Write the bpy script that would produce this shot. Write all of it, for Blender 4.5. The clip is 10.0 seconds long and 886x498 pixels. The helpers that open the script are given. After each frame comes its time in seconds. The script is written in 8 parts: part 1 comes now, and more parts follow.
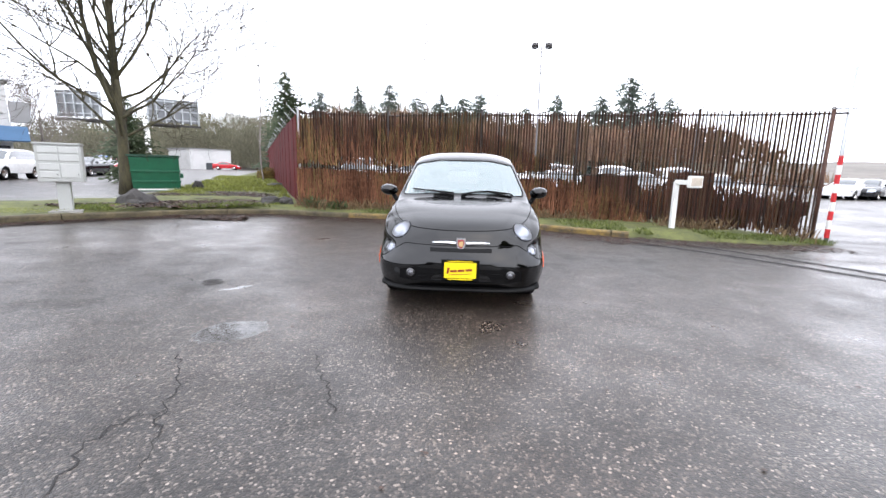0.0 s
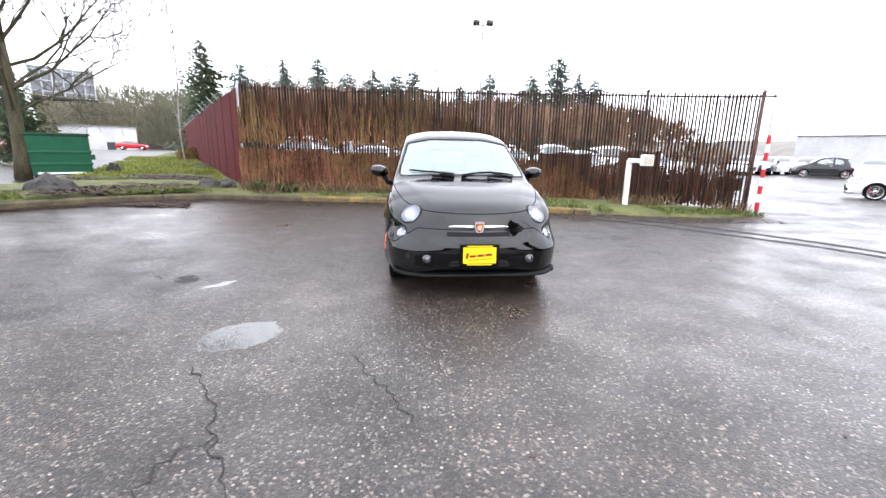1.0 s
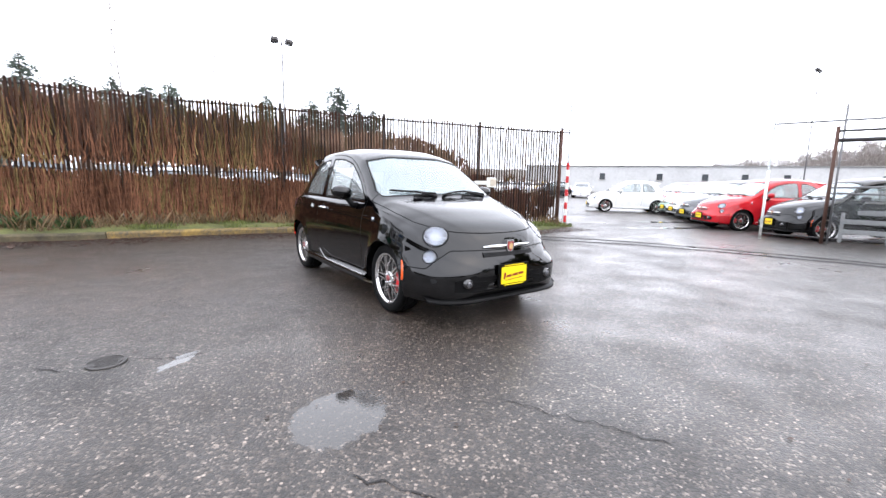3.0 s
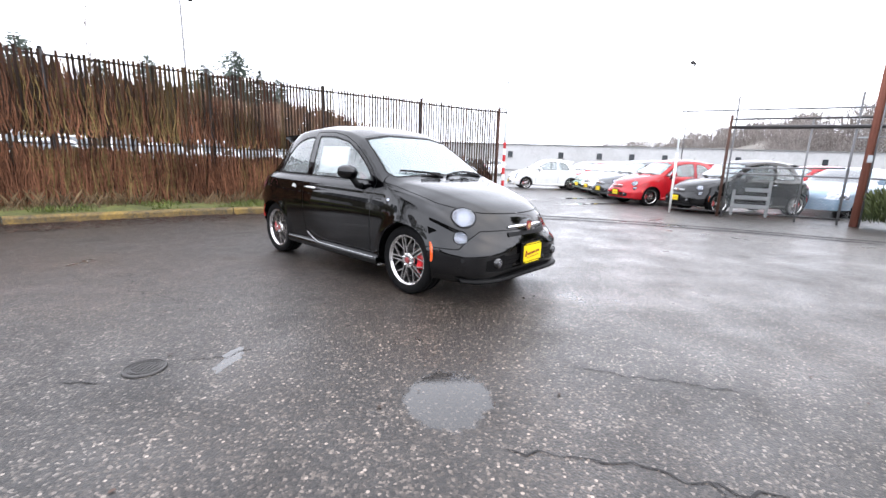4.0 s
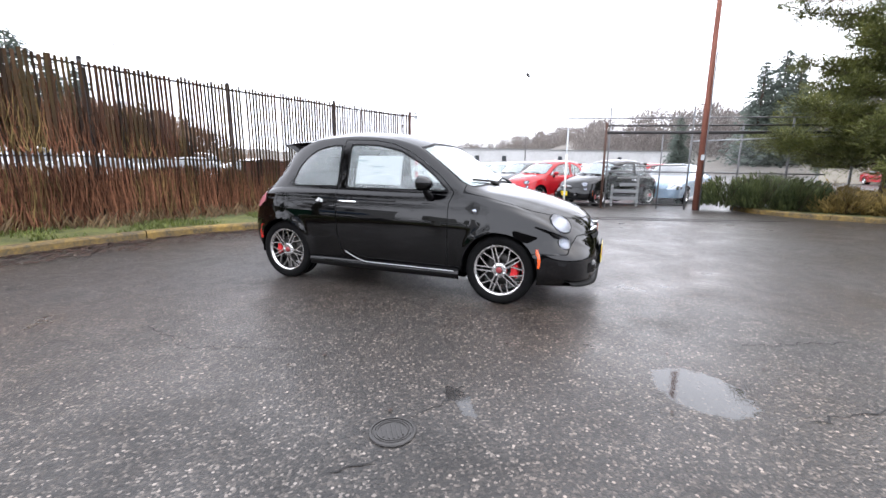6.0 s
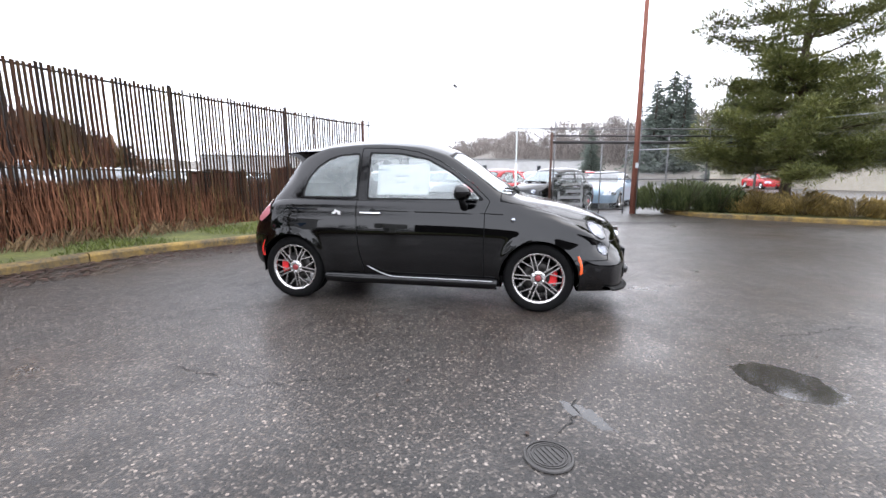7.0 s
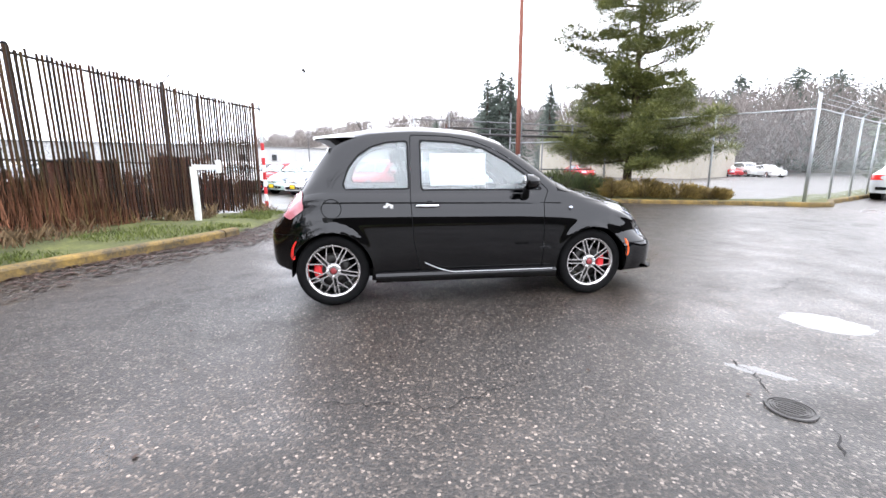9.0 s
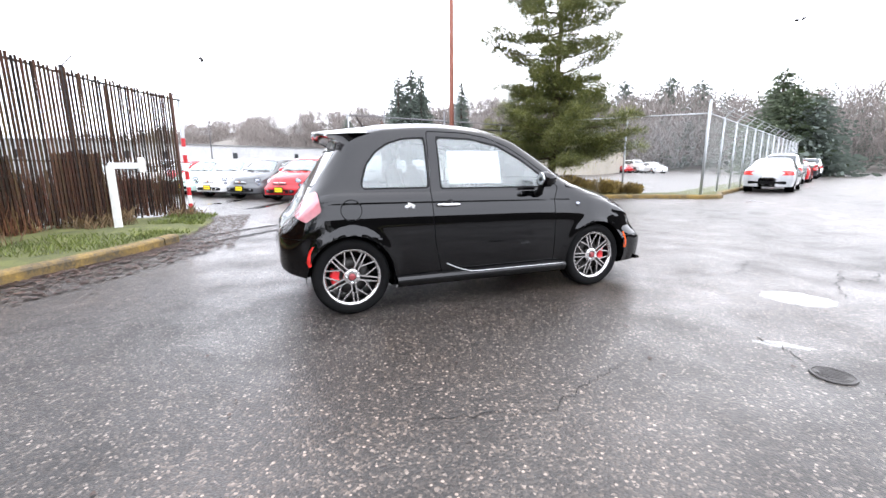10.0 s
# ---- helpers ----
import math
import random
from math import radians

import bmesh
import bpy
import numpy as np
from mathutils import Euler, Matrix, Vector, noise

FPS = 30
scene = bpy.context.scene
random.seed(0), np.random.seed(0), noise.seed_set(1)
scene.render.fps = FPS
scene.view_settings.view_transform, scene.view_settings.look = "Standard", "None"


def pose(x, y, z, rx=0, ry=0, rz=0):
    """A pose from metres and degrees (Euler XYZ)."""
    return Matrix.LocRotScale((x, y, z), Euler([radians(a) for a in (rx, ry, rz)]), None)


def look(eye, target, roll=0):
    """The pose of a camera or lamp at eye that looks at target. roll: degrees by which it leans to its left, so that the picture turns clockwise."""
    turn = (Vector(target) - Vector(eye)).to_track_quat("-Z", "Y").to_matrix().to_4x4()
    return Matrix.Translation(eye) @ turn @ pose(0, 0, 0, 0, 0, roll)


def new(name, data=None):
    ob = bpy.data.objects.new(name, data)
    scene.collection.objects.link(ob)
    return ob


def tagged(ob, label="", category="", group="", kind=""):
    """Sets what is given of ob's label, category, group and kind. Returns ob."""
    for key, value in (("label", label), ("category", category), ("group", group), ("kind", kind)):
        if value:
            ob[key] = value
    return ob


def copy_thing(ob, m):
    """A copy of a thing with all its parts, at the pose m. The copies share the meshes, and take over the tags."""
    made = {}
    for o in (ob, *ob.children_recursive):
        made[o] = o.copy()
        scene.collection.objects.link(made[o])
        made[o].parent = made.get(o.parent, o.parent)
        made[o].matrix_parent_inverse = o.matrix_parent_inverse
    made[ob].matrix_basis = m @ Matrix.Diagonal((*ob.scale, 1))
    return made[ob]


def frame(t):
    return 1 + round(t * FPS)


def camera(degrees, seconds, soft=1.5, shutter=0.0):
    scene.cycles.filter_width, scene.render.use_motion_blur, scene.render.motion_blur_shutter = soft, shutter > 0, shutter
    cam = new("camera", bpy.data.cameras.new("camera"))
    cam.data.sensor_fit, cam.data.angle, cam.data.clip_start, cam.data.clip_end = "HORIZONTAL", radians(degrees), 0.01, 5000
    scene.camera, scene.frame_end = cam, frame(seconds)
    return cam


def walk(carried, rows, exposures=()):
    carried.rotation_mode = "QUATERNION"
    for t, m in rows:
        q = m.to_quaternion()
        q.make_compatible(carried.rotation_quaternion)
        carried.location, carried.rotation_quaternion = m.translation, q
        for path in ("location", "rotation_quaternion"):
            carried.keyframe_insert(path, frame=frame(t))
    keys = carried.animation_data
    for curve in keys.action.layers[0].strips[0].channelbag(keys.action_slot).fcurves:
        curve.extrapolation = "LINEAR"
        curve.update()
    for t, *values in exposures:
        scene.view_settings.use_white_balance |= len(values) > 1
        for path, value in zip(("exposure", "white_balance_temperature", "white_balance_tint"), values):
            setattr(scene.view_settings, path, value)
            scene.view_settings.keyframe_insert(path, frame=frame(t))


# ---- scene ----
cam = camera(92.0, 10.0)
PATH = [
    (0, (0.022, -5.637, 1.267), (-0.073, -3.672, 0.908), 1.3),
    (0.5, (-0.321, -5.583, 1.276), (-0.235, -3.631, 0.85), 1.2),
    (1, (-0.702, -5.424, 1.259), (-0.486, -3.486, 0.815), 1.1),
    (1.5, (-1.157, -5.232, 1.274), (-0.757, -3.326, 0.817), 1.6),
    (2, (-1.665, -5.05, 1.285), (-1.011, -3.197, 0.915), -0.2),
    (2.5, (-2.124, -4.769, 1.212), (-1.249, -2.999, 0.894), 1.9),
    (3, (-2.511, -4.432, 1.152), (-1.359, -2.827, 0.841), 1.1),
    (3.2, (-2.643, -4.304, 1.147), (-1.429, -2.756, 0.786), 1.0),
    (4.3, (-3.453, -3.608, 1.176), (-1.927, -2.381, 0.772), 1.0),
    (4.5, (-3.555, -3.435, 1.153), (-1.993, -2.255, 0.744), 0.1),
    (5, (-3.805, -2.957, 1.154), (-2.148, -1.911, 0.752), 0.9),
    (5.5, (-4.083, -2.511, 1.159), (-2.305, -1.677, 0.78), 0.8),
    (5.7, (-4.18, -2.33, 1.19), (-2.39, -1.523, 0.805), 0.7),
    (6.8, (-4.393, -1.258, 1.184), (-2.472, -0.822, 0.84), -0.1),
    (7, (-4.432, -1.08, 1.183), (-2.503, -0.678, 0.841), 0.0),
    (7.5, (-4.42, -0.575, 1.166), (-2.477, -0.316, 0.773), 1.0),
    (8, (-4.469, -0.094, 1.15), (-2.508, -0.074, 0.758), 0.7),
    (8.5, (-4.422, 0.364, 1.149), (-2.468, 0.233, 0.743), -0.8),
    (9, (-4.345, 0.795, 1.172), (-2.406, 0.484, 0.789), 0.0),
    (9.5, (-4.252, 1.237, 1.179), (-2.373, 0.687, 0.772), -0.3),
    (10, (-4.018, 1.641, 1.171), (-2.186, 0.941, 0.778), -0.1),
]
walk(cam, [(t, look(eye, target, roll)) for t, eye, target, roll in PATH],
     exposures=[(0.0, 0.00), (0.5, 0.12), (1.0, 0.20), (1.5, 0.19), (2.0, 0.10), (2.5, 0.10), (4.5, 0.03), (5.5, 0.01), (7.0, -0.03), (7.5, -0.02), (8.0, 0.18), (8.5, 0.31), (9.0, 0.30), (9.5, 0.29), (10.0, 0.33)])

# ---------------------------------------------------------------- light
world = bpy.data.worlds.new("overcast_sky")
scene.world = world
world.use_nodes = True
wn, wl = world.node_tree.nodes, world.node_tree.links
wn.clear()
w_out = wn.new("ShaderNodeOutputWorld")
w_bg = wn.new("ShaderNodeBackground")
w_sky = wn.new("ShaderNodeTexSky")
w_sky.sky_type = 'NISHITA'
w_sky.sun_disc = False
w_sky.sun_elevation = radians(54)
w_sky.sun_rotation = radians(150)
w_sky.dust_density = 6.0
w_gain = wn.new("ShaderNodeMixRGB")
w_gain.blend_type = 'MULTIPLY'
w_gain.inputs[0].default_value = 1.0
w_gain.inputs[2].default_value = (0.2, 0.2, 0.2, 1)
w_cloud = wn.new("ShaderNodeTexNoise")
w_cloud.inputs["Scale"].default_value = 1.6
w_cloud.inputs["Detail"].default_value = 5.0
w_ramp = wn.new("ShaderNodeValToRGB")
w_ramp.color_ramp.elements[0].position = 0.25
w_ramp.color_ramp.elements[0].color = (3.14, 3.27, 3.68, 1)
w_ramp.color_ramp.elements[1].position = 0.75
w_ramp.color_ramp.elements[1].color = (3.90, 3.98, 4.40, 1)
w_mix = wn.new("ShaderNodeMixRGB")
w_mix.inputs[0].default_value = 0.88
wl.new(w_sky.outputs[0], w_gain.inputs[1])
wl.new(w_cloud.outputs[0], w_ramp.inputs[0])
wl.new(w_gain.outputs[0], w_mix.inputs[1])
wl.new(w_ramp.outputs[0], w_mix.inputs[2])
wl.new(w_mix.outputs[0], w_bg.inputs[0])
w_bg.inputs[1].default_value = 1.0
wl.new(w_bg.outputs[0], w_out.inputs[0])

sun = new("sun", bpy.data.lights.new("sun", 'SUN'))
sun.data.energy = 0.55
sun.data.angle = radians(75)
sun.data.color = (1.0, 0.97, 0.93)
sun.matrix_world = look((16, -28, 44), (0, 0, 0))

# ---------------------------------------------------------------- helpers of this scene
def part(name, data, material, parent=None, label="", smooth=False, at=None):
    """Links a mesh (a bmesh, a mesh, or a pair of vertices and faces) as one object."""
    if isinstance(data, bmesh.types.BMesh):
        me = bpy.data.meshes.new(name)
        data.to_mesh(me)
        data.free()
    elif isinstance(data, bpy.types.Mesh):
        me = data
    else:
        me = bpy.data.meshes.new(name)
        me.from_pydata([tuple(v) for v in data[0]], [], [tuple(f) for f in data[1]])
        me.update()
    if material is not None and len(me.materials) == 0:
        me.materials.append(material)
    if smooth:
        me.polygons.foreach_set("use_smooth", [True] * len(me.polygons))
    ob = new(name, me)
    if parent is not None:
        ob.parent = parent
    if at is not None:
        ob.matrix_basis = at
    if label:
        ob["label"] = label
    return ob


def thing(name, m, label, category, group="", kind=""):
    ob = new(name)
    ob.empty_display_size = 0.2
    ob.matrix_basis = m
    return tagged(ob, label, category, group, kind)


class Geo:
    """Vertices and faces gathered piece by piece."""

    def __init__(self):
        self.v, self.f = [], []

    def add(self, verts, faces):
        n = len(self.v)
        self.v.extend(tuple(p) for p in verts)
        self.f.extend(tuple(i + n for i in f) for f in faces)
        return self

    def box(self, c, s, rot=None):
        pts = [Vector((sx * s[0] / 2, sy * s[1] / 2, sz * s[2] / 2)) for sx in (-1, 1) for sy in (-1, 1) for sz in (-1, 1)]
        if rot is not None:
            pts = [rot @ p for p in pts]
        c = Vector(c)
        return self.add([p + c for p in pts], [(0, 1, 3, 2), (4, 6, 7, 5), (0, 4, 5, 1), (2, 3, 7, 6), (0, 2, 6, 4), (1, 5, 7, 3)])

    def tube(self, path, radii, n=8, caps=True):
        path = [Vector(p) for p in path]
        if not hasattr(radii, "__len__"):
            radii = [radii] * len(path)
        rings, side = [], None
        for i, p in enumerate(path):
            d = (path[min(i + 1, len(path) - 1)] - path[max(i - 1, 0)]).normalized()
            if side is None:
                side = d.orthogonal().normalized()
            side = (side - d * side.dot(d)).normalized()
            up = d.cross(side)
            rings.append([p + (side * math.cos(a) + up * math.sin(a)) * radii[i] for a in [2 * math.pi * k / n for k in range(n)]])
        verts = [q for r in rings for q in r]
        faces = [(i * n + k, i * n + (k + 1) % n, (i + 1) * n + (k + 1) % n, (i + 1) * n + k) for i in range(len(path) - 1) for k in range(n)]
        if caps:
            faces += [tuple(range(n))[::-1], tuple(range((len(path) - 1) * n, len(path) * n))]
        return self.add(verts, faces)

    def lathe(self, profile, n=24, axis='x', centre=(0, 0, 0)):
        """profile: pairs (along the axis, radius)."""
        verts, m = [], len(profile)
        for k in range(n):
            a = 2 * math.pi * k / n
            for s, r in profile:
                c, d = r * math.cos(a), r * math.sin(a)
                p = {'x': (s, c, d), 'y': (d, s, c), 'z': (c, d, s)}[axis]
                verts.append((p[0] + centre[0], p[1] + centre[1], p[2] + centre[2]))
        faces = [(k * m + i, k * m + i + 1, ((k + 1) % n) * m + i + 1, ((k + 1) % n) * m + i) for k in range(n) for i in range(m - 1)]
        return self.add(verts, faces)

    def data(self):
        return self.v, self.f


def block(size, bevel=0.01, segments=2, taper=(1, 1)):
    """A box with rounded edges, its top scaled by taper, standing on z = 0."""
    bm = bmesh.new()
    bmesh.ops.create_cube(bm, size=1.0)
    for v in bm.verts:
        t = taper if v.co.z > 0 else (1, 1)
        v.co = Vector((v.co.x * size[0] * t[0], v.co.y * size[1] * t[1], (v.co.z + 0.5) * size[2]))
    if bevel > 0:
        bmesh.ops.bevel(bm, geom=bm.edges[:], offset=bevel, segments=segments, affect='EDGES', clamp_overlap=True)
    return bm


# ---------------------------------------------------------------- materials
def shader(name):
    m = bpy.data.materials.new(name)
    m.use_nodes = True
    nt = m.node_tree
    return m, nt, nt.nodes["Principled BSDF"]


def noise_node(nt, scale, detail=4.0, rough=0.55, vec=None):
    n = nt.nodes.new("ShaderNodeTexNoise")
    n.inputs["Scale"].default_value = scale
    n.inputs["Detail"].default_value = detail
    n.inputs["Roughness"].default_value = rough
    if vec is not None:
        nt.links.new(vec, n.inputs["Vector"])
    return n


def ramp_node(nt, src, stops):
    r = nt.nodes.new("ShaderNodeValToRGB")
    e = r.color_ramp.elements
    while len(e) < len(stops):
        e.new(0.5)
    for el, (p, c) in zip(e, stops):
        el.position = p
        el.color = (*c, 1) if len(c) == 3 else c
    nt.links.new(src, r.inputs[0])
    return r


def mix_node(nt, fac, a, b, mode='MIX'):
    m = nt.nodes.new("ShaderNodeMixRGB")
    m.blend_type = mode
    for s, i in ((fac, 0), (a, 1), (b, 2)):
        if hasattr(s, "links") or hasattr(s, "is_linked"):
            nt.links.new(s, m.inputs[i])
        elif i == 0:
            m.inputs[0].default_value = s
        else:
            m.inputs[i].default_value = (*s, 1) if len(s) == 3 else s
    return m


def coords(nt, stretch=None, world_space=False):
    if world_space:
        g = nt.nodes.new("ShaderNodeNewGeometry")
        out = g.outputs["Position"]
    else:
        g = nt.nodes.new("ShaderNodeTexCoord")
        out = g.outputs["Object"]
    if stretch:
        mp = nt.nodes.new("ShaderNodeMapping")
        mp.inputs["Scale"].default_value = stretch
        nt.links.new(out, mp.inputs["Vector"])
        out = mp.outputs[0]
    return out


def bump_node(nt, src, strength, distance=0.01):
    b = nt.nodes.new("ShaderNodeBump")
    b.inputs["Strength"].default_value = strength
    b.inputs["Distance"].default_value = distance
    nt.links.new(src, b.inputs["Height"])
    return b


def plain(name, colour, rough=0.5, metal=0.0, vary=0.12, scale=9.0, coat=0.0, bump=0.0, spec=0.5, stretch=None, per_object=0.0):
    """A material with two scales of mottling in colour and roughness."""
    m, nt, p = shader(name)
    vec = coords(nt, stretch)
    n1 = noise_node(nt, scale, 5.0, 0.6, vec)
    n2 = noise_node(nt, scale * 7.3, 3.0, 0.5, vec)
    mx = mix_node(nt, 0.45, n1.outputs[0], n2.outputs[0])
    lo = tuple(c * (1 - vary) for c in colour)
    hi = tuple(min(1, c * (1 + vary)) for c in colour)
    r = ramp_node(nt, mx.outputs[0], [(0.3, lo), (0.7, hi)])
    out = r.outputs[0]
    if per_object:
        oi = nt.nodes.new("ShaderNodeObjectInfo")
        hs = nt.nodes.new("ShaderNodeHueSaturation")
        mr = nt.nodes.new("ShaderNodeMapRange")
        mr.inputs["To Min"].default_value = 1 - per_object
        mr.inputs["To Max"].default_value = 1 + per_object
        nt.links.new(oi.outputs["Random"], mr.inputs["Value"])
        nt.links.new(mr.outputs[0], hs.inputs["Value"])
        nt.links.new(out, hs.inputs["Color"])
        out = hs.outputs[0]
    nt.links.new(out, p.inputs["Base Color"])
    rr = nt.nodes.new("ShaderNodeMapRange")
    rr.inputs["To Min"].default_value = max(0.0, rough - 0.08)
    rr.inputs["To Max"].default_value = min(1.0, rough + 0.08)
    nt.links.new(n2.outputs[0], rr.inputs["Value"])
    nt.links.new(rr.outputs[0], p.inputs["Roughness"])
    p.inputs["Metallic"].default_value = metal
    p.inputs["Specular IOR Level"].default_value = spec
    p.inputs["Coat Weight"].default_value = coat
    p.inputs["Coat Roughness"].default_value = 0.03
    if bump:
        nt.links.new(bump_node(nt, mx.outputs[0], bump).outputs[0], p.inputs["Normal"])
    return m


def car_paint(name, colour, flake=0.0, beads=0.05):
    """Lacquered paint with fine rain beading."""
    m, nt, p = shader(name)
    vec = coords(nt)
    n1 = noise_node(nt, 3.0, 4.0, 0.6, vec)
    r = ramp_node(nt, n1.outputs[0], [(0.3, tuple(c * 0.9 for c in colour)), (0.7, tuple(min(1, c * 1.1) for c in colour))])
    nt.links.new(r.outputs[0], p.inputs["Base Color"])
    p.inputs["Roughness"].default_value = 0.5
    p.inputs["Specular IOR Level"].default_value = 0.0
    p.inputs["Metallic"].default_value = flake
    p.inputs["Coat Weight"].default_value = 1.0
    p.inputs["Coat IOR"].default_value = 1.50
    # rain stands in beads on the upward faces and runs off the sides
    geo = nt.nodes.new("ShaderNodeNewGeometry")
    sep = nt.nodes.new("ShaderNodeSeparateXYZ")
    nt.links.new(geo.outputs["Normal"], sep.inputs[0])
    up = nt.nodes.new("ShaderNodeMapRange")
    up.inputs["From Min"].default_value = 0.45
    up.inputs["From Max"].default_value = 0.90
    nt.links.new(sep.outputs[2], up.inputs["Value"])
    bead = nt.nodes.new("ShaderNodeTexVoronoi")
    bead.inputs["Scale"].default_value = 140.0
    nt.links.new(vec, bead.inputs["Vector"])
    bb = ramp_node(nt, bead.outputs["Distance"], [(0.05, (1, 1, 1)), (0.55, (0, 0, 0))])
    bp = bump_node(nt, bb.outputs[0], 0.5, 0.004)
    sg = nt.nodes.new("ShaderNodeMath")
    sg.operation = 'MULTIPLY'
    sg.inputs[1].default_value = beads
    nt.links.new(up.outputs[0], sg.inputs[0])
    nt.links.new(sg.outputs[0], bp.inputs["Strength"])
    nt.links.new(bp.outputs[0], p.inputs["Coat Normal"])
    p.inputs["Coat Roughness"].default_value = 0.025
    return m


def clear_glass(name, tint=(0.8, 0.88, 0.87), rough=0.02, ior=1.52):
    m, nt, p = shader(name)
    p.inputs["Base Color"].default_value = (*tint, 1)
    p.inputs["Transmission Weight"].default_value = 1.0
    p.inputs["Roughness"].default_value = rough
    p.inputs["IOR"].default_value = ior
    vec = coords(nt)
    d = noise_node(nt, 120.0, 2.0, 0.5, vec)
    rd = ramp_node(nt, d.outputs[0], [(0.55, (0, 0, 0)), (0.7, (1, 1, 1))])
    cr = nt.nodes.new("ShaderNodeMapRange")
    cr.inputs["To Min"].default_value = rough
    cr.inputs["To Max"].default_value = rough + 0.12
    nt.links.new(rd.outputs[0], cr.inputs["Value"])
    nt.links.new(cr.outputs[0], p.inputs["Roughness"])
    return m


def car_glass(name, tint, body, share, ior=1.5):
    """Automotive pane: thin tinted film with a hard reflection and a share of whitish diffuse body."""
    m, nt, p = shader(name)
    p.inputs["Base Color"].default_value = (*body, 1)
    p.inputs["Roughness"].default_value = 0.03
    p.inputs["Coat Weight"].default_value = 1.0
    p.inputs["Coat Roughness"].default_value = 0.02
    tr = nt.nodes.new("ShaderNodeBsdfTransparent")
    tr.inputs[0].default_value = (*tint, 1)
    fr = nt.nodes.new("ShaderNodeFresnel")
    fr.inputs["IOR"].default_value = ior
    gl = nt.nodes.new("ShaderNodeBsdfGlossy")
    gl.inputs["Roughness"].default_value = 0.02
    mx = nt.nodes.new("ShaderNodeMixShader")
    mx2 = nt.nodes.new("ShaderNodeMixShader")
    mx2.inputs[0].default_value = share
    out = nt.nodes["Material Output"]
    nt.links.new(p.outputs[0], mx2.inputs[2])
    nt.links.new(tr.outputs[0], mx2.inputs[1])
    nt.links.new(fr.outputs[0], mx.inputs[0])
    nt.links.new(mx2.outputs[0], mx.inputs[1])
    nt.links.new(gl.outputs[0], mx.inputs[2])
    nt.links.new(mx.outputs[0], out.inputs[0])
    return m


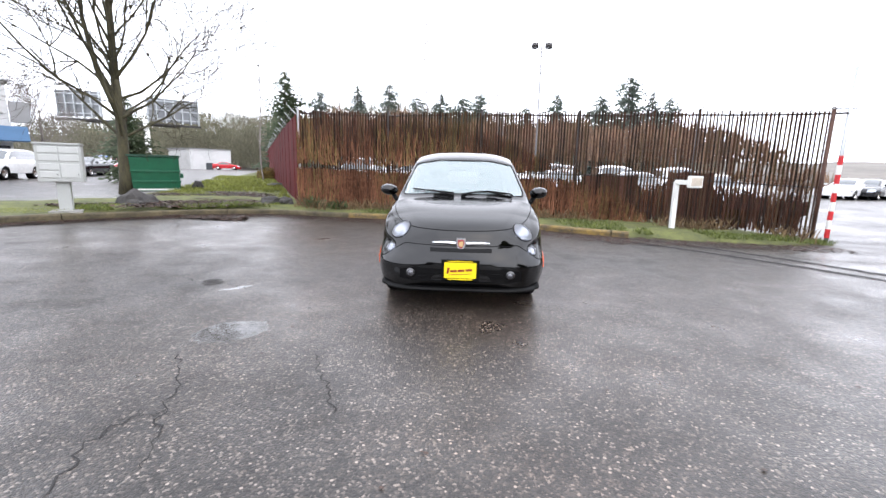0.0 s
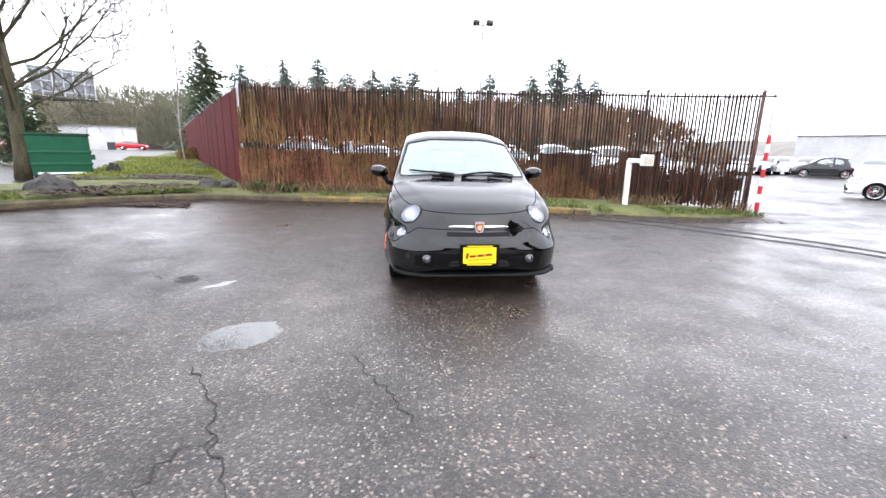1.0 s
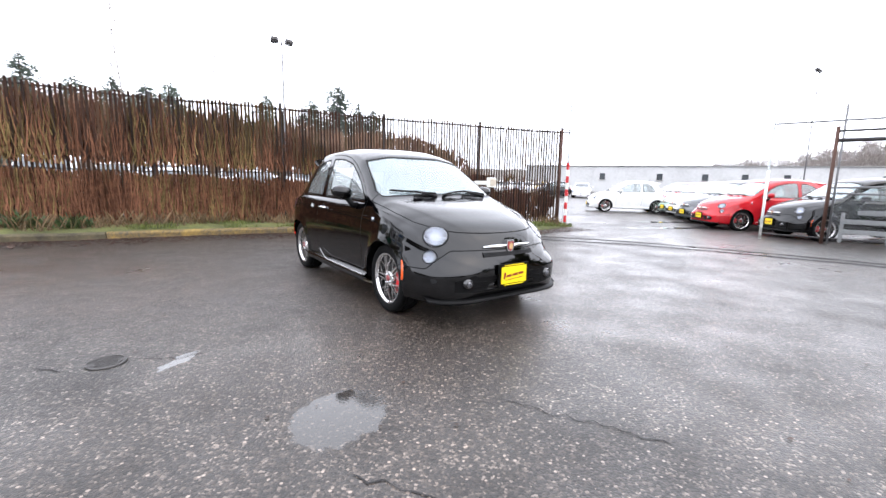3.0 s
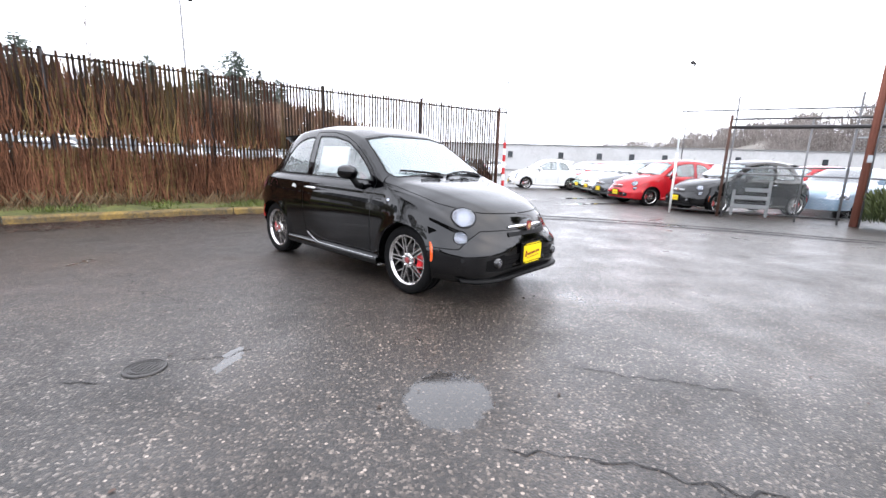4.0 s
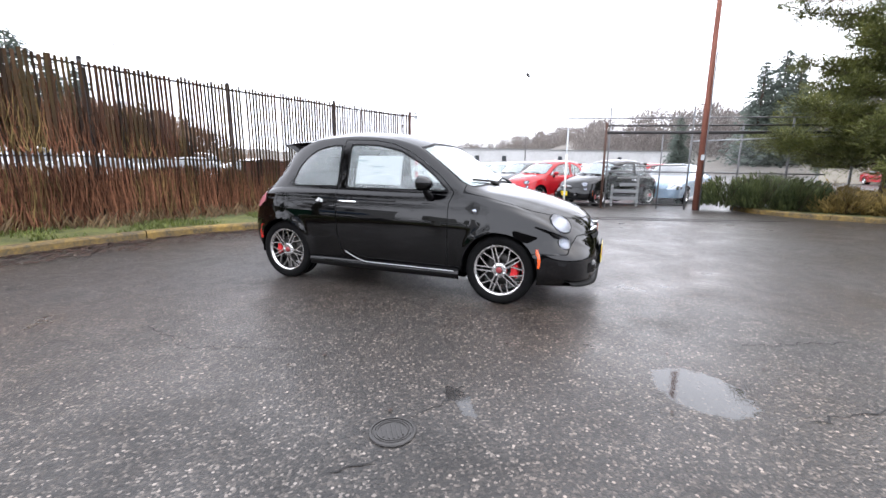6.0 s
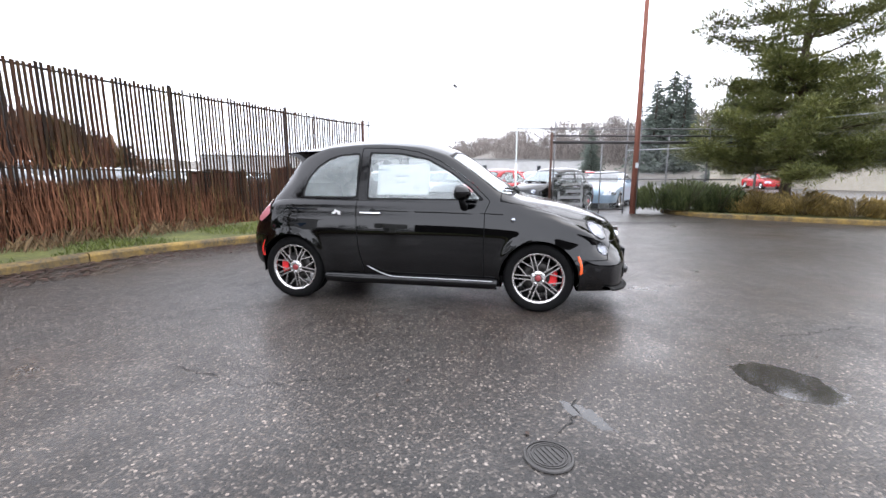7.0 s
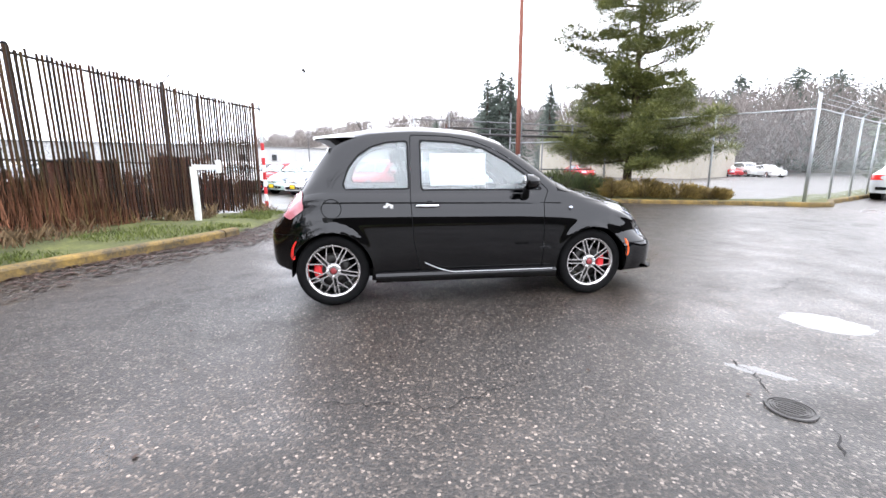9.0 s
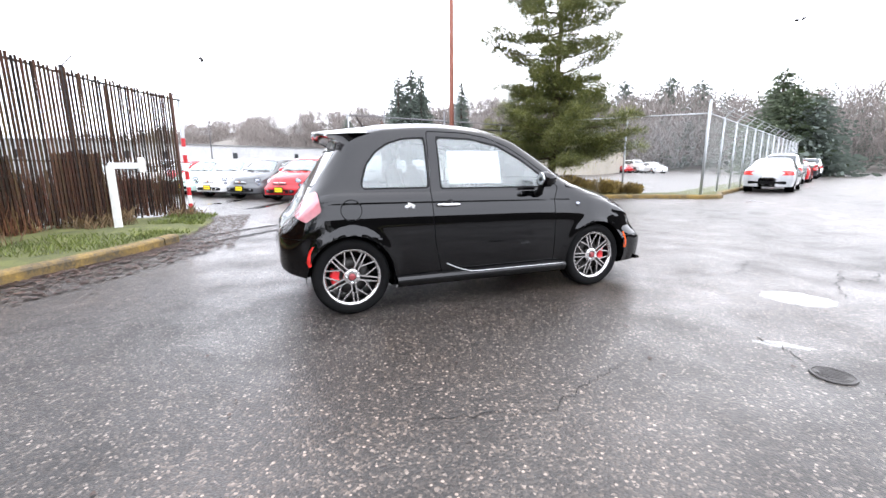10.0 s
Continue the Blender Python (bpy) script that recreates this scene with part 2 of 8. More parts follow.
def asphalt_material():
    m, nt, p = shader("wet_asphalt")
    vec = coords(nt, world_space=True)
    big = noise_node(nt, 0.22, 4.0, 0.6, vec)
    mid = noise_node(nt, 1.7, 5.0, 0.6, vec)
    fine = noise_node(nt, 60.0, 3.0, 0.6, vec)
    vor = nt.nodes.new("ShaderNodeTexVoronoi")
    vor.inputs["Scale"].default_value = 85.0
    nt.links.new(vec, vor.inputs["Vector"])
    # each aggregate stone has a tone of its own
    sep = nt.nodes.new("ShaderNodeSeparateColor")
    nt.links.new(vor.outputs["Color"], sep.inputs[0])
    stones = ramp_node(nt, sep.outputs[0], [(0.0, (0.014, 0.0138, 0.014)), (0.5, (0.026, 0.0252, 0.0245)), (0.80, (0.047, 0.0435, 0.040)), (0.92, (0.088, 0.081, 0.074)), (1.0, (0.18, 0.168, 0.155))])
    # sparse larger pale stones
    flint = nt.nodes.new("ShaderNodeTexVoronoi")
    flint.inputs["Scale"].default_value = 42.0
    nt.links.new(vec, flint.inputs["Vector"])
    fsep = nt.nodes.new("ShaderNodeSeparateColor")
    nt.links.new(flint.outputs["Color"], fsep.inputs[0])
    rare = ramp_node(nt, fsep.outputs[1], [(0.925, (0, 0, 0)), (0.94, (1, 1, 1))])
    core = ramp_node(nt, flint.outputs["Distance"], [(0.26, (1, 1, 1)), (0.36, (0, 0, 0))])
    pick = mix_node(nt, 1.0, rare.outputs[0], core.outputs[0], 'MULTIPLY')
    stones = mix_node(nt, pick.outputs[0], stones.outputs[0], (0.27, 0.25, 0.23))
    tone = ramp_node(nt, mid.outputs[0], [(0.3, (0.78, 0.76, 0.75)), (0.7, (1.16, 1.15, 1.14))])
    c1 = mix_node(nt, 1.0, stones.outputs[0], tone.outputs[0], 'MULTIPLY')
    brown = ramp_node(nt, big.outputs[0], [(0.36, (1.0, 0.98, 0.96)), (0.66, (1.18, 0.98, 0.84))])
    c2 = mix_node(nt, 1.0, c1.outputs[0], brown.outputs[0], 'MULTIPLY')
    nt.links.new(c2.outputs[0], p.inputs["Base Color"])
    # water film: smooth in shallow hollows, rough where the stone stands out
    wet = mix_node(nt, 0.5, big.outputs[0], mid.outputs[0])
    rr = ramp_node(nt, wet.outputs[0], [(0.38, (0.52, 0.52, 0.52)), (0.56, (0.36, 0.36, 0.36)), (0.66, (0.24, 0.24, 0.24))])
    # standing water thins out into the stone at the edges of the hollows
    wobble = noise_node(nt, 7.0, 5.0, 0.65, vec)
    shift = mix_node(nt, 0.16, vec, wobble.outputs["Color"])
    wetness = None
    for cx, cy, rx, ry, turn in ((-1.77, -2.54, 0.25, 0.205, 0.7), (-2.37, -1.39, 0.15, 0.042, 0.69)):
        mp = nt.nodes.new("ShaderNodeMapping")
        mp.vector_type = 'TEXTURE'
        mp.inputs["Location"].default_value = (cx * 0.84 + 0.08, cy * 0.84 + 0.08, 0.08)
        mp.inputs["Rotation"].default_value = (0, 0, turn)
        mp.inputs["Scale"].default_value = (rx, ry, 1)
        nt.links.new(shift.outputs[0], mp.inputs["Vector"])
        gr = nt.nodes.new("ShaderNodeTexGradient")
        gr.gradient_type = 'SPHERICAL'
        nt.links.new(mp.outputs[0], gr.inputs[0])
        if wetness is None:
            wetness = gr.outputs["Fac"]
        else:
            ad = nt.nodes.new("ShaderNodeMath")
            ad.operation = 'MAXIMUM'
            nt.links.new(wetness, ad.inputs[0])
            nt.links.new(gr.outputs["Fac"], ad.inputs[1])
            wetness = ad.outputs[0]
    pool = ramp_node(nt, wetness, [(0.04, (0, 0, 0)), (0.18, (1, 1, 1))])
    rw = mix_node(nt, pool.outputs[0], rr.outputs[0], (0.04, 0.04, 0.04))
    # an even dark tone hides the stones in the hollows
    pool_tone = nt.nodes.new("ShaderNodeMath")
    pool_tone.operation = 'MULTIPLY'
    pool_tone.inputs[1].default_value = 0.7
    nt.links.new(pool.outputs[0], pool_tone.inputs[0])
    c3 = mix_node(nt, pool_tone.outputs[0], c2.outputs[0], (0.030, 0.029, 0.028))
    nt.links.new(c3.outputs[0], p.inputs["Base Color"])
    nt.links.new(rw.outputs[0], p.inputs["Roughness"])
    p.inputs["Specular IOR Level"].default_value = 0.36
    # a thin film of rain over the stone
    cover = ramp_node(nt, wet.outputs[0], [(0.40, (0.06, 0.06, 0.06)), (0.64, (0.36, 0.36, 0.36))])
    cover = mix_node(nt, pool.outputs[0], cover.outputs[0], (0.35, 0.35, 0.35))
    nt.links.new(cover.outputs[0], p.inputs["Coat Weight"])
    p.inputs["Coat IOR"].default_value = 1.33
    film = ramp_node(nt, wet.outputs[0], [(0.38, (0.34, 0.34, 0.34)), (0.66, (0.16, 0.16, 0.16))])
    rf = mix_node(nt, pool.outputs[0], film.outputs[0], (0.03, 0.03, 0.03))
    nt.links.new(rf.outputs[0], p.inputs["Coat Roughness"])
    h1 = nt.nodes.new("ShaderNodeMath")
    h1.operation = 'MULTIPLY_ADD'
    nt.links.new(vor.outputs["Distance"], h1.inputs[0])
    h1.inputs[1].default_value = -0.8
    nt.links.new(fine.outputs[0], h1.inputs[2])
    b = bump_node(nt, h1.outputs[0], 0.55, 0.006)
    dry = nt.nodes.new("ShaderNodeMapRange")
    dry.inputs["To Min"].default_value = 0.55
    dry.inputs["To Max"].default_value = 0.02
    nt.links.new(pool.outputs[0], dry.inputs["Value"])
    nt.links.new(dry.outputs[0], b.inputs["Strength"])
    nt.links.new(b.outputs[0], p.inputs["Normal"])
    return m


def water_material():
    m, nt, p = shader("puddle_water")
    p.inputs["Base Color"].default_value = (0.05, 0.048, 0.045, 1)
    p.inputs["Roughness"].default_value = 0.03
    p.inputs["IOR"].default_value = 1.33
    p.inputs["Specular IOR Level"].default_value = 0.7
    n = noise_node(nt, 9.0, 2.0, 0.5, coords(nt, world_space=True))
    nt.links.new(bump_node(nt, n.outputs[0], 0.03, 0.01).outputs[0], p.inputs["Normal"])
    return m


def two_tone(name, dark, light, scale, detail=5.0, rough=0.9, bump=0.3, stretch=None, lo=0.35, hi=0.65, per_island=0.0, thin=0.0):
    m, nt, p = shader(name)
    vec = coords(nt, stretch, world_space=True)
    n = noise_node(nt, scale, detail, 0.65, vec)
    n2 = noise_node(nt, scale * 9, 3.0, 0.6, vec)
    mx = mix_node(nt, 0.35, n.outputs[0], n2.outputs[0])
    r = ramp_node(nt, mx.outputs[0], [(lo, dark), (hi, light)])
    out = r.outputs[0]
    if per_island:
        g = nt.nodes.new("ShaderNodeNewGeometry")
        mr = nt.nodes.new("ShaderNodeMapRange")
        mr.inputs["To Min"].default_value = 1 - per_island
        mr.inputs["To Max"].default_value = 1 + per_island
        nt.links.new(g.outputs["Random Per Island"], mr.inputs["Value"])
        hs = nt.nodes.new("ShaderNodeHueSaturation")
        nt.links.new(mr.outputs[0], hs.inputs["Value"])
        nt.links.new(out, hs.inputs["Color"])
        out = hs.outputs[0]
    nt.links.new(out, p.inputs["Base Color"])
    p.inputs["Roughness"].default_value = rough
    if thin:
        # light passes through thin leaves and needles
        tl = nt.nodes.new("ShaderNodeBsdfTranslucent")
        nt.links.new(out, tl.inputs["Color"])
        ms = nt.nodes.new("ShaderNodeMixShader")
        ms.inputs[0].default_value = thin
        nt.links.new(p.outputs[0], ms.inputs[1])
        nt.links.new(tl.outputs[0], ms.inputs[2])
        nt.links.new(ms.outputs[0], nt.nodes["Material Output"].inputs[0])
    if bump:
        nt.links.new(bump_node(nt, mx.outputs[0], bump, 0.02).outputs[0], p.inputs["Normal"])
    return m


def slat_material():
    """Weathered slats: each has its own tone between brown-black, rust and moss, with upright streaks."""
    m, nt, p = shader("weathered_brown_slat")
    vec = coords(nt, (7, 7, 0.7), world_space=True)
    streak = noise_node(nt, 2.4, 5.0, 0.65, vec)
    fine = noise_node(nt, 24.0, 3.0, 0.6, vec)
    patch = noise_node(nt, 0.55, 3.0, 0.6, coords(nt, world_space=True))
    info = nt.nodes.new("ShaderNodeObjectInfo")
    own = ramp_node(nt, info.outputs["Random"], [(0.0, (0.016, 0.009, 0.007)), (0.35, (0.030, 0.016, 0.011)), (0.65, (0.048, 0.021, 0.014)), (0.88, (0.046, 0.029, 0.016)), (1.0, (0.075, 0.038, 0.025))])
    tone = ramp_node(nt, streak.outputs[0], [(0.32, (0.45, 0.43, 0.42)), (0.68, (1.50, 1.45, 1.40))])
    c1 = mix_node(nt, 1.0, own.outputs[0], tone.outputs[0], 'MULTIPLY')
    moss = ramp_node(nt, patch.outputs[0], [(0.45, (1, 1, 1)), (0.66, (0.92, 1.12, 0.80))])
    c2 = mix_node(nt, 1.0, c1.outputs[0], moss.outputs[0], 'MULTIPLY')
    nt.links.new(c2.outputs[0], p.inputs["Base Color"])
    p.inputs["Roughness"].default_value = 0.72
    p.inputs["Specular IOR Level"].default_value = 0.15
    nt.links.new(bump_node(nt, fine.outputs[0], 0.25, 0.01).outputs[0], p.inputs["Normal"])
    return m


def matt(m, level=0.12):
    """Takes the sheen off a weathered surface."""
    for n in m.node_tree.nodes:
        if n.type == 'BSDF_PRINCIPLED':
            n.inputs["Specular IOR Level"].default_value = level
    return m


ASPHALT = asphalt_material()
WATER = water_material()
GRASS_SOIL = two_tone("verge_soil", (0.030, 0.036, 0.012), (0.13, 0.14, 0.035), 2.2, bump=0.5)
GRASS = two_tone("wet_grass", (0.035, 0.055, 0.010), (0.16, 0.19, 0.04), 3.0, rough=0.6, bump=0.0, per_island=0.35, thin=0.3)
DRY_GRASS = two_tone("dry_grass", (0.055, 0.034, 0.017), (0.20, 0.13, 0.062), 3.0, rough=0.8, bump=0.0, per_island=0.3)
KERB_YELLOW = two_tone("worn_yellow_kerb_paint", (0.065, 0.050, 0.028), (0.29, 0.185, 0.04), 3.0, rough=0.75, bump=0.6, lo=0.40, hi=0.66)
KERB_GREY = two_tone("mossy_kerb_concrete", (0.028, 0.023, 0.012), (0.11, 0.088, 0.045), 3.0, rough=0.8, bump=0.5)
LEAF_LITTER = two_tone("wet_leaf_litter", (0.014, 0.008, 0.006), (0.070, 0.034, 0.020), 8.0, rough=0.6, bump=0.0, per_island=0.4)
SLAT = slat_material()
BRUSH = matt(two_tone("bare_brown_twigs", (0.068, 0.031, 0.018), (0.235, 0.105, 0.060), 1.2, rough=0.85, bump=0.0, per_island=0.45))
BRUSH_OLIVE = matt(two_tone("mossy_olive_twigs", (0.072, 0.052, 0.021), (0.24, 0.165, 0.068), 1.2, rough=0.85, bump=0.0, per_island=0.4))
IVY = two_tone("dark_ivy", (0.018, 0.035, 0.010), (0.06, 0.10, 0.03), 4.0, rough=0.5, bump=0.0, per_island=0.4)
RED_PANEL = matt(two_tone("faded_red_sheet", (0.050, 0.005, 0.007), (0.130, 0.012, 0.014), 0.9, rough=0.75, bump=0.1, stretch=(1, 1, 0.4)), 0.15)
RUST = two_tone("rusted_brown_sheet", (0.045, 0.016, 0.010), (0.13, 0.045, 0.024), 2.0, rough=0.75, bump=0.3, stretch=(3, 3, 0.5))
GALV = plain("galvanised_steel", (0.42, 0.44, 0.45), 0.45, 0.7, 0.15, 6.0, bump=0.05)
DARK_STEEL = plain("dark_weathered_steel", (0.045, 0.042, 0.042), 0.5, 0.5, 0.3, 6.0)
RUST_STEEL = plain("rusty_steel_post", (0.085, 0.042, 0.030), 0.7, 0.2, 0.35, 5.0, bump=0.1)
WHITE_PAINT = plain("white_paint", (0.74, 0.74, 0.71), 0.5, 0.0, 0.10, 4.0, bump=0.04)
RED_PAINT = plain("red_paint", (0.50, 0.020, 0.025), 0.45, 0.0, 0.15, 4.0)
BLACK_PAINT = car_paint("black_car_paint", (0.0006, 0.0006, 0.0008))
BLACK_PLASTIC = plain("black_plastic", (0.0022, 0.0022, 0.0024), 0.5, 0.0, 0.15, 25.0, spec=0.14)
GLOSS_BLACK = plain("gloss_black_plastic", (0.003, 0.003, 0.0035), 0.12, 0.0, 0.1, 20.0, coat=1.0)
RUBBER = plain("tyre_rubber", (0.0030, 0.0030, 0.0032), 0.75, 0.0, 0.2, 30.0, bump=0.05, spec=0.18)
SEAL = plain("rubber_seal", (0.003, 0.003, 0.0035), 0.6, 0.0, 0.1, 30.0, spec=0.2)
ALLOY = plain("polished_alloy", (0.72, 0.70, 0.69), 0.20, 0.95, 0.06, 14.0)
ALLOY_DARK = plain("dark_alloy_barrel", (0.012, 0.012, 0.013), 0.45, 0.6, 0.1, 14.0)
CHROME = plain("chrome", (0.82, 0.82, 0.83), 0.09, 1.0, 0.03, 14.0)
SATIN = plain("satin_silver", (0.55, 0.55, 0.56), 0.35, 0.7, 0.05, 14.0)
BRAKE_DISC = plain("brake_disc_steel", (0.05, 0.048, 0.046), 0.45, 0.9, 0.15, 30.0)
CALIPER = plain("red_caliper_paint", (0.62, 0.015, 0.02), 0.35, 0.0, 0.08, 20.0, coat=0.4)
BADGE_RED = plain("badge_red_enamel", (0.30, 0.04, 0.045), 0.3, 0.0, 0.1, 40.0, coat=0.6)
BADGE_GOLD = plain("badge_gold_enamel", (0.60, 0.42, 0.20), 0.3, 0.2, 0.1, 40.0, coat=0.6)
PLATE_YELLOW = plain("yellow_plate_card", (0.88, 0.66, 0.005), 0.4, 0.0, 0.04, 20.0, coat=0.3)
PLATE_INK = plain("dark_red_plate_ink", (0.22, 0.02, 0.01), 0.5, 0.0, 0.05, 20.0)
PAPER = plain("white_sticker_paper", (0.85, 0.86, 0.86), 0.6, 0.0, 0.02, 20.0)
PAPER_INK = plain("grey_print", (0.35, 0.42, 0.46), 0.6, 0.0, 0.05, 20.0)
SEAT_CLOTH = plain("dark_seat_cloth", (0.03, 0.03, 0.032), 0.9, 0.0, 0.2, 40.0, bump=0.1)
CABIN_GREY = plain("light_cabin_lining", (0.42, 0.42, 0.41), 0.85, 0.0, 0.08, 30.0)
# whitish diffuse share paints the sky seen through the cabin into the pane
GLASS = car_glass("sky_whitened_door_glass", (0.90, 0.95, 0.95), (0.62, 0.68, 0.68), 0.30, 1.5)
# part of the windscreen's sky reflection is painted in as pale diffuse colour
SCREEN_GLASS = car_glass("whitened_windscreen_glass", (0.74, 0.84, 0.84), (0.45, 0.55, 0.56), 0.42, 1.42)
LAMP_GLASS = car_glass("lamp_lens", (0.92, 0.93, 0.95), (0.50, 0.53, 0.60), 0.17, 1.45)
LAMP_REFLECTOR = plain("lamp_reflector", (0.36, 0.38, 0.43), 0.18, 1.0, 0.06, 60.0)
FOG_LENS = plain("fog_lamp_lens", (0.10, 0.10, 0.11), 0.15, 0.5, 0.1, 60.0, coat=0.6)
AMBER = plain("amber_reflector", (0.85, 0.10, 0.01), 0.18, 0.0, 0.06, 60.0, coat=1.0)
RED_LENS = plain("red_reflector", (0.62, 0.02, 0.015), 0.18, 0.0, 0.06, 60.0, coat=1.0)
TAIL_LENS = plain("pink_tail_lamp_lens", (0.44, 0.15, 0.17), 0.12, 0.0, 0.12, 40.0, coat=1.0)
IRON = plain("cast_iron_cover", (0.06, 0.057, 0.055), 0.5, 0.4, 0.25, 30.0, bump=0.1)
CRACK = plain("crack_filler", (0.012, 0.011, 0.011), 0.8, 0.0, 0.2, 20.0)
BARK = two_tone("mossy_bark", (0.020, 0.017, 0.012), (0.085, 0.075, 0.036), 5.0, rough=0.9, bump=0.6, stretch=(1, 1, 0.3))
PINE_BARK = two_tone("pine_bark", (0.035, 0.024, 0.018), (0.11, 0.075, 0.055), 5.0, rough=0.9, bump=0.6, stretch=(1, 1, 0.3))
NEEDLE = two_tone("pine_needles", (0.042, 0.056, 0.017), (0.25, 0.26, 0.078), 1.4, rough=0.6, bump=0.0, per_island=0.45, thin=0.15)
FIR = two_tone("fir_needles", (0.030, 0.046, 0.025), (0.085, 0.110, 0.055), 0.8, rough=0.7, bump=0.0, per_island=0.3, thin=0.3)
# haze of distance is painted into these three as lighter base colours
HAZED_FIR = two_tone("hazed_fir_needles", (0.072, 0.090, 0.078), (0.15, 0.18, 0.15), 0.5, rough=0.8, bump=0.0, per_island=0.25, thin=0.3)
HAZED_BARE = two_tone("hazed_bare_wood", (0.15, 0.130, 0.118), (0.28, 0.25, 0.23), 0.3, rough=0.9, bump=0.0, per_island=0.25)
HAZED_OLIVE = two_tone("hazed_mossy_bare_wood", (0.10, 0.095, 0.062), (0.21, 0.20, 0.135), 0.3, rough=0.9, bump=0.0, per_island=0.25)
SHRUB = two_tone("broom_shrub_leaves", (0.026, 0.040, 0.014), (0.115, 0.135, 0.048), 2.0, rough=0.65, bump=0.0, per_island=0.4, thin=0.3)
SHRUB_BROWN = two_tone("autumn_ground_shrub_leaves", (0.085, 0.060, 0.018), (0.30, 0.21, 0.06), 2.0, rough=0.7, bump=0.0, per_island=0.45)
DUMPSTER_GREEN = plain("dumpster_green_paint", (0.004, 0.085, 0.040), 0.45, 0.0, 0.2, 4.0, bump=0.05)
MAILBOX_GREY = plain("mailbox_grey_paint", (0.40, 0.41, 0.39), 0.45, 0.2, 0.06, 4.0)
CONCRETE = two_tone("concrete", (0.18, 0.175, 0.165), (0.36, 0.35, 0.33), 1.5, rough=0.85, bump=0.3)
ROCK = two_tone("dark_rock", (0.012, 0.0115, 0.0115), (0.055, 0.050, 0.046), 4.0, rough=0.75, bump=0.8)
WHITE_WALL = two_tone("painted_white_block_wall", (0.37, 0.37, 0.365), (0.52, 0.52, 0.515), 0.35, rough=0.8, bump=0.1, lo=0.25, hi=0.55)
TAN_WALL = two_tone("tan_wall", (0.34, 0.31, 0.25), (0.46, 0.42, 0.35), 0.3, rough=0.85, bump=0.1)
DARK_OPENING = plain("dark_window_pane", (0.035, 0.04, 0.045), 0.2, 0.0, 0.2, 2.0)
ROOF_GREY = plain("grey_roof_edge", (0.22, 0.22, 0.22), 0.7, 0.0, 0.15, 2.0)
POLE_WOOD = two_tone("red_brown_pole_wood", (0.15, 0.050, 0.032), (0.28, 0.105, 0.07), 2.0, rough=0.8, bump=0.3, stretch=(5, 5, 0.4))
CAR_WINDOW = plain("dark_car_window", (0.05, 0.06, 0.065), 0.06, 0.0, 0.2, 2.0, coat=1.0)
POLE_GREY = plain("weathered_pole_steel", (0.16, 0.16, 0.165), 0.5, 0.4, 0.15, 3.0)
BLUE_AWNING = plain("blue_awning", (0.04, 0.10, 0.19), 0.7, 0.0, 0.15, 2.0)

# ---------------------------------------------------------------- ground and kerbs
def clamp(v, a, b):
    return max(a, min(b, v))


def ground_z(x, y):
    """The lot rises gently to the west and falls a little to the east."""
    z = 0.05 * clamp(-x - 3.5, 0, 4.0) - 0.011 * clamp(x - 4.0, 0, 14.0)
    return z + 0.006 * clamp(y - 14, 0, 60)


def smooth_line(points, step=0.25):
    """Points along a Catmull-Rom curve through the given ones."""
    p = [Vector(q) for q in points]
    p = [p[0] * 2 - p[1]] + p + [p[-1] * 2 - p[-2]]
    out = []
    for a, b, c, d in zip(p, p[1:], p[2:], p[3:]):
        n = max(1, int((c - b).length / step))
        for k in range(n):
            t = k / n
            out.append(0.5 * ((2 * b) + (c - a) * t + (2 * a - 5 * b + 4 * c - d) * t * t + (3 * b - a - 3 * c + d) * t ** 3))
    return out + [p[-2]]


def build_ground():
    axis = [-900, -500, -250, -120, -60, -40, -30, -24, -18, -15] + [-13 + i for i in range(27)] + [15, 18, 21, 25, 30, 40, 60, 120, 250, 500, 900]
    n = len(axis)
    verts = [(x, y, ground_z(x, y)) for y in axis for x in axis]
    faces = [(j * n + i, j * n + i + 1, (j + 1) * n + i + 1, (j + 1) * n + i) for j in range(n - 1) for i in range(n - 1)]
    return tagged(part("ground", (verts, faces), ASPHALT, smooth=True), "wet dark asphalt lot with pale aggregate", "ground", kind="structure")


build_ground()

KERB_WEST = [(-12.5, -5.0), (-10.0, -1.5), (-7.6, 1.6), (-6.1, 3.9), (-4.9, 4.98), (-3.6, 5.30), (-2.4, 5.24), (-1.2, 5.06), (-0.1, 4.84), (0.9, 4.45), (1.9, 3.84), (2.7, 3.36), (3.35, 3.08)]
KERB_EAST = [(11.2, -5.3), (10.2, -5.6), (9.3, -6.3), (8.4, -8.0), (7.4, -10.2), (6.3, -12.3), (7.4, -14.0), (9.3, -17.8), (12.9, -25.0), (18.6, -36.6)]


def ribbon(line, profile):
    """Sweeps a profile of (sideways to the left, up) along a ground line."""
    verts, m = [], len(profile)
    for i, p in enumerate(line):
        d = (line[min(i + 1, len(line) - 1)] - line[max(i - 1, 0)]).normalized()
        left = Vector((-d.y, d.x))
        for s, h in profile:
            q = p + left * s
            verts.append((q.x, q.y, ground_z(p.x, p.y) + h))
    faces = [(i * m + k, (i + 1) * m + k, (i + 1) * m + k + 1, i * m + k + 1) for i in range(len(line) - 1) for k in range(m - 1)]
    return verts, faces


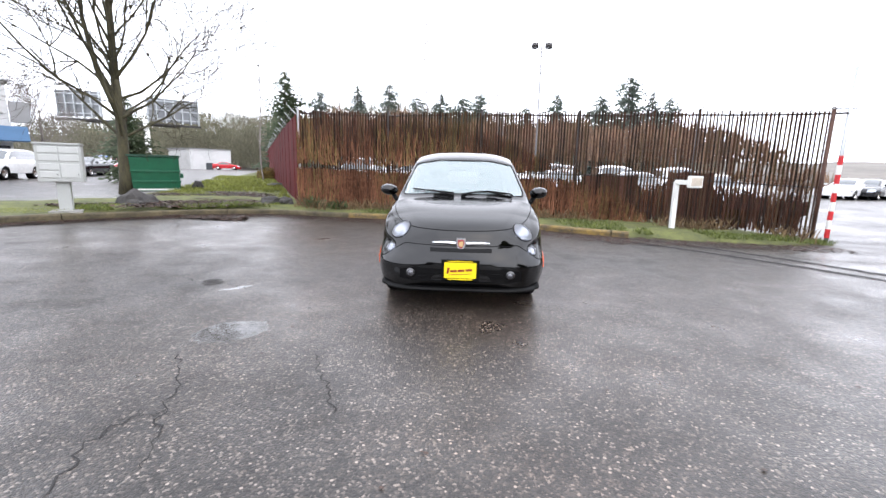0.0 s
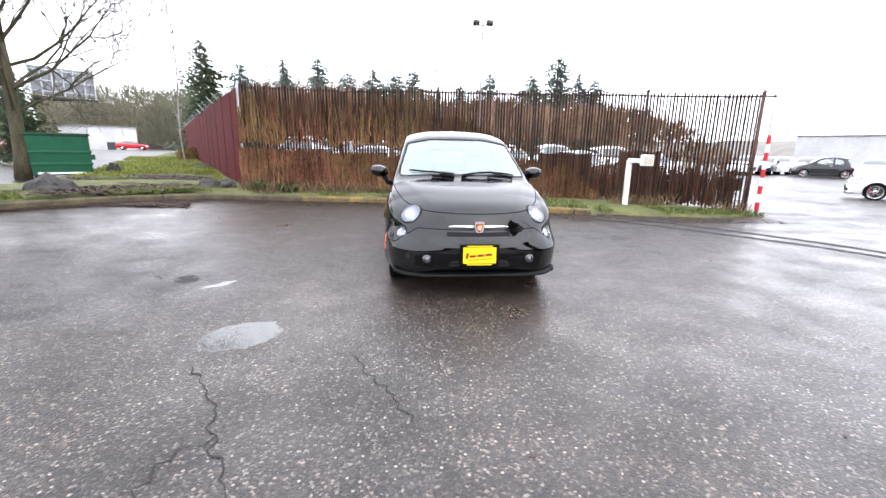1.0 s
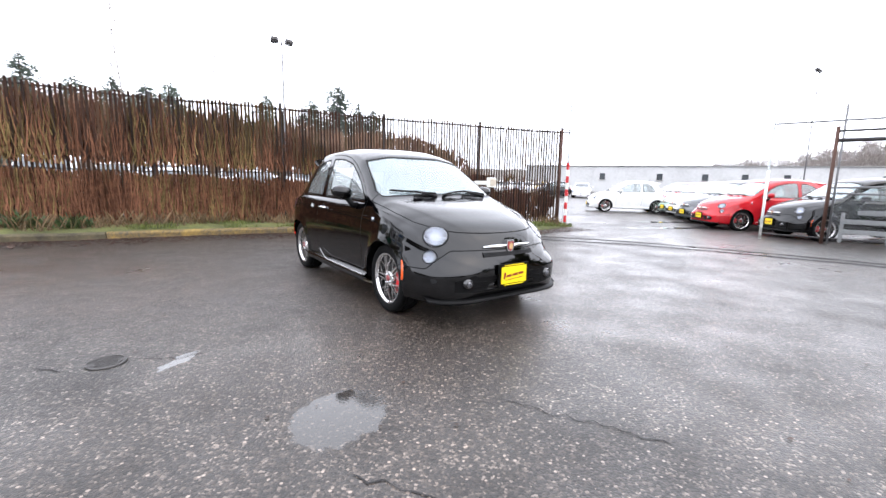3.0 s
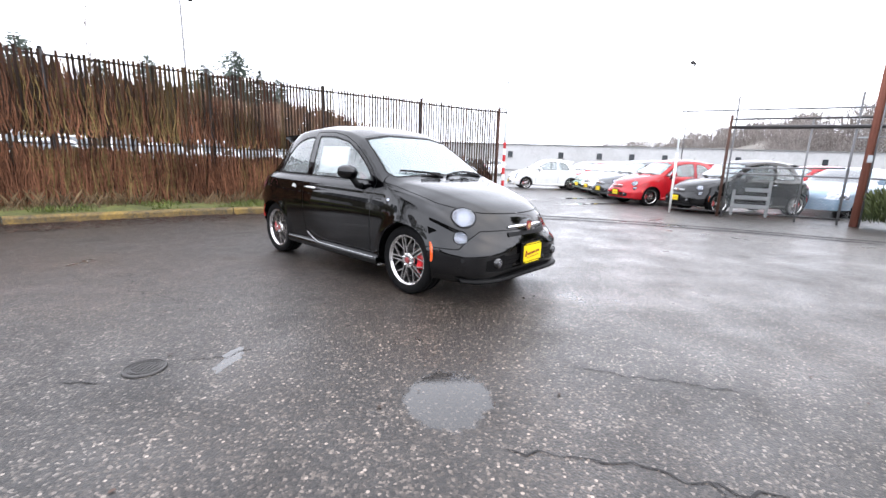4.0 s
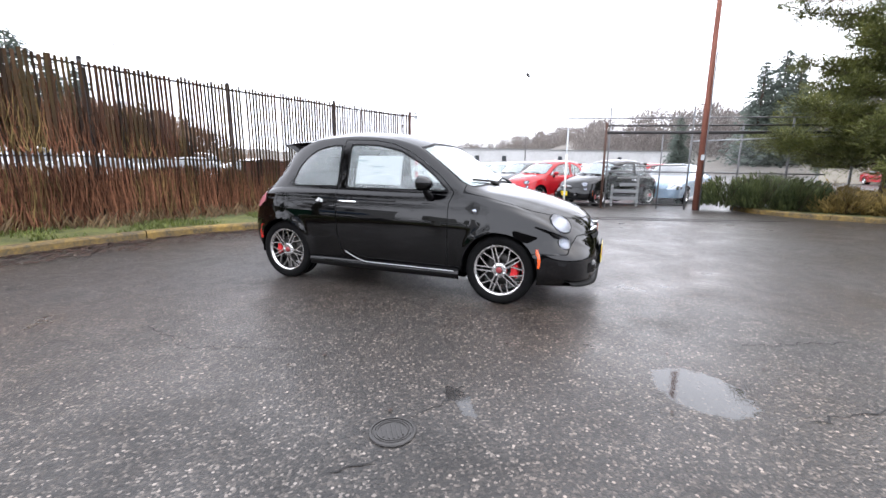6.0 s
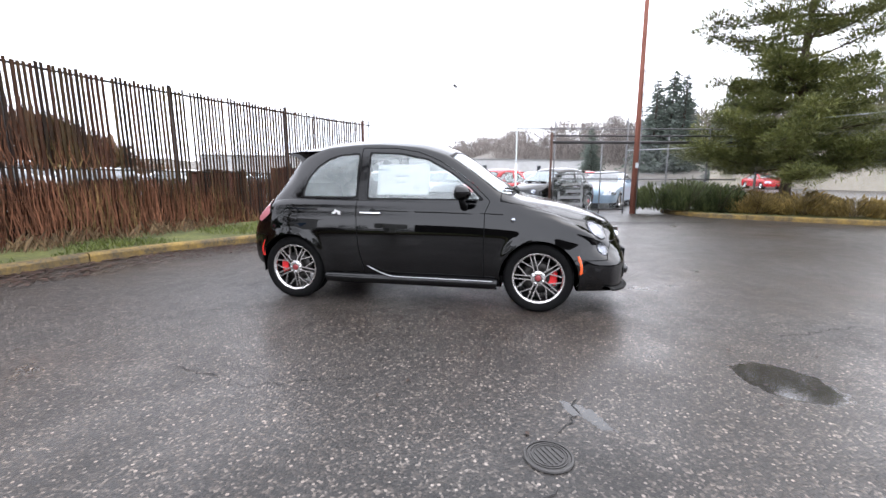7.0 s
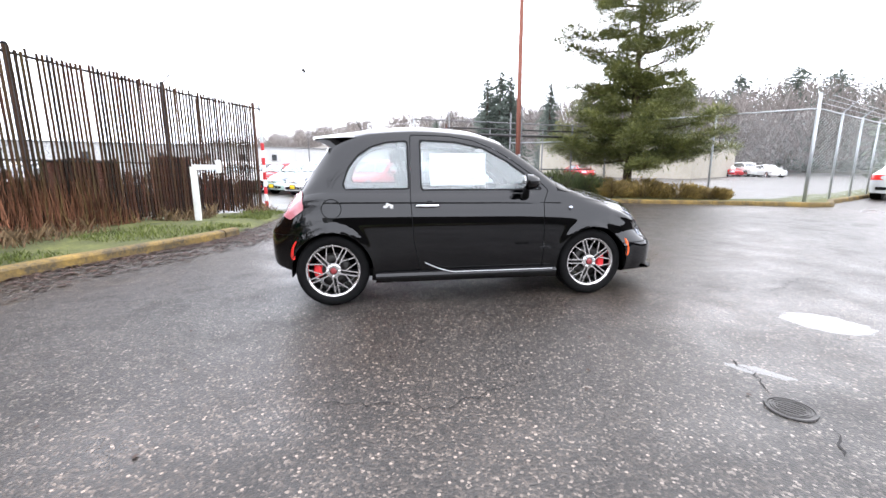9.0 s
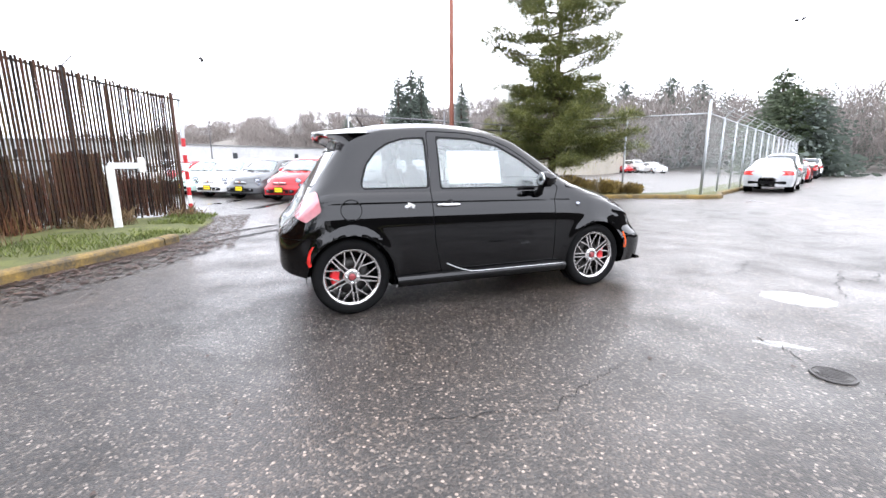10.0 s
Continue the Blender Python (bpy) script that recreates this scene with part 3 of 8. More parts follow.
def kerb(name, points, label):
    """Kerb stones of about three metres with open joints."""
    line = smooth_line(points, 0.25)
    owner = thing(name, pose(0, 0, 0), label, "kerb", kind="structure")
    i = 0
    while i < len(line) - 1:
        seg = line[i:i + 12]
        if len(seg) > 1:
            a, b = seg[0], seg[-1]
            seg = [a + (seg[1] - a) * 0.03] + seg[1:-1] + [b - (b - seg[-2]) * 0.03]
            v, f = ribbon(seg, [(0.0, -0.02), (0.0, 0.10), (0.015, 0.125), (0.05, 0.135), (0.14, 0.135), (0.155, 0.12), (0.155, -0.02)])
            m = 7
            f = list(f) + [tuple(range(m))[::-1], tuple(range(len(v) - m, len(v)))]
            worn = seg[0].x < -5.6 and seg[0].y > -6
            part("kerb_stone", (v, f), KERB_GREY if worn else KERB_YELLOW, owner, "mossy bare kerb stone" if worn else "")
        i += 11
    return line


west_line = kerb("kerb_north", KERB_WEST, "worn yellow painted concrete kerb edging grass")
east_line = kerb("kerb_east", KERB_EAST, "worn yellow painted kerb beside shrubs and fence")

# the fence line: posts about two and a half metres apart
FENCE = [(-4.65, 6.40), (-2.15, 6.42), (0.40, 6.22), (2.86, 5.73), (5.35, 4.84), (7.36, 3.66)]
fence_line = smooth_line(FENCE, 0.09)
RED_END = Vector((-25.3, 48.7))
RED_START = Vector((-4.72, 6.45))


def verge_z(x, y):
    return ground_z(x, y) + 0.13 + 0.05 * noise.noise((x * 0.9, y * 0.9, 3.0))


def build_verge():
    """Grass bank between kerb and fence, and the strip that runs back beside the red fence."""
    front = list(west_line)
    # right tail of the bank, past the end of the kerb
    front += smooth_line([(3.6, 3.0), (4.6, 2.82), (5.6, 2.76), (6.6, 2.82), (7.45, 3.05)], 0.25)
    verts, faces = [], []
    n = 9
    for i, p in enumerate(front):
        d = (front[min(i + 1, len(front) - 1)] - front[max(i - 1, 0)]).normalized()
        left = Vector((-d.y, d.x))
        tail = clamp((p.x - 4.0) / 3.0, 0, 1)
        if p.x > -4.7:
            depth = min((p - q).length for q in fence_line) + 1.6
        else:
            depth = 2.6
        for k in range(n):
            s = 0.10 + (depth - 0.1) * k / (n - 1)
            q = p + left * s
            h = verge_z(q.x, q.y) + 0.10 * clamp((s - 0.3) / 1.5, 0, 1) * clamp(-q.x / 3, 0, 1)
            if k == 0:
                h = ground_z(p.x, p.y) + (0.125 if p.x < 3.3 else -0.03)
            elif tail > 0:
                h -= 0.07 * tail
            verts.append((q.x, q.y, h))
    m = len(front)
    faces = [(i * n + k, (i + 1) * n + k, (i + 1) * n + k + 1, i * n + k + 1) for i in range(m - 1) for k in range(n - 1)]
    tagged(part("verge", (verts, faces), GRASS_SOIL, smooth=True), "mossy grass verge with bare soil behind the kerb", "grass verge", kind="structure")
    # back strip
    verts, faces = [], []
    d = (RED_END - RED_START)
    side = Vector((-d.y, d.x)).normalized()
    for i in range(31):
        c = RED_START + d * (i / 30)
        for k in range(7):
            s = -0.6 + (1.0 + 5.2 * (1 - i / 40)) * k / 6
            q = c + side * s
            edge = 0 if k < 6 else -0.2
            verts.append((q.x, q.y, ground_z(q.x, q.y) + 0.17 + 0.08 * noise.noise((q.x * 0.4, q.y * 0.4, 7)) + edge))
    faces = [(i * 7 + k, i * 7 + k + 1, (i + 1) * 7 + k + 1, (i + 1) * 7 + k) for i in range(30) for k in range(6)]
    tagged(part("verge_back", (verts, faces), GRASS_SOIL, smooth=True), "grass strip running back beside the red fence", "grass verge", kind="structure")


build_verge()


def build_east_bed():
    verts, faces = [], []
    n = 8
    for i, p in enumerate(east_line):
        d = (east_line[min(i + 1, len(east_line) - 1)] - east_line[max(i - 1, 0)]).normalized()
        left = Vector((-d.y, d.x))
        for k in range(n):
            q = p + left * (0.1 + (3.4 if p.y > -8.5 else 1.5) * k / (n - 1))
            h = ground_z(q.x, q.y) + 0.12 + (0.08 * noise.noise((q.x * 0.6, q.y * 0.6, 1)) if 0 < k < n - 1 else 0) - (0.22 if k == n - 1 else 0)
            verts.append((q.x, q.y, h))
    faces = [(i * n + k, (i + 1) * n + k, (i + 1) * n + k + 1, i * n + k + 1) for i in range(len(east_line) - 1) for k in range(n - 1)]
    tagged(part("planting_bed", (verts, faces), GRASS_SOIL, smooth=True), "soil bed with dead leaves behind the kerb", "planting bed", kind="structure")


build_east_bed()


def blob(cx, cy, rx, ry, turn, wobble, seed, n=64, z=0.004):
    verts = []
    for k in range(n):
        a = 2 * math.pi * k / n
        r = 1 + wobble * noise.noise((math.cos(a) * 1.6 + seed, math.sin(a) * 1.6, seed)) + wobble * 0.4 * noise.noise((math.cos(a) * 5 + seed, math.sin(a) * 5, 2))
        x, y = rx * r * math.cos(a), ry * r * math.sin(a)
        verts.append((cx + x * math.cos(turn) - y * math.sin(turn), cy + x * math.sin(turn) + y * math.cos(turn), z + ground_z(cx, cy)))
    return verts, [tuple(range(n))]


for cx, cy, rx, ry, turn, seed in ((9.2, 2.2, 2.2, 0.16, -0.45, 5.2), (11.5, 3.4, 1.6, 0.22, -0.4, 9.4)):
    tagged(part("puddle", blob(cx, cy, rx, ry, turn, 0.35, seed), WATER), "shallow rain puddle lying on the asphalt", "puddle", "puddles")


def crack(points, width, seed):
    rng = random.Random(seed)
    line = [Vector(p) for p in points]
    path = []
    for a, b in zip(line, line[1:]):
        n = max(2, int((b - a).length / 0.04))
        side = Vector((-(b - a).y, (b - a).x)).normalized()
        for k in range(n):
            path.append(a + (b - a) * (k / n) + side * rng.uniform(-0.028, 0.028))
    path.append(line[-1])
    v, f = [], []
    for i, p in enumerate(path):
        d = (path[min(i + 1, len(path) - 1)] - path[max(i - 1, 0)]).normalized()
        side = Vector((-d.y, d.x))
        w = width * rng.uniform(0.25 if width < 0.1 else 0.6, 1.0) * (1 if 0 < i < len(path) - 1 else 0.1)
        for s in (-0.5, 0.5):
            q = p + side * w * s
            v.append((q.x, q.y, ground_z(q.x, q.y) + (0.0035 if width < 0.1 else 0.008)))
    f = [(2 * i, 2 * i + 2, 2 * i + 3, 2 * i + 1) for i in range(len(path) - 1)]
    tagged(part("asphalt_crack", (v, f), CRACK), "thin dark crack or driveway line in the asphalt", "crack", "cracks in the asphalt", kind="structure")


crack([(-1.50, -4.45), (-1.58, -4.20), (-1.68, -3.95), (-1.67, -3.82), (-1.53, -3.66), (-1.60, -3.45), (-1.78, -3.18), (-1.90, -2.98)], 0.013, 1)
crack([(-1.53, -3.66), (-1.40, -3.88), (-1.30, -4.10)], 0.013, 2)
crack([(-0.97, -2.90), (-0.92, -3.02), (-0.82, -3.22), (-0.72, -3.42), (-0.63, -3.62)], 0.010, 3)
crack([(-3.06, -1.06), (-2.90, -1.22)], 0.012, 4)
crack([(-2.60, -1.22), (-2.45, -1.32), (-2.20, -1.35)], 0.012, 5)
crack([(-2.2, -0.2), (-2.45, 0.5), (-2.3, 1.1)], 0.008, 7)
# twin driveway lines, not cracks, drawn with the same call
crack([(2.84, 3.35), (3.93, 2.71), (4.73, 1.91), (5.42, 1.10), (5.87, 0.43), (6.5, -0.9), (7.1, -2.6), (7.6, -4.6), (7.9, -5.8)], 0.13, 8)
crack([(3.0, 2.80), (3.69, 2.17), (4.43, 1.42), (5.09, 0.66), (5.54, 0.08), (6.15, -1.2), (6.75, -2.8), (7.2, -4.6)], 0.12, 9)


def build_cover():
    """Small round iron cover with cast ribs, in a patched collar."""
    c = thing("utility_cover", pose(-2.735, -1.185, 0.0) @ Matrix.Diagonal((0.78, 0.78, 1, 1)), "round cast iron valve cover set in the asphalt", "utility cover")
    part("frame_ring", Geo().lathe([(0.004, 0.138), (0.010, 0.134), (0.011, 0.122), (0.004, 0.124)], 40, 'z').data(), IRON, c, smooth=False)
    part("lid", Geo().lathe([(0.0055, 0.121), (0.0075, 0.118), (0.0075, 0.0)], 40, 'z').data(), IRON, c)
    g = Geo()
    for k, r in enumerate((0.105, 0.090)):
        g.lathe([(0.0075, r + 0.004), (0.012, r + 0.003), (0.012, r - 0.003), (0.0075, r - 0.004)], 36, 'z')
    for k in range(-2, 3):
        w = math.sqrt(max(0.0, 0.075 ** 2 - (k * 0.028) ** 2))
        g.box((0, k * 0.028, 0.009), (2 * w, 0.010, 0.006))
    part("cast_ribs", g.data(), IRON, c, at=pose(0, 0, 0, 0, 0, 35))


build_cover()

# ---------------------------------------------------------------- the small hatchback
def spline(xs, ys, q):
    """Monotone-ish cubic through the points, for an array of places."""
    xs, ys, q = np.asarray(xs, float), np.asarray(ys, float), np.asarray(q, float)
    h = np.diff(xs)
    d = np.diff(ys) / h
    m = np.zeros_like(ys)
    m[1:-1] = np.where(d[:-1] * d[1:] > 0, 2 * d[:-1] * d[1:] / np.where(np.abs(d[:-1] + d[1:]) < 1e-9, 1e-9, d[:-1] + d[1:]), 0)
    m[0], m[-1] = d[0], d[-1]
    i = np.clip(np.searchsorted(xs, q) - 1, 0, len(xs) - 2)
    t = (q - xs[i]) / h[i]
    return (2 * t ** 3 - 3 * t ** 2 + 1) * ys[i] + (t ** 3 - 2 * t ** 2 + t) * h[i] * m[i] + (-2 * t ** 3 + 3 * t ** 2) * ys[i + 1] + (t ** 3 - t ** 2) * h[i] * m[i + 1]


def round_profile(points, n):
    """n points along a Catmull-Rom curve through section points (arrays of stations x 2)."""
    p = np.stack(points)                                   # (k, stations, 2)
    k = len(p)
    first, last = p[0] * 2 - p[1], p[-1].copy()
    first[:, 0] = -p[1][:, 0]
    first[:, 1] = p[1][:, 1]
    last[:, 0] = -p[-2][:, 0]
    last[:, 1] = p[-2][:, 1]
    p = np.concatenate([first[None], p, last[None]])
    out = []
    for s in np.linspace(0, k - 1, n):
        i = min(int(s), k - 2)
        t = s - i
        a, b, c, d = p[i], p[i + 1], p[i + 2], p[i + 3]
        out.append(0.5 * ((2 * b) + (c - a) * t + (2 * a - 5 * b + 4 * c - d) * t * t + (3 * b - a - 3 * c + d) * t ** 3))
    return np.stack(out, 1)                                # (stations, n, 2)


HUB_F, HUB_R, HUB_Z, ARCH = -1.15, 1.15, 0.302, 0.335

STA = [-1.930, -1.915, -1.880, -1.820, -1.720, -1.580, -1.380, -1.150, -0.990, -0.840, -0.660, -0.460, -0.290, 0.000, 0.400, 0.800, 1.000, 1.120, 1.220, 1.340, 1.460, 1.580, 1.655, 1.690]
TOP = [0.440, 0.520, 0.620, 0.725, 0.800, 0.855, 0.915, 0.960, 0.990, 1.080, 1.200, 1.335, 1.432, 1.500, 1.522, 1.500, 1.462, 1.420, 1.285, 1.100, 0.920, 0.745, 0.660, 0.540]
BOT = [0.400, 0.290, 0.235, 0.205, 0.200, 0.200, 0.200, 0.200, 0.200, 0.200, 0.200, 0.200, 0.200, 0.200, 0.200, 0.200, 0.205, 0.210, 0.230, 0.270, 0.300, 0.330, 0.370, 0.490]
WID = [0.020, 0.330, 0.515, 0.640, 0.738, 0.790, 0.812, 0.818, 0.810, 0.797, 0.795, 0.795, 0.795, 0.797, 0.803, 0.810, 0.813, 0.813, 0.810, 0.800, 0.775, 0.710, 0.570, 0.060]
SHO = [0.430, 0.480, 0.545, 0.620, 0.690, 0.748, 0.800, 0.832, 0.850, 0.863, 0.874, 0.884, 0.888, 0.892, 0.900, 0.906, 0.908, 0.908, 0.906, 0.892, 0.822, 0.690, 0.622, 0.530]
RAILX = [0.008, 0.140, 0.250, 0.335, 0.410, 0.490, 0.560, 0.620, 0.680, 0.695, 0.668, 0.634, 0.612, 0.592, 0.580, 0.572, 0.567, 0.563, 0.566, 0.580, 0.590, 0.555, 0.430, 0.030]
RAILZ = [0.437, 0.510, 0.605, 0.705, 0.778, 0.832, 0.888, 0.930, 0.952, 0.995, 1.110, 1.236, 1.326, 1.397, 1.425, 1.402, 1.352, 1.298, 1.190, 1.040, 0.885, 0.725, 0.645, 0.536]
SILLX = [0.014, 0.220, 0.360, 0.465, 0.565, 0.648, 0.712, 0.742, 0.748, 0.745, 0.737, 0.730, 0.726, 0.724, 0.726, 0.728, 0.727, 0.725, 0.721, 0.712, 0.690, 0.630, 0.490, 0.050]
SILLZ = [0.434, 0.498, 0.580, 0.668, 0.738, 0.795, 0.850, 0.886, 0.905, 0.928, 0.943, 0.950, 0.952, 0.956, 0.962, 0.966, 0.968, 0.967, 0.962, 0.938, 0.850, 0.705, 0.632, 0.533]


def body_surface(stations, across):
    t = np.linspace(0, 1, stations)
    y = np.interp(t, [0, 0.04, 0.10, 0.18, 0.88, 0.95, 0.985, 1], [-1.930, -1.915, -1.86, -1.74, 1.45, 1.61, 1.678, 1.690])
    g = lambda a: spline(STA, a, y)
    top, bot, wid, sho, rx, rz, sx, sz = (g(a) for a in (TOP, BOT, WID, SHO, RAILX, RAILZ, SILLX, SILLZ))
    hgt = sho - bot
    pt = lambda a, b: np.stack([a, b], 1)
    z0 = np.zeros_like(y)
    pts = [pt(z0, bot), pt(wid * 0.55, bot), pt(wid * 0.90, bot + 0.004), pt(wid * 0.965, bot + 0.10 * hgt), pt(wid * 0.990, bot + 0.28 * hgt),
           pt(wid, bot + 0.50 * hgt), pt(wid - 0.004 * wid, bot + 0.72 * hgt), pt(wid - 0.022 * wid, sho - 0.12 * hgt), pt(wid - 0.045 * wid, sho),
           pt(sx + 0.3 * (wid * 0.955 - sx), sho + 0.75 * (sz - sho)), pt(sx, sz), pt(sx + 0.5 * (rx - sx) + 0.012, sz + 0.5 * (rz - sz)), pt(rx, rz),
           pt(rx - 0.07 * rx / 0.6, rz + 0.55 * (top - rz) * 0.9), pt(rx * 0.60, rz + 0.86 * (top - rz)), pt(rx * 0.3, rz + 0.965 * (top - rz)), pt(z0, top)]
    sec = round_profile(pts, across)
    half = np.zeros((stations, across, 3))
    half[:, :, 0] = sec[:, :, 0]
    half[:, :, 1] = y[:, None]
    half[:, :, 2] = sec[:, :, 1]
    # flared lips round the wheel arches
    for hub in (HUB_F, HUB_R):
        r = np.hypot(half[:, :, 1] - hub, half[:, :, 2] - HUB_Z)
        lip = np.exp(-((r - ARCH) / 0.045) ** 2) * 0.014
        half[:, :, 0] += np.where((half[:, :, 0] > 0.6) & (half[:, :, 2] > 0.2), lip, 0)
    # the long crease below the windows
    crease = np.exp(-((half[:, :, 2] - 0.845 - 0.012 * half[:, :, 1]) / 0.012) ** 2) * 0.005
    half[:, :, 0] -= np.where((half[:, :, 0] > 0.65) & (half[:, :, 1] > -0.85) & (half[:, :, 1] < 1.45), crease, 0)
    # the wings sweep back round the headlights
    rise = np.clip((half[:, :, 2] - 0.42) / 0.18, 0, 1)
    ahead = np.clip((-half[:, :, 1] - 1.0) / 0.5, 0, 1)
    half[:, :, 1] += 0.115 * rise * rise * (3 - 2 * rise) * ahead * np.clip((half[:, :, 0] / 0.575) ** 2, 0, 1.35)
    left = half[:, ::-1][:, 1:].copy()
    left[:, :, 0] *= -1
    full = np.concatenate([half, left], 1)
    n = full.shape[1]
    verts = full.reshape(-1, 3)
    faces = [(i * n + k, (i + 1) * n + k, (i + 1) * n + k + 1, i * n + k + 1) for i in range(stations - 1) for k in range(n - 1)]
    return verts, faces


def cut(V, F, g):
    """Divides a surface along g = 0: the pieces where g < 0 and where g >= 0."""
    V = np.asarray(V, float)
    inside = g < 0
    extra, made = [], {}
    fin, fout = [], []

    def cross(a, b):
        key = (a, b) if a < b else (b, a)
        if key not in made:
            t = g[a] / (g[a] - g[b])
            made[key] = len(V) + len(extra)
            extra.append(V[a] + (V[b] - V[a]) * t)
        return made[key]

    for f in F:
        s = [inside[i] for i in f]
        if all(s):
            fin.append(f)
        elif not any(s):
            fout.append(f)
        else:
            pin, pout = [], []
            for a, b in zip(f, f[1:] + f[:1]):
                (pin if inside[a] else pout).append(a)
                if inside[a] != inside[b]:
                    c = cross(a, b)
                    pin.append(c)
                    pout.append(c)
            if len(pin) > 2:
                fin.append(tuple(pin))
            if len(pout) > 2:
                fout.append(tuple(pout))
    W = np.concatenate([V, np.array(extra)]) if extra else V

    def pack(faces):
        used = sorted({i for f in faces for i in f})
        index = {o: k for k, o in enumerate(used)}
        return (W[used] if used else np.zeros((0, 3))), [tuple(index[i] for i in f) for f in faces]
    return pack(fin), pack(fout)


def poly_sdf(a, b, poly, r=0.0):
    """Signed distance to a polygon in a plane, rounded by r."""
    P = np.asarray(poly, float)
    d = np.full(a.shape, 1e9)
    wn_ = np.zeros(a.shape, bool)
    for (x0, y0), (x1, y1) in zip(P, np.roll(P, -1, 0)):
        ex, ey = x1 - x0, y1 - y0
        t = np.clip(((a - x0) * ex + (b - y0) * ey) / (ex * ex + ey * ey), 0, 1)
        d = np.minimum(d, np.hypot(a - x0 - t * ex, b - y0 - t * ey))
        hitv = ((y0 > b) != (y1 > b)) & (a < (x1 - x0) * (b - y0) / (y1 - y0 + 1e-12) + x0)
        wn_ ^= hitv
    return np.where(wn_, -d, d) - r


def normals_of(V, F):
    N = np.zeros_like(V)
    for f in F:
        a, b, c = V[f[0]], V[f[1]], V[f[2]]
        n = np.cross(b - a, c - a)
        for i in f:
            N[i] += n
    return N / (np.linalg.norm(N, axis=1, keepdims=True) + 1e-12)


def pushed(piece, amount):
    V, F = piece
    if len(V) == 0:
        return piece
    N = normals_of(V, F)
    return V + N * amount, F


# outlines in the side view (y, z) and the front view (x, z)
DOOR = [(-0.66, 0.30), (-0.66, 0.86), (-0.70, 0.955), (-0.58, 1.070), (-0.42, 1.186), (-0.25, 1.290), (-0.06, 1.365), (0.15, 1.400), (0.46, 1.408), (0.475, 0.90), (0.455, 0.55), (0.40, 0.30)]
DOOR_WINDOW = [(-0.655, 0.972), (-0.53, 1.082), (-0.36, 1.203), (-0.15, 1.314), (0.10, 1.366), (0.395, 1.378), (0.395, 0.975)]
QUARTER_WINDOW = [(0.51, 0.985), (0.51, 1.372), (0.68, 1.360), (0.81, 1.322), (0.91, 1.258), (0.995, 1.155), (1.04, 1.02), (1.028, 0.985)]
HATCH_GLASS = [(-0.47, 1.285), (0.47, 1.285), (0.54, 0.985), (-0.54, 0.985)]
SCREEN = [(-0.570, 1.355), (-0.30, 1.402), (0.30, 1.402), (0.570, 1.355), (0.675, 1.05), (0.655, 1.00), (0.35, 1.014), (0, 1.018), (-0.35, 1.014), (-0.655, 1.00), (-0.675, 1.05)]


def gap(piece, g_of, width=0.0035):
    """Parts a panel from the rest by a narrow sunken joint: panel, joint, rest."""
    inner, rest = cut(*piece, g_of(piece[0]) - width)
    panel, joint = cut(*inner, g_of(inner[0]) + width)
    return panel, pushed(joint, -0.006), rest


def wheel_arm(a0, r0, a1, r1, w0, w1, x, depth):
    """One flat bar of a wheel face, between two polar places."""
    p = Vector((0, r0 * math.cos(a0), r0 * math.sin(a0)))
    q = Vector((0, r1 * math.cos(a1), r1 * math.sin(a1)))
    d = (q - p).normalized()
    s = Vector((0, -d.z, d.y))
    v = []
    for c, w, dx in ((p, w0, 0.0), (q, w1, 0.006)):
        for sx, t, ww in ((0, -1, 0.46), (0, 1, 0.46), (depth, 1, 0.52), (depth, -1, 0.52)):
            v.append((x - dx + (-sx if sx else 0), *(c + s * w * t * ww)[1:]))
    return v, [(0, 1, 5, 4), (1, 2, 6, 5), (3, 0, 4, 7), (2, 3, 7, 6), (4, 5, 6, 7), (3, 2, 1, 0)]


WHEEL_CACHE = {}


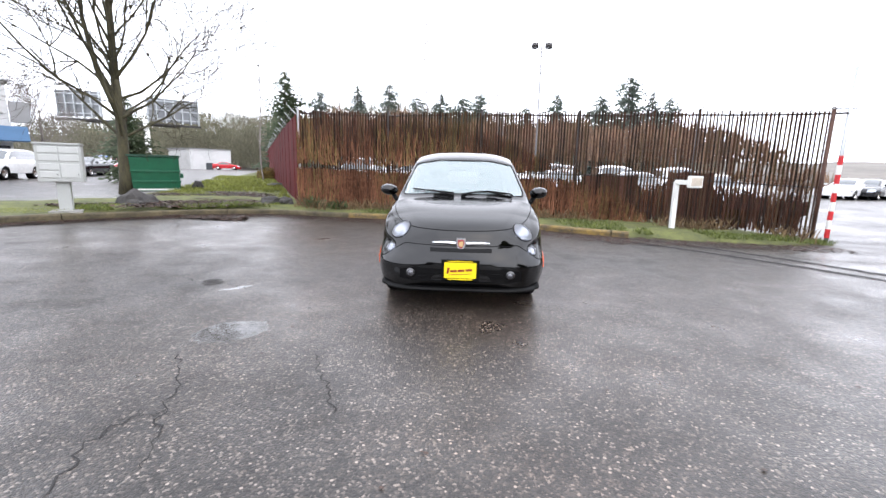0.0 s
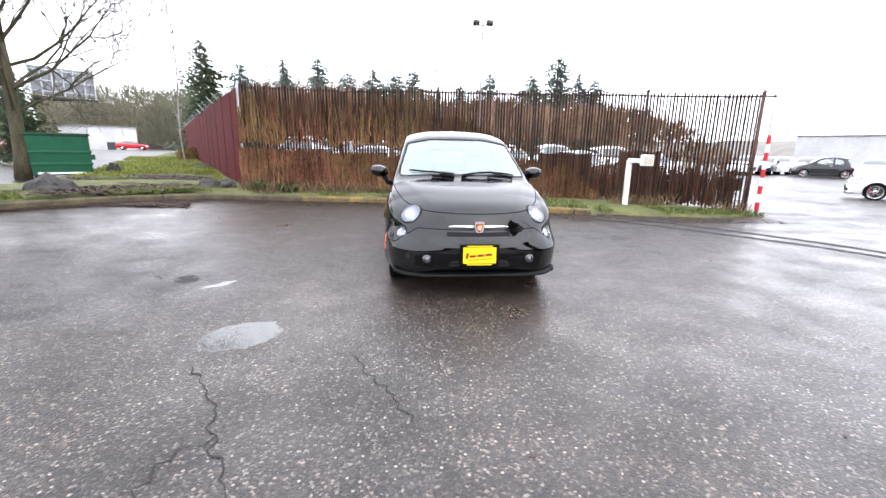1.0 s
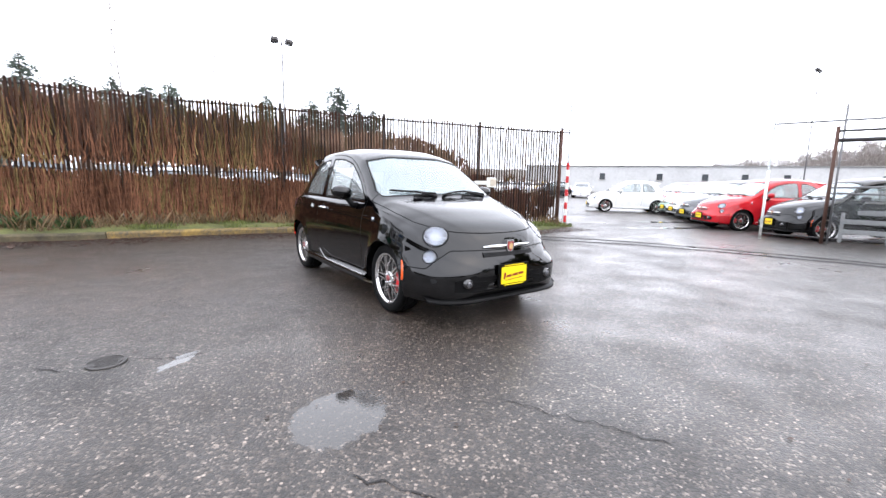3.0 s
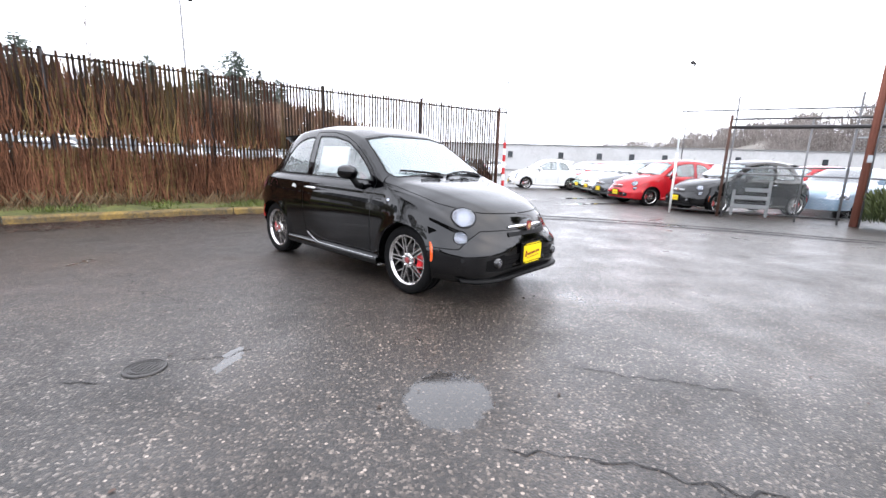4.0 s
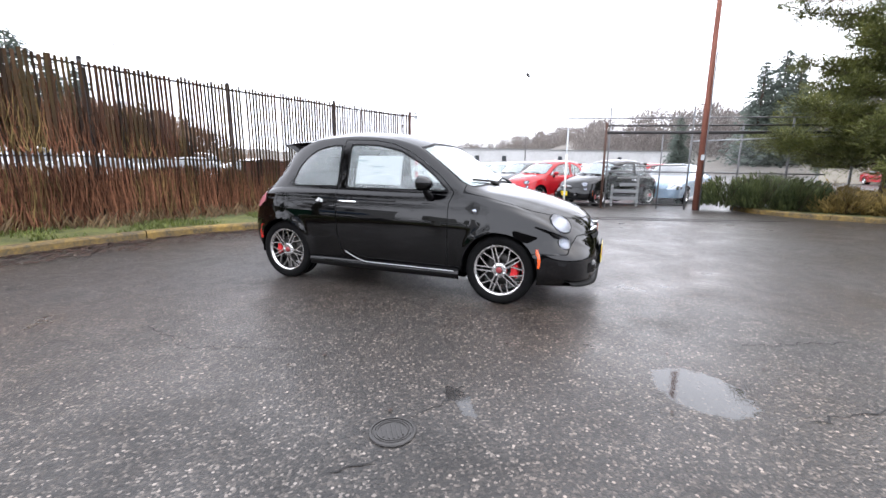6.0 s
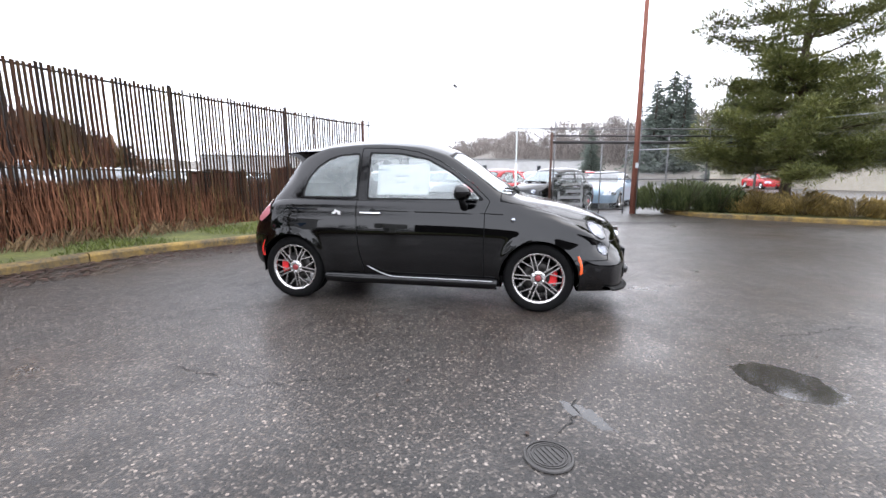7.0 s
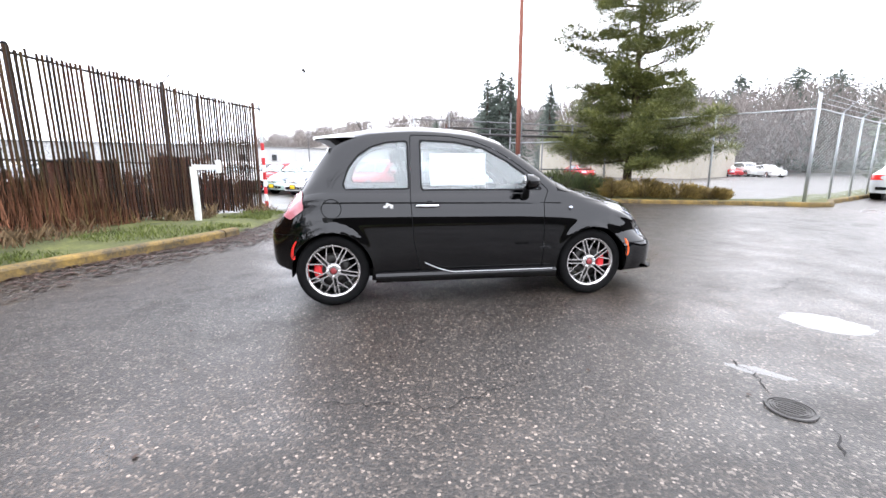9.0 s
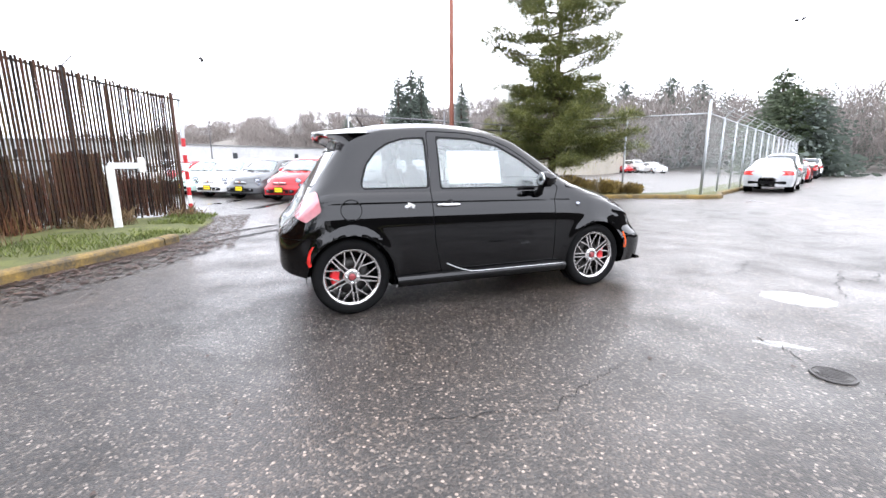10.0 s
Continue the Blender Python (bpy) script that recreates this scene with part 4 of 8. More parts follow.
def wheel_meshes():
    if WHEEL_CACHE:
        return WHEEL_CACHE
    R, rim = 0.302, 0.222
    ty = Geo().lathe([(-0.085, rim - 0.012), (-0.098, rim + 0.005), (-0.105, rim + 0.035), (-0.102, R - 0.022), (-0.090, R - 0.006), (-0.07, R), (-0.044, R), (-0.042, R - 0.006), (-0.036, R - 0.006), (-0.034, R), (0.034, R), (0.036, R - 0.006), (0.042, R - 0.006), (0.044, R), (0.07, R),
                              (0.090, R - 0.006), (0.102, R - 0.022), (0.105, rim + 0.035), (0.098, rim + 0.005), (0.085, rim - 0.012)], 48)
    WHEEL_CACHE["tyre"] = ty.data()
    WHEEL_CACHE["rim"] = Geo().lathe([(0.070, rim - 0.020), (0.090, rim - 0.013), (0.095, rim - 0.002), (0.092, rim + 0.007), (0.083, rim + 0.004)], 48).data()
    WHEEL_CACHE["barrel"] = Geo().lathe([(0.083, rim - 0.008), (0.03, rim - 0.028), (-0.07, rim - 0.032), (-0.085, rim - 0.01)], 40).data()
    sp = Geo()
    X = 0.082
    for k in range(5):
        a = 2 * math.pi * k / 5 + 0.30
        # a close pair of straight bars, each throwing one branch out to the rim
        for s in (-1, 1):
            sp.add(*wheel_arm(a + s * 0.34, 0.052, a + s * 0.072, rim - 0.006, 0.0112, 0.0105, X, 0.026))
            sp.add(*wheel_arm(a + s * 0.165, 0.100, a + s * 0.53, rim - 0.006, 0.0100, 0.0095, X - 0.002, 0.022))
    WHEEL_CACHE["spokes"] = sp.data()
    hb = Geo().lathe([(0.040, 0.068), (0.074, 0.066), (0.080, 0.058), (0.080, 0.032)], 30)
    WHEEL_CACHE["hub"] = hb.data()
    WHEEL_CACHE["cap"] = Geo().lathe([(0.078, 0.027), (0.086, 0.024), (0.089, 0.015), (0.089, 0.0)], 24).data()
    WHEEL_CACHE["nuts"] = Geo().lathe([(0.078, 0.009), (0.090, 0.009), (0.092, 0.005), (0.092, 0.0)], 6).data()
    WHEEL_CACHE["disc"] = Geo().lathe([(0.010, 0.05), (0.028, 0.055), (0.028, 0.142), (0.006, 0.142), (0.006, 0.05)], 36).data()
    cal = Geo()
    n = 8
    v = []
    for k in range(n + 1):
        a = -0.42 + 0.84 * k / n
        for x, r in ((-0.02, 0.098), (0.052, 0.098), (0.058, 0.118), (0.056, 0.150), (0.046, 0.162), (-0.02, 0.164)):
            v.append((x, r * math.cos(a), r * math.sin(a)))
    cal.add(v, [(k * 6 + i, (k + 1) * 6 + i, (k + 1) * 6 + (i + 1) % 6, k * 6 + (i + 1) % 6) for k in range(n) for i in range(6)] + [tuple(range(6)), tuple(range(n * 6 + 5, n * 6 - 1, -1))])
    WHEEL_CACHE["caliper"] = cal.data()
    for k, d in list(WHEEL_CACHE.items()):
        me = bpy.data.meshes.new(k)
        me.from_pydata([tuple(p) for p in d[0]], [], d[1])
        me.update()
        smooth = k in ("tyre", "rim", "barrel", "hub", "cap", "disc")
        me.polygons.foreach_set("use_smooth", [smooth] * len(me.polygons))
        WHEEL_CACHE[k] = me
    for k, mt in (("tyre", RUBBER), ("rim", ALLOY), ("barrel", ALLOY_DARK), ("spokes", ALLOY), ("hub", ALLOY), ("cap", BADGE_RED), ("nuts", CHROME), ("disc", BRAKE_DISC), ("caliper", CALIPER)):
        WHEEL_CACHE[k].materials.append(mt)
    return WHEEL_CACHE


def add_wheel(owner, x, y, turn, caliper_turn, fine):
    w = wheel_meshes()
    flip = pose(x, y, HUB_Z, 0, 0, 0 if x > 0 else 180)
    tyre = part("wheel", w["tyre"], None, owner, "low black tyre on a polished multi-spoke alloy wheel", at=flip)
    spin = pose(0, 0, 0, turn, 0, 0)
    for k, nm, lb in (("rim", "rim", "polished rim lip"), ("barrel", "rim_barrel", ""), ("spokes", "spokes", "polished alloy Y-spokes"), ("hub", "hub", ""), ("cap", "centre_cap", "red enamel centre cap")):
        part(nm, w[k], None, tyre, lb, at=spin)
    if fine:
        for k in range(4):
            a = math.pi / 4 + k * math.pi / 2
            part("wheel_nut", w["nuts"], None, tyre, at=spin @ pose(0, 0.048 * math.cos(a), 0.048 * math.sin(a)))
    part("brake_disc", w["disc"], None, tyre)
    part("brake_caliper", w["caliper"], None, tyre, "red painted brake caliper", at=pose(0, 0, 0, 180 - caliper_turn if x > 0 else caliper_turn, 0, 0))


def tube_ring(cx, cy, cz, r, t, axis, n=28, m=6):
    prof = [(t * math.cos(2 * math.pi * k / m), r + t * math.sin(2 * math.pi * k / m)) for k in range(m + 1)]
    return Geo().lathe(prof, n, axis, (cx, cy, cz)).data()


def snap_y(V, x, z, rear=False):
    """Where the skin lies along the car at a place in the front view."""
    sel = V[(V[:, 1] > 0) == rear]
    d = (np.abs(sel[:, 0]) - abs(x)) ** 2 + (sel[:, 2] - z) ** 2
    near = sel[np.argsort(d)[:8]]
    return float(near[:, 1].mean())


def snap_x(V, y, z):
    sel = V[V[:, 0] > 0.4]
    d = (sel[:, 1] - y) ** 2 + (sel[:, 2] - z) ** 2
    near = sel[np.argsort(d)[:8]]
    return float(near[:, 0].mean())


def build_hatchback(m, paint, label, fine=True, group=""):
    car = thing("hatchback_car", m, label, "car", group)
    stations, across = (230, 92) if fine else (80, 44)
    skin = body_surface(stations, across)
    V0 = skin[0]
    far = lambda V: np.full(len(V), 9.0)
    side_of = lambda V: np.abs(V[:, 0]) > 0.40
    # wheel openings
    for hub in (HUB_F, HUB_R):
        g = lambda V: np.where(np.abs(V[:, 0]) > 0.47, np.hypot(V[:, 1] - hub, V[:, 2] - HUB_Z) - ARCH, 9.0)
        _, skin = cut(*skin, g(skin[0]))
    # glass
    seals = []

    def window(name, piece, g, mat_, lbl, rim=0.014, parent=car, sink=0.005):
        inner, rest = cut(*piece, g(piece[0]))
        pane, seal = cut(*inner, g(inner[0]) + rim)
        p = part(name, pushed(pane, -sink), mat_, parent, lbl, smooth=True)
        p.visible_shadow = False
        part("seal", pushed(seal, -0.001), SEAL, p, smooth=True)
        return rest

    front_g = lambda V: np.where((V[:, 1] < -0.1) & (V[:, 2] > 0.9), poly_sdf(V[:, 0], V[:, 2], SCREEN, 0.0), 9.0)
    rear_g = lambda V: np.where((V[:, 1] > 1.06) & (V[:, 2] > 0.9), poly_sdf(V[:, 0], V[:, 2], HATCH_GLASS, 0.0), 9.0)
    skin = window("windscreen", skin, front_g, SCREEN_GLASS, "rain-flecked windscreen with white sky reflection partly painted in")
    skin = window("rear_window", skin, rear_g, GLASS, "sloping rear window")
    # lamps in the front view
    lamps = []
    for sx in (-1, 1):
        for nm, cx, cz, r in (("headlight", 0.575, 0.722, 0.108), ("running_light", 0.655, 0.556, 0.062)):
            V = skin[0]
            near = np.argsort((V[:, 0] - sx * cx) ** 2 + (V[:, 2] - cz) ** 2 + np.where(V[:, 1] > -1.3, 9.0, 0.0))[:6]
            c = V[near].mean(0)
            nrm = Vector(normals_of(*skin)[near].mean(0)).normalized()
            if nrm.y > 0:
                nrm = -nrm
            lens, skin = cut(*skin, np.linalg.norm(V - c, axis=1) - r)
            lens, rim_ring = cut(*lens, np.linalg.norm(lens[0] - c, axis=1) - r * 0.88)
            lamps.append((nm, Matrix.Translation(Vector(c) - nrm * 0.004) @ nrm.to_track_quat('X', 'Z').to_matrix().to_4x4(), r, pushed(lens, 0.006), pushed(rim_ring, 0.002)))
    # panels
    hood_poly = [(-0.72, 1.10), (-0.735, 0.95), (-0.70, 0.88), (-0.64, 0.815), (-0.52, 0.760), (-0.40, 0.746), (-0.2, 0.739), (0, 0.737), (0.2, 0.739), (0.40, 0.746), (0.52, 0.760), (0.64, 0.815), (0.70, 0.88), (0.735, 0.95), (0.72, 1.10)]
    hood_g = lambda V: np.where((V[:, 1] < -0.5), np.maximum(poly_sdf(V[:, 0], V[:, 2], hood_poly), (V[:, 1] + 0.885 - 0.10 * np.abs(V[:, 0]) - 0.0)), 9.0)
    hood, hood_joint, skin = gap(skin, hood_g)
    bump_f = lambda V: np.maximum(V[:, 1] + 1.43 + 0.05 * (V[:, 2] - 0.3), V[:, 2] - 0.61 + 0.055 * np.clip((np.abs(V[:, 0]) - 0.35) / 0.3, 0, 1) * 0 + 0.13 * np.clip((np.abs(V[:, 0]) - 0.52) / 0.2, 0, 1))
    bumper, bumper_joint, skin = gap(skin, bump_f)
    bump_r = lambda V: np.maximum(-V[:, 1] + 1.40, V[:, 2] - 0.62)
    rbumper, rbumper_joint, skin = gap(skin, bump_r)
    doors = []
    for sx in (-1, 1):
        sg = lambda V: np.where(V[:, 0] * sx > 0.4, poly_sdf(V[:, 1], V[:, 2], DOOR, 0.02), 9.0)
        door, joint, skin = gap(skin, sg)
        doors.append((sx, door, joint))
    if fine:
        fuel = []
        fg = lambda V: np.where(V[:, 0] < -0.4, np.hypot(V[:, 1] - 1.14, V[:, 2] - 0.825) - 0.078, 9.0)
        flap, fjoint, skin = gap(skin, fg, 0.003)
    # tail lamps
    tails = []
    for sx in (-1, 1):
        tg = lambda V: np.where((V[:, 0] * sx > 0.545), poly_sdf(V[:, 1], V[:, 2], [(1.380, 0.945), (1.435, 0.915), (1.525, 0.785), (1.465, 0.755), (1.370, 0.825)], 0.012), 9.0)
        tl, skin = cut(*skin, tg(skin[0]))
        tails.append(tl)
    # side windows behind the doors
    for sx in (-1, 1):
        qg = lambda V: np.where(V[:, 0] * sx > 0.3, poly_sdf(V[:, 1], V[:, 2], QUARTER_WINDOW, 0.012), 9.0)
        skin = window("quarter_window", skin, qg, GLASS, "fixed rear side window")
    part("body", skin, paint, car, "", smooth=True)
    b = part("bonnet", hood, paint, car, "", smooth=True)
    part("joint", hood_joint, SEAL, b)
    b = part("front_bumper", bumper, paint, car, "", smooth=True)
    part("joint", bumper_joint, SEAL, b)
    b = part("rear_bumper", rbumper, paint, car, "", smooth=True)
    part("joint", rbumper_joint, SEAL, b)
    if fine:
        b = part("fuel_flap", flap, paint, car, "", smooth=True)
        part("joint", fjoint, SEAL, b)
    for sx, door, joint in doors:
        dg = lambda V: np.where(V[:, 0] * sx > 0.3, poly_sdf(V[:, 1], V[:, 2], DOOR_WINDOW, 0.012), 9.0)
        inner, shell = cut(*door, dg(door[0]))
        pane, seal = cut(*inner, dg(inner[0]) + 0.014)
        d = part("door", shell, paint, car, "", smooth=True)
        p = part("door_window", pushed(pane, -0.005), GLASS, d, "clear side glass", smooth=True)
        p.visible_shadow = False
        part("seal", pushed(seal, -0.001), SEAL, d, smooth=True)
        part("joint", joint, SEAL, d)
        # handle
        hx = snap_x(V0, 0.355, 0.842)
        h = Geo().tube([(sx * (hx - 0.004), 0.460, 0.840), (sx * (hx + 0.020), 0.440, 0.842), (sx * (hx + 0.026), 0.355, 0.842), (sx * (hx + 0.020), 0.270, 0.842), (sx * (hx - 0.004), 0.250, 0.840)], [0.010, 0.012, 0.0125, 0.012, 0.010], 8)
        part("door_handle", h.data(), CHROME, d, "chrome door handle", smooth=True)
        if fine:
            cup = Geo().lathe([(-0.012, 0.0), (-0.002, 0.030), (0.003, 0.034)], 20, 'x', (sx * (hx + 0.001), 0.335, 0.850))
            part("handle_recess", cup.data(), SEAL, d, smooth=True)
    for nm, mt, r, lens, rim_ring in lamps:
        k = r / 0.104
        l = part(nm, lens, LAMP_GLASS, car, "clear round lamp", smooth=True)
        l.visible_shadow = False
        part("bezel", rim_ring, SEAL, l, smooth=True)
        bowl = Geo().lathe([(-0.062 * k, 0.0), (-0.058 * k, 0.036 * k), (-0.042 * k, 0.072 * k), (-0.014 * k, 0.098 * k)], 28)
        part("reflector", bowl.data(), LAMP_REFLECTOR, l, smooth=True, at=mt)
        bulb = Geo().lathe([(-0.060 * k, 0.044 * k), (-0.032 * k, 0.046 * k), (-0.026 * k, 0.040 * k), (-0.014 * k, 0.022 * k), (-0.011 * k, 0.0)], 22)
        part("projector", bulb.data(), LAMP_GLASS if r > 0.08 else LAMP_REFLECTOR, l, smooth=True, at=mt @ pose(0, 0.010 * k, 0.0))
    for tl in tails:
        if len(tl[0]):
            t = part("tail_lamp", pushed(tl, 0.010), TAIL_LENS, car, "pale pink-red tail lamp", smooth=True)
    # wheels and their wells
    for sx in (-1, 1):
        for y in (HUB_F, HUB_R):
            add_wheel(car, sx * 0.668, y, 17 if y < 0 else 44, 180 if y > 0 else 0, fine)
            well = Geo()
            n = 24
            v = []
            for k in range(n + 1):
                a = math.radians(-8 + 196 * k / n)
                for xx, rr in ((0.80, ARCH - 0.004), (0.74, ARCH + 0.004), (0.45, ARCH + 0.004)):
                    xx = min(xx, snap_x(V0, y + ARCH * math.cos(a), max(0.2, HUB_Z + ARCH * math.sin(a))) - 0.004) if xx == 0.80 else xx
                    v.append((sx * xx, y + rr * math.cos(a), HUB_Z + rr * math.sin(a)))
            well.add(v, [(k * 3 + i, k * 3 + i + 1, (k + 1) * 3 + i + 1, (k + 1) * 3 + i) for k in range(n) for i in range(2)])
            disc = [(sx * 0.45, y + (ARCH + 0.004) * math.cos(math.radians(-8 + 196 * k / n)), HUB_Z + (ARCH + 0.004) * math.sin(math.radians(-8 + 196 * k / n))) for k in range(n + 1)]
            well.add(disc, [tuple(range(n + 1))])
            part("wheel_well", well.data(), BLACK_PLASTIC, car, "black plastic wheel arch liner")
    # front details
    yb = snap_y(V0, 0, 0.635)
    bar = Geo()
    for sx in (-1, 1):
        pts, rad = [], []
        for k in range(9):
            x = 0.045 + 0.215 * k / 8
            pts.append((sx * x, snap_y(V0, x, 0.632) - 0.008, 0.634 + 0.004 * math.sin(k / 8 * math.pi)))
            rad.append(0.016 * (1 - 0.55 * (k / 8) ** 2))
        bar.tube(pts, rad, 10)
    part("chrome_bar", bar.data(), CHROME, car, "chrome whisker bar on the nose", smooth=True)
    shield = [(-0.040, 0.052), (0.040, 0.052), (0.043, 0.010), (0.030, -0.035), (0.0, -0.058), (-0.030, -0.035), (-0.043, 0.010)]

    def plate_of(poly, y0, y1, cz, cx=0.0):
        n = len(poly)
        v = [(cx + x, y0, cz + z) for x, z in poly] + [(cx + x, y1, cz + z) for x, z in poly]
        return v, [tuple(range(n)), tuple(range(2 * n - 1, n - 1, -1))] + [(i, n + i, n + (i + 1) % n, (i + 1) % n) for i in range(n)]
    bd = part("badge", plate_of(shield, yb - 0.024, yb + 0.02, 0.634), CHROME, car, "shield-shaped badge on the nose")
    part("badge_face", plate_of([(x * 0.70, z * 0.72) for x, z in shield], yb - 0.028, yb - 0.022, 0.634), BADGE_RED, bd)
    part("badge_emblem", plate_of([(-0.018, -0.02), (0.016, -0.026), (0.020, 0.016), (0.002, 0.026), (-0.02, 0.012)], yb - 0.031, yb - 0.026, 0.634), BADGE_GOLD, bd)
    # upper slot, lower intake, lip
    def strip(name, xs, zlo, zhi, off, mat_, lbl="", depth=0.02):
        g2 = Geo()
        rows = []
        for x in xs:
            lo, hi = zlo(x), zhi(x)
            ya, yc = snap_y(V0, x, lo), snap_y(V0, x, hi)
            rows.append([(x, ya - off + depth, lo), (x, ya - off, lo + 0.004), (x, yc - off, hi - 0.004), (x, yc - off + depth, hi)])
        v = [p for r in rows for p in r]
        g2.add(v, [(4 * i + k, 4 * i + k + 1, 4 * i + k + 5, 4 * i + k + 4) for i in range(len(rows) - 1) for k in range(3)])
        return part(name, g2.data(), mat_, car, lbl, smooth=False)
    lin = lambda a, b, n: [a + (b - a) * k / (n - 1) for k in range(n)]
    strip("upper_slot", lin(-0.275, 0.275, 24), lambda x: 0.558, lambda x: 0.594, 0.009, SEAL, "narrow black intake slot")
    strip("lower_intake", lin(-0.55, 0.55, 40), lambda x: 0.285 + 0.10 * max(0, abs(x) - 0.40), lambda x: 0.435 - 0.22 * max(0, abs(x) - 0.36) - 0.02 * (abs(x) < 0.36), 0.004, BLACK_PLASTIC, "black lower intake")
    for k in range(3):
        strip("intake_bar", lin(-0.40, 0.40, 30), lambda x: 0.300 + 0.035 * k, lambda x: 0.309 + 0.035 * k, 0.012, GLOSS_BLACK)
    for sx in (-1, 1):
        fy = snap_y(V0, 0.445, 0.362)
        fl = part("fog_lamp", Geo().lathe([(-0.008, 0.0), (-0.014, 0.026), (-0.012, 0.034), (-0.004, 0.042), (0.03, 0.046)], 22, 'y', (sx * 0.445, fy - 0.012, 0.362)).data(), GLOSS_BLACK, car, "small round fog lamp in the bumper", smooth=True)
        part("fog_lens", Geo().lathe([(-0.022, 0.0), (-0.020, 0.016), (-0.014, 0.026)], 18, 'y', (sx * 0.445, fy - 0.012, 0.362)).data(), FOG_LENS, fl, smooth=True)
    lip = Geo()
    pts = []
    for k in range(41):
        s = -1 + 2 * k / 40
        a = s * 1.42
        x = 0.735 * math.sin(a) / math.sin(1.42)
        pts.append((x, snap_y(V0, min(abs(x), 0.70), 0.262) - 0.022 + (0.10 * max(0, abs(s) - 0.9) * 3), 0.225 + 0.03 * max(0, abs(s) - 0.75) * 2))
    n = len(pts)
    v = []
    for x, y, z in pts:
        v += [(x, y + 0.06, z - 0.02), (x, y - 0.010, z - 0.018), (x, y - 0.014, z - 0.006), (x, y + 0.012, z + 0.012), (x, y + 0.06, z + 0.02)]
    lip.add(v, [(5 * i + k, 5 * i + k + 1, 5 * i + k + 6, 5 * i + k + 5) for i in range(n - 1) for k in range(4)])
    part("front_lip", lip.data(), BLACK_PLASTIC, car, "black lip below the bumper", smooth=True)
    # number plate
    py = snap_y(V0, 0.1, 0.41) - 0.018
    pl = part("number_plate", plate_of([(-0.168, -0.092), (0.168, -0.092), (0.168, 0.092), (-0.168, 0.092)], py - 0.006, py + 0.010, 0.405), BLACK_PLASTIC, car, "yellow card plate in a black frame")
    part("plate_card", plate_of([(-0.142, -0.070), (0.142, -0.070), (0.142, 0.070), (-0.142, 0.070)], py - 0.010, py - 0.005, 0.405), PLATE_YELLOW, pl, "bright yellow card with dark red script")
    part("script_bar", Geo().box((-0.108, py - 0.0115, 0.402), (0.020, 0.002, 0.055), Matrix.Rotation(radians(10), 3, 'Y')).data(), PLATE_INK, pl)
    for k in range(3):
        part("script_bar", Geo().box((-0.060 + 0.068 * k, py - 0.0115, 0.399 + 0.006 * k), (0.058, 0.002, 0.020), Matrix.Rotation(radians(-5), 3, 'Y')).data(), PLATE_INK, pl)
    part("script_bar", Geo().box((0.0, py - 0.0115, 0.371), (0.20, 0.002, 0.005), Matrix.Rotation(radians(-4), 3, 'Y')).data(), PLATE_INK, pl)
    if fine:
        for zz in (0.486, 0.324):
            part("frame_bar", Geo().box((0, py - 0.0085, zz), (0.22, 0.004, 0.008)).data(), PLATE_YELLOW, pl)
    # wipers
    for x0, x1, yy in ((-0.56, -0.10, 0), (-0.02, 0.54, 1)):
        w = Geo()
        pts = []
        for k in range(9):
            x = x0 + (x1 - x0) * k / 8
            z = 1.030 + (0.030 * (1 - k / 8) if yy == 0 else 0.030 * math.sin(k / 8 * 3.0) - 0.012)
            pts.append((x, snap_y(V0, x, z) - 0.014, z + 0.006))
        w.tube(pts, [0.009] * 9, 6)
        xa = x1 if yy == 0 else x1
        w.tube([(x1 * 0.96, pts[-1][1] - 0.02, 1.005), (x0 + 0.5 * (x1 - x0), pts[4][1] - 0.012, pts[4][2] + 0.008)], [0.012, 0.008], 6)
        part("wiper", w.data(), BLACK_PLASTIC, car, "black windscreen wiper")
    # mirrors
    for sx in (-1, 1):
        mb = bmesh.new()
        bmesh.ops.create_uvsphere(mb, u_segments=20, v_segments=12, radius=1.0)
        for vv in mb.verts:
            c = vv.co
            k = 1.0 if c.y < 0 else 0.35
            vv.co = Vector((sx * 0.890 + c.x * 0.104, -0.475 + c.y * 0.105 * k, 1.035 + (abs(c.z) ** 0.85) * math.copysign(1, c.z) * 0.066 + 0.008 * sx * c.x))
        mr = part("door_mirror", mb, paint, car, "black door mirror", smooth=True)
        arm = Geo().tube([(sx * 0.745, -0.50, 0.905), (sx * 0.79, -0.50, 0.915), (sx * 0.850, -0.485, 0.995)], [0.036, 0.030, 0.026], 10)
        part("mirror_arm", arm.data(), BLACK_PLASTIC, mr, smooth=True)
        part("mirror_pane", Geo().lathe([(0.0, 0.0), (0.0, 0.05), (-0.004, 0.054)], 20, 'y', (sx * 0.890, -0.440, 1.040)).data(), CHROME, mr)
        if fine:
            part("mirror_glint", Geo().lathe([(-0.003, 0.0), (-0.002, 0.01)], 8, 'y', (sx * 0.890, -0.560, 1.04)).data(), paint, mr)
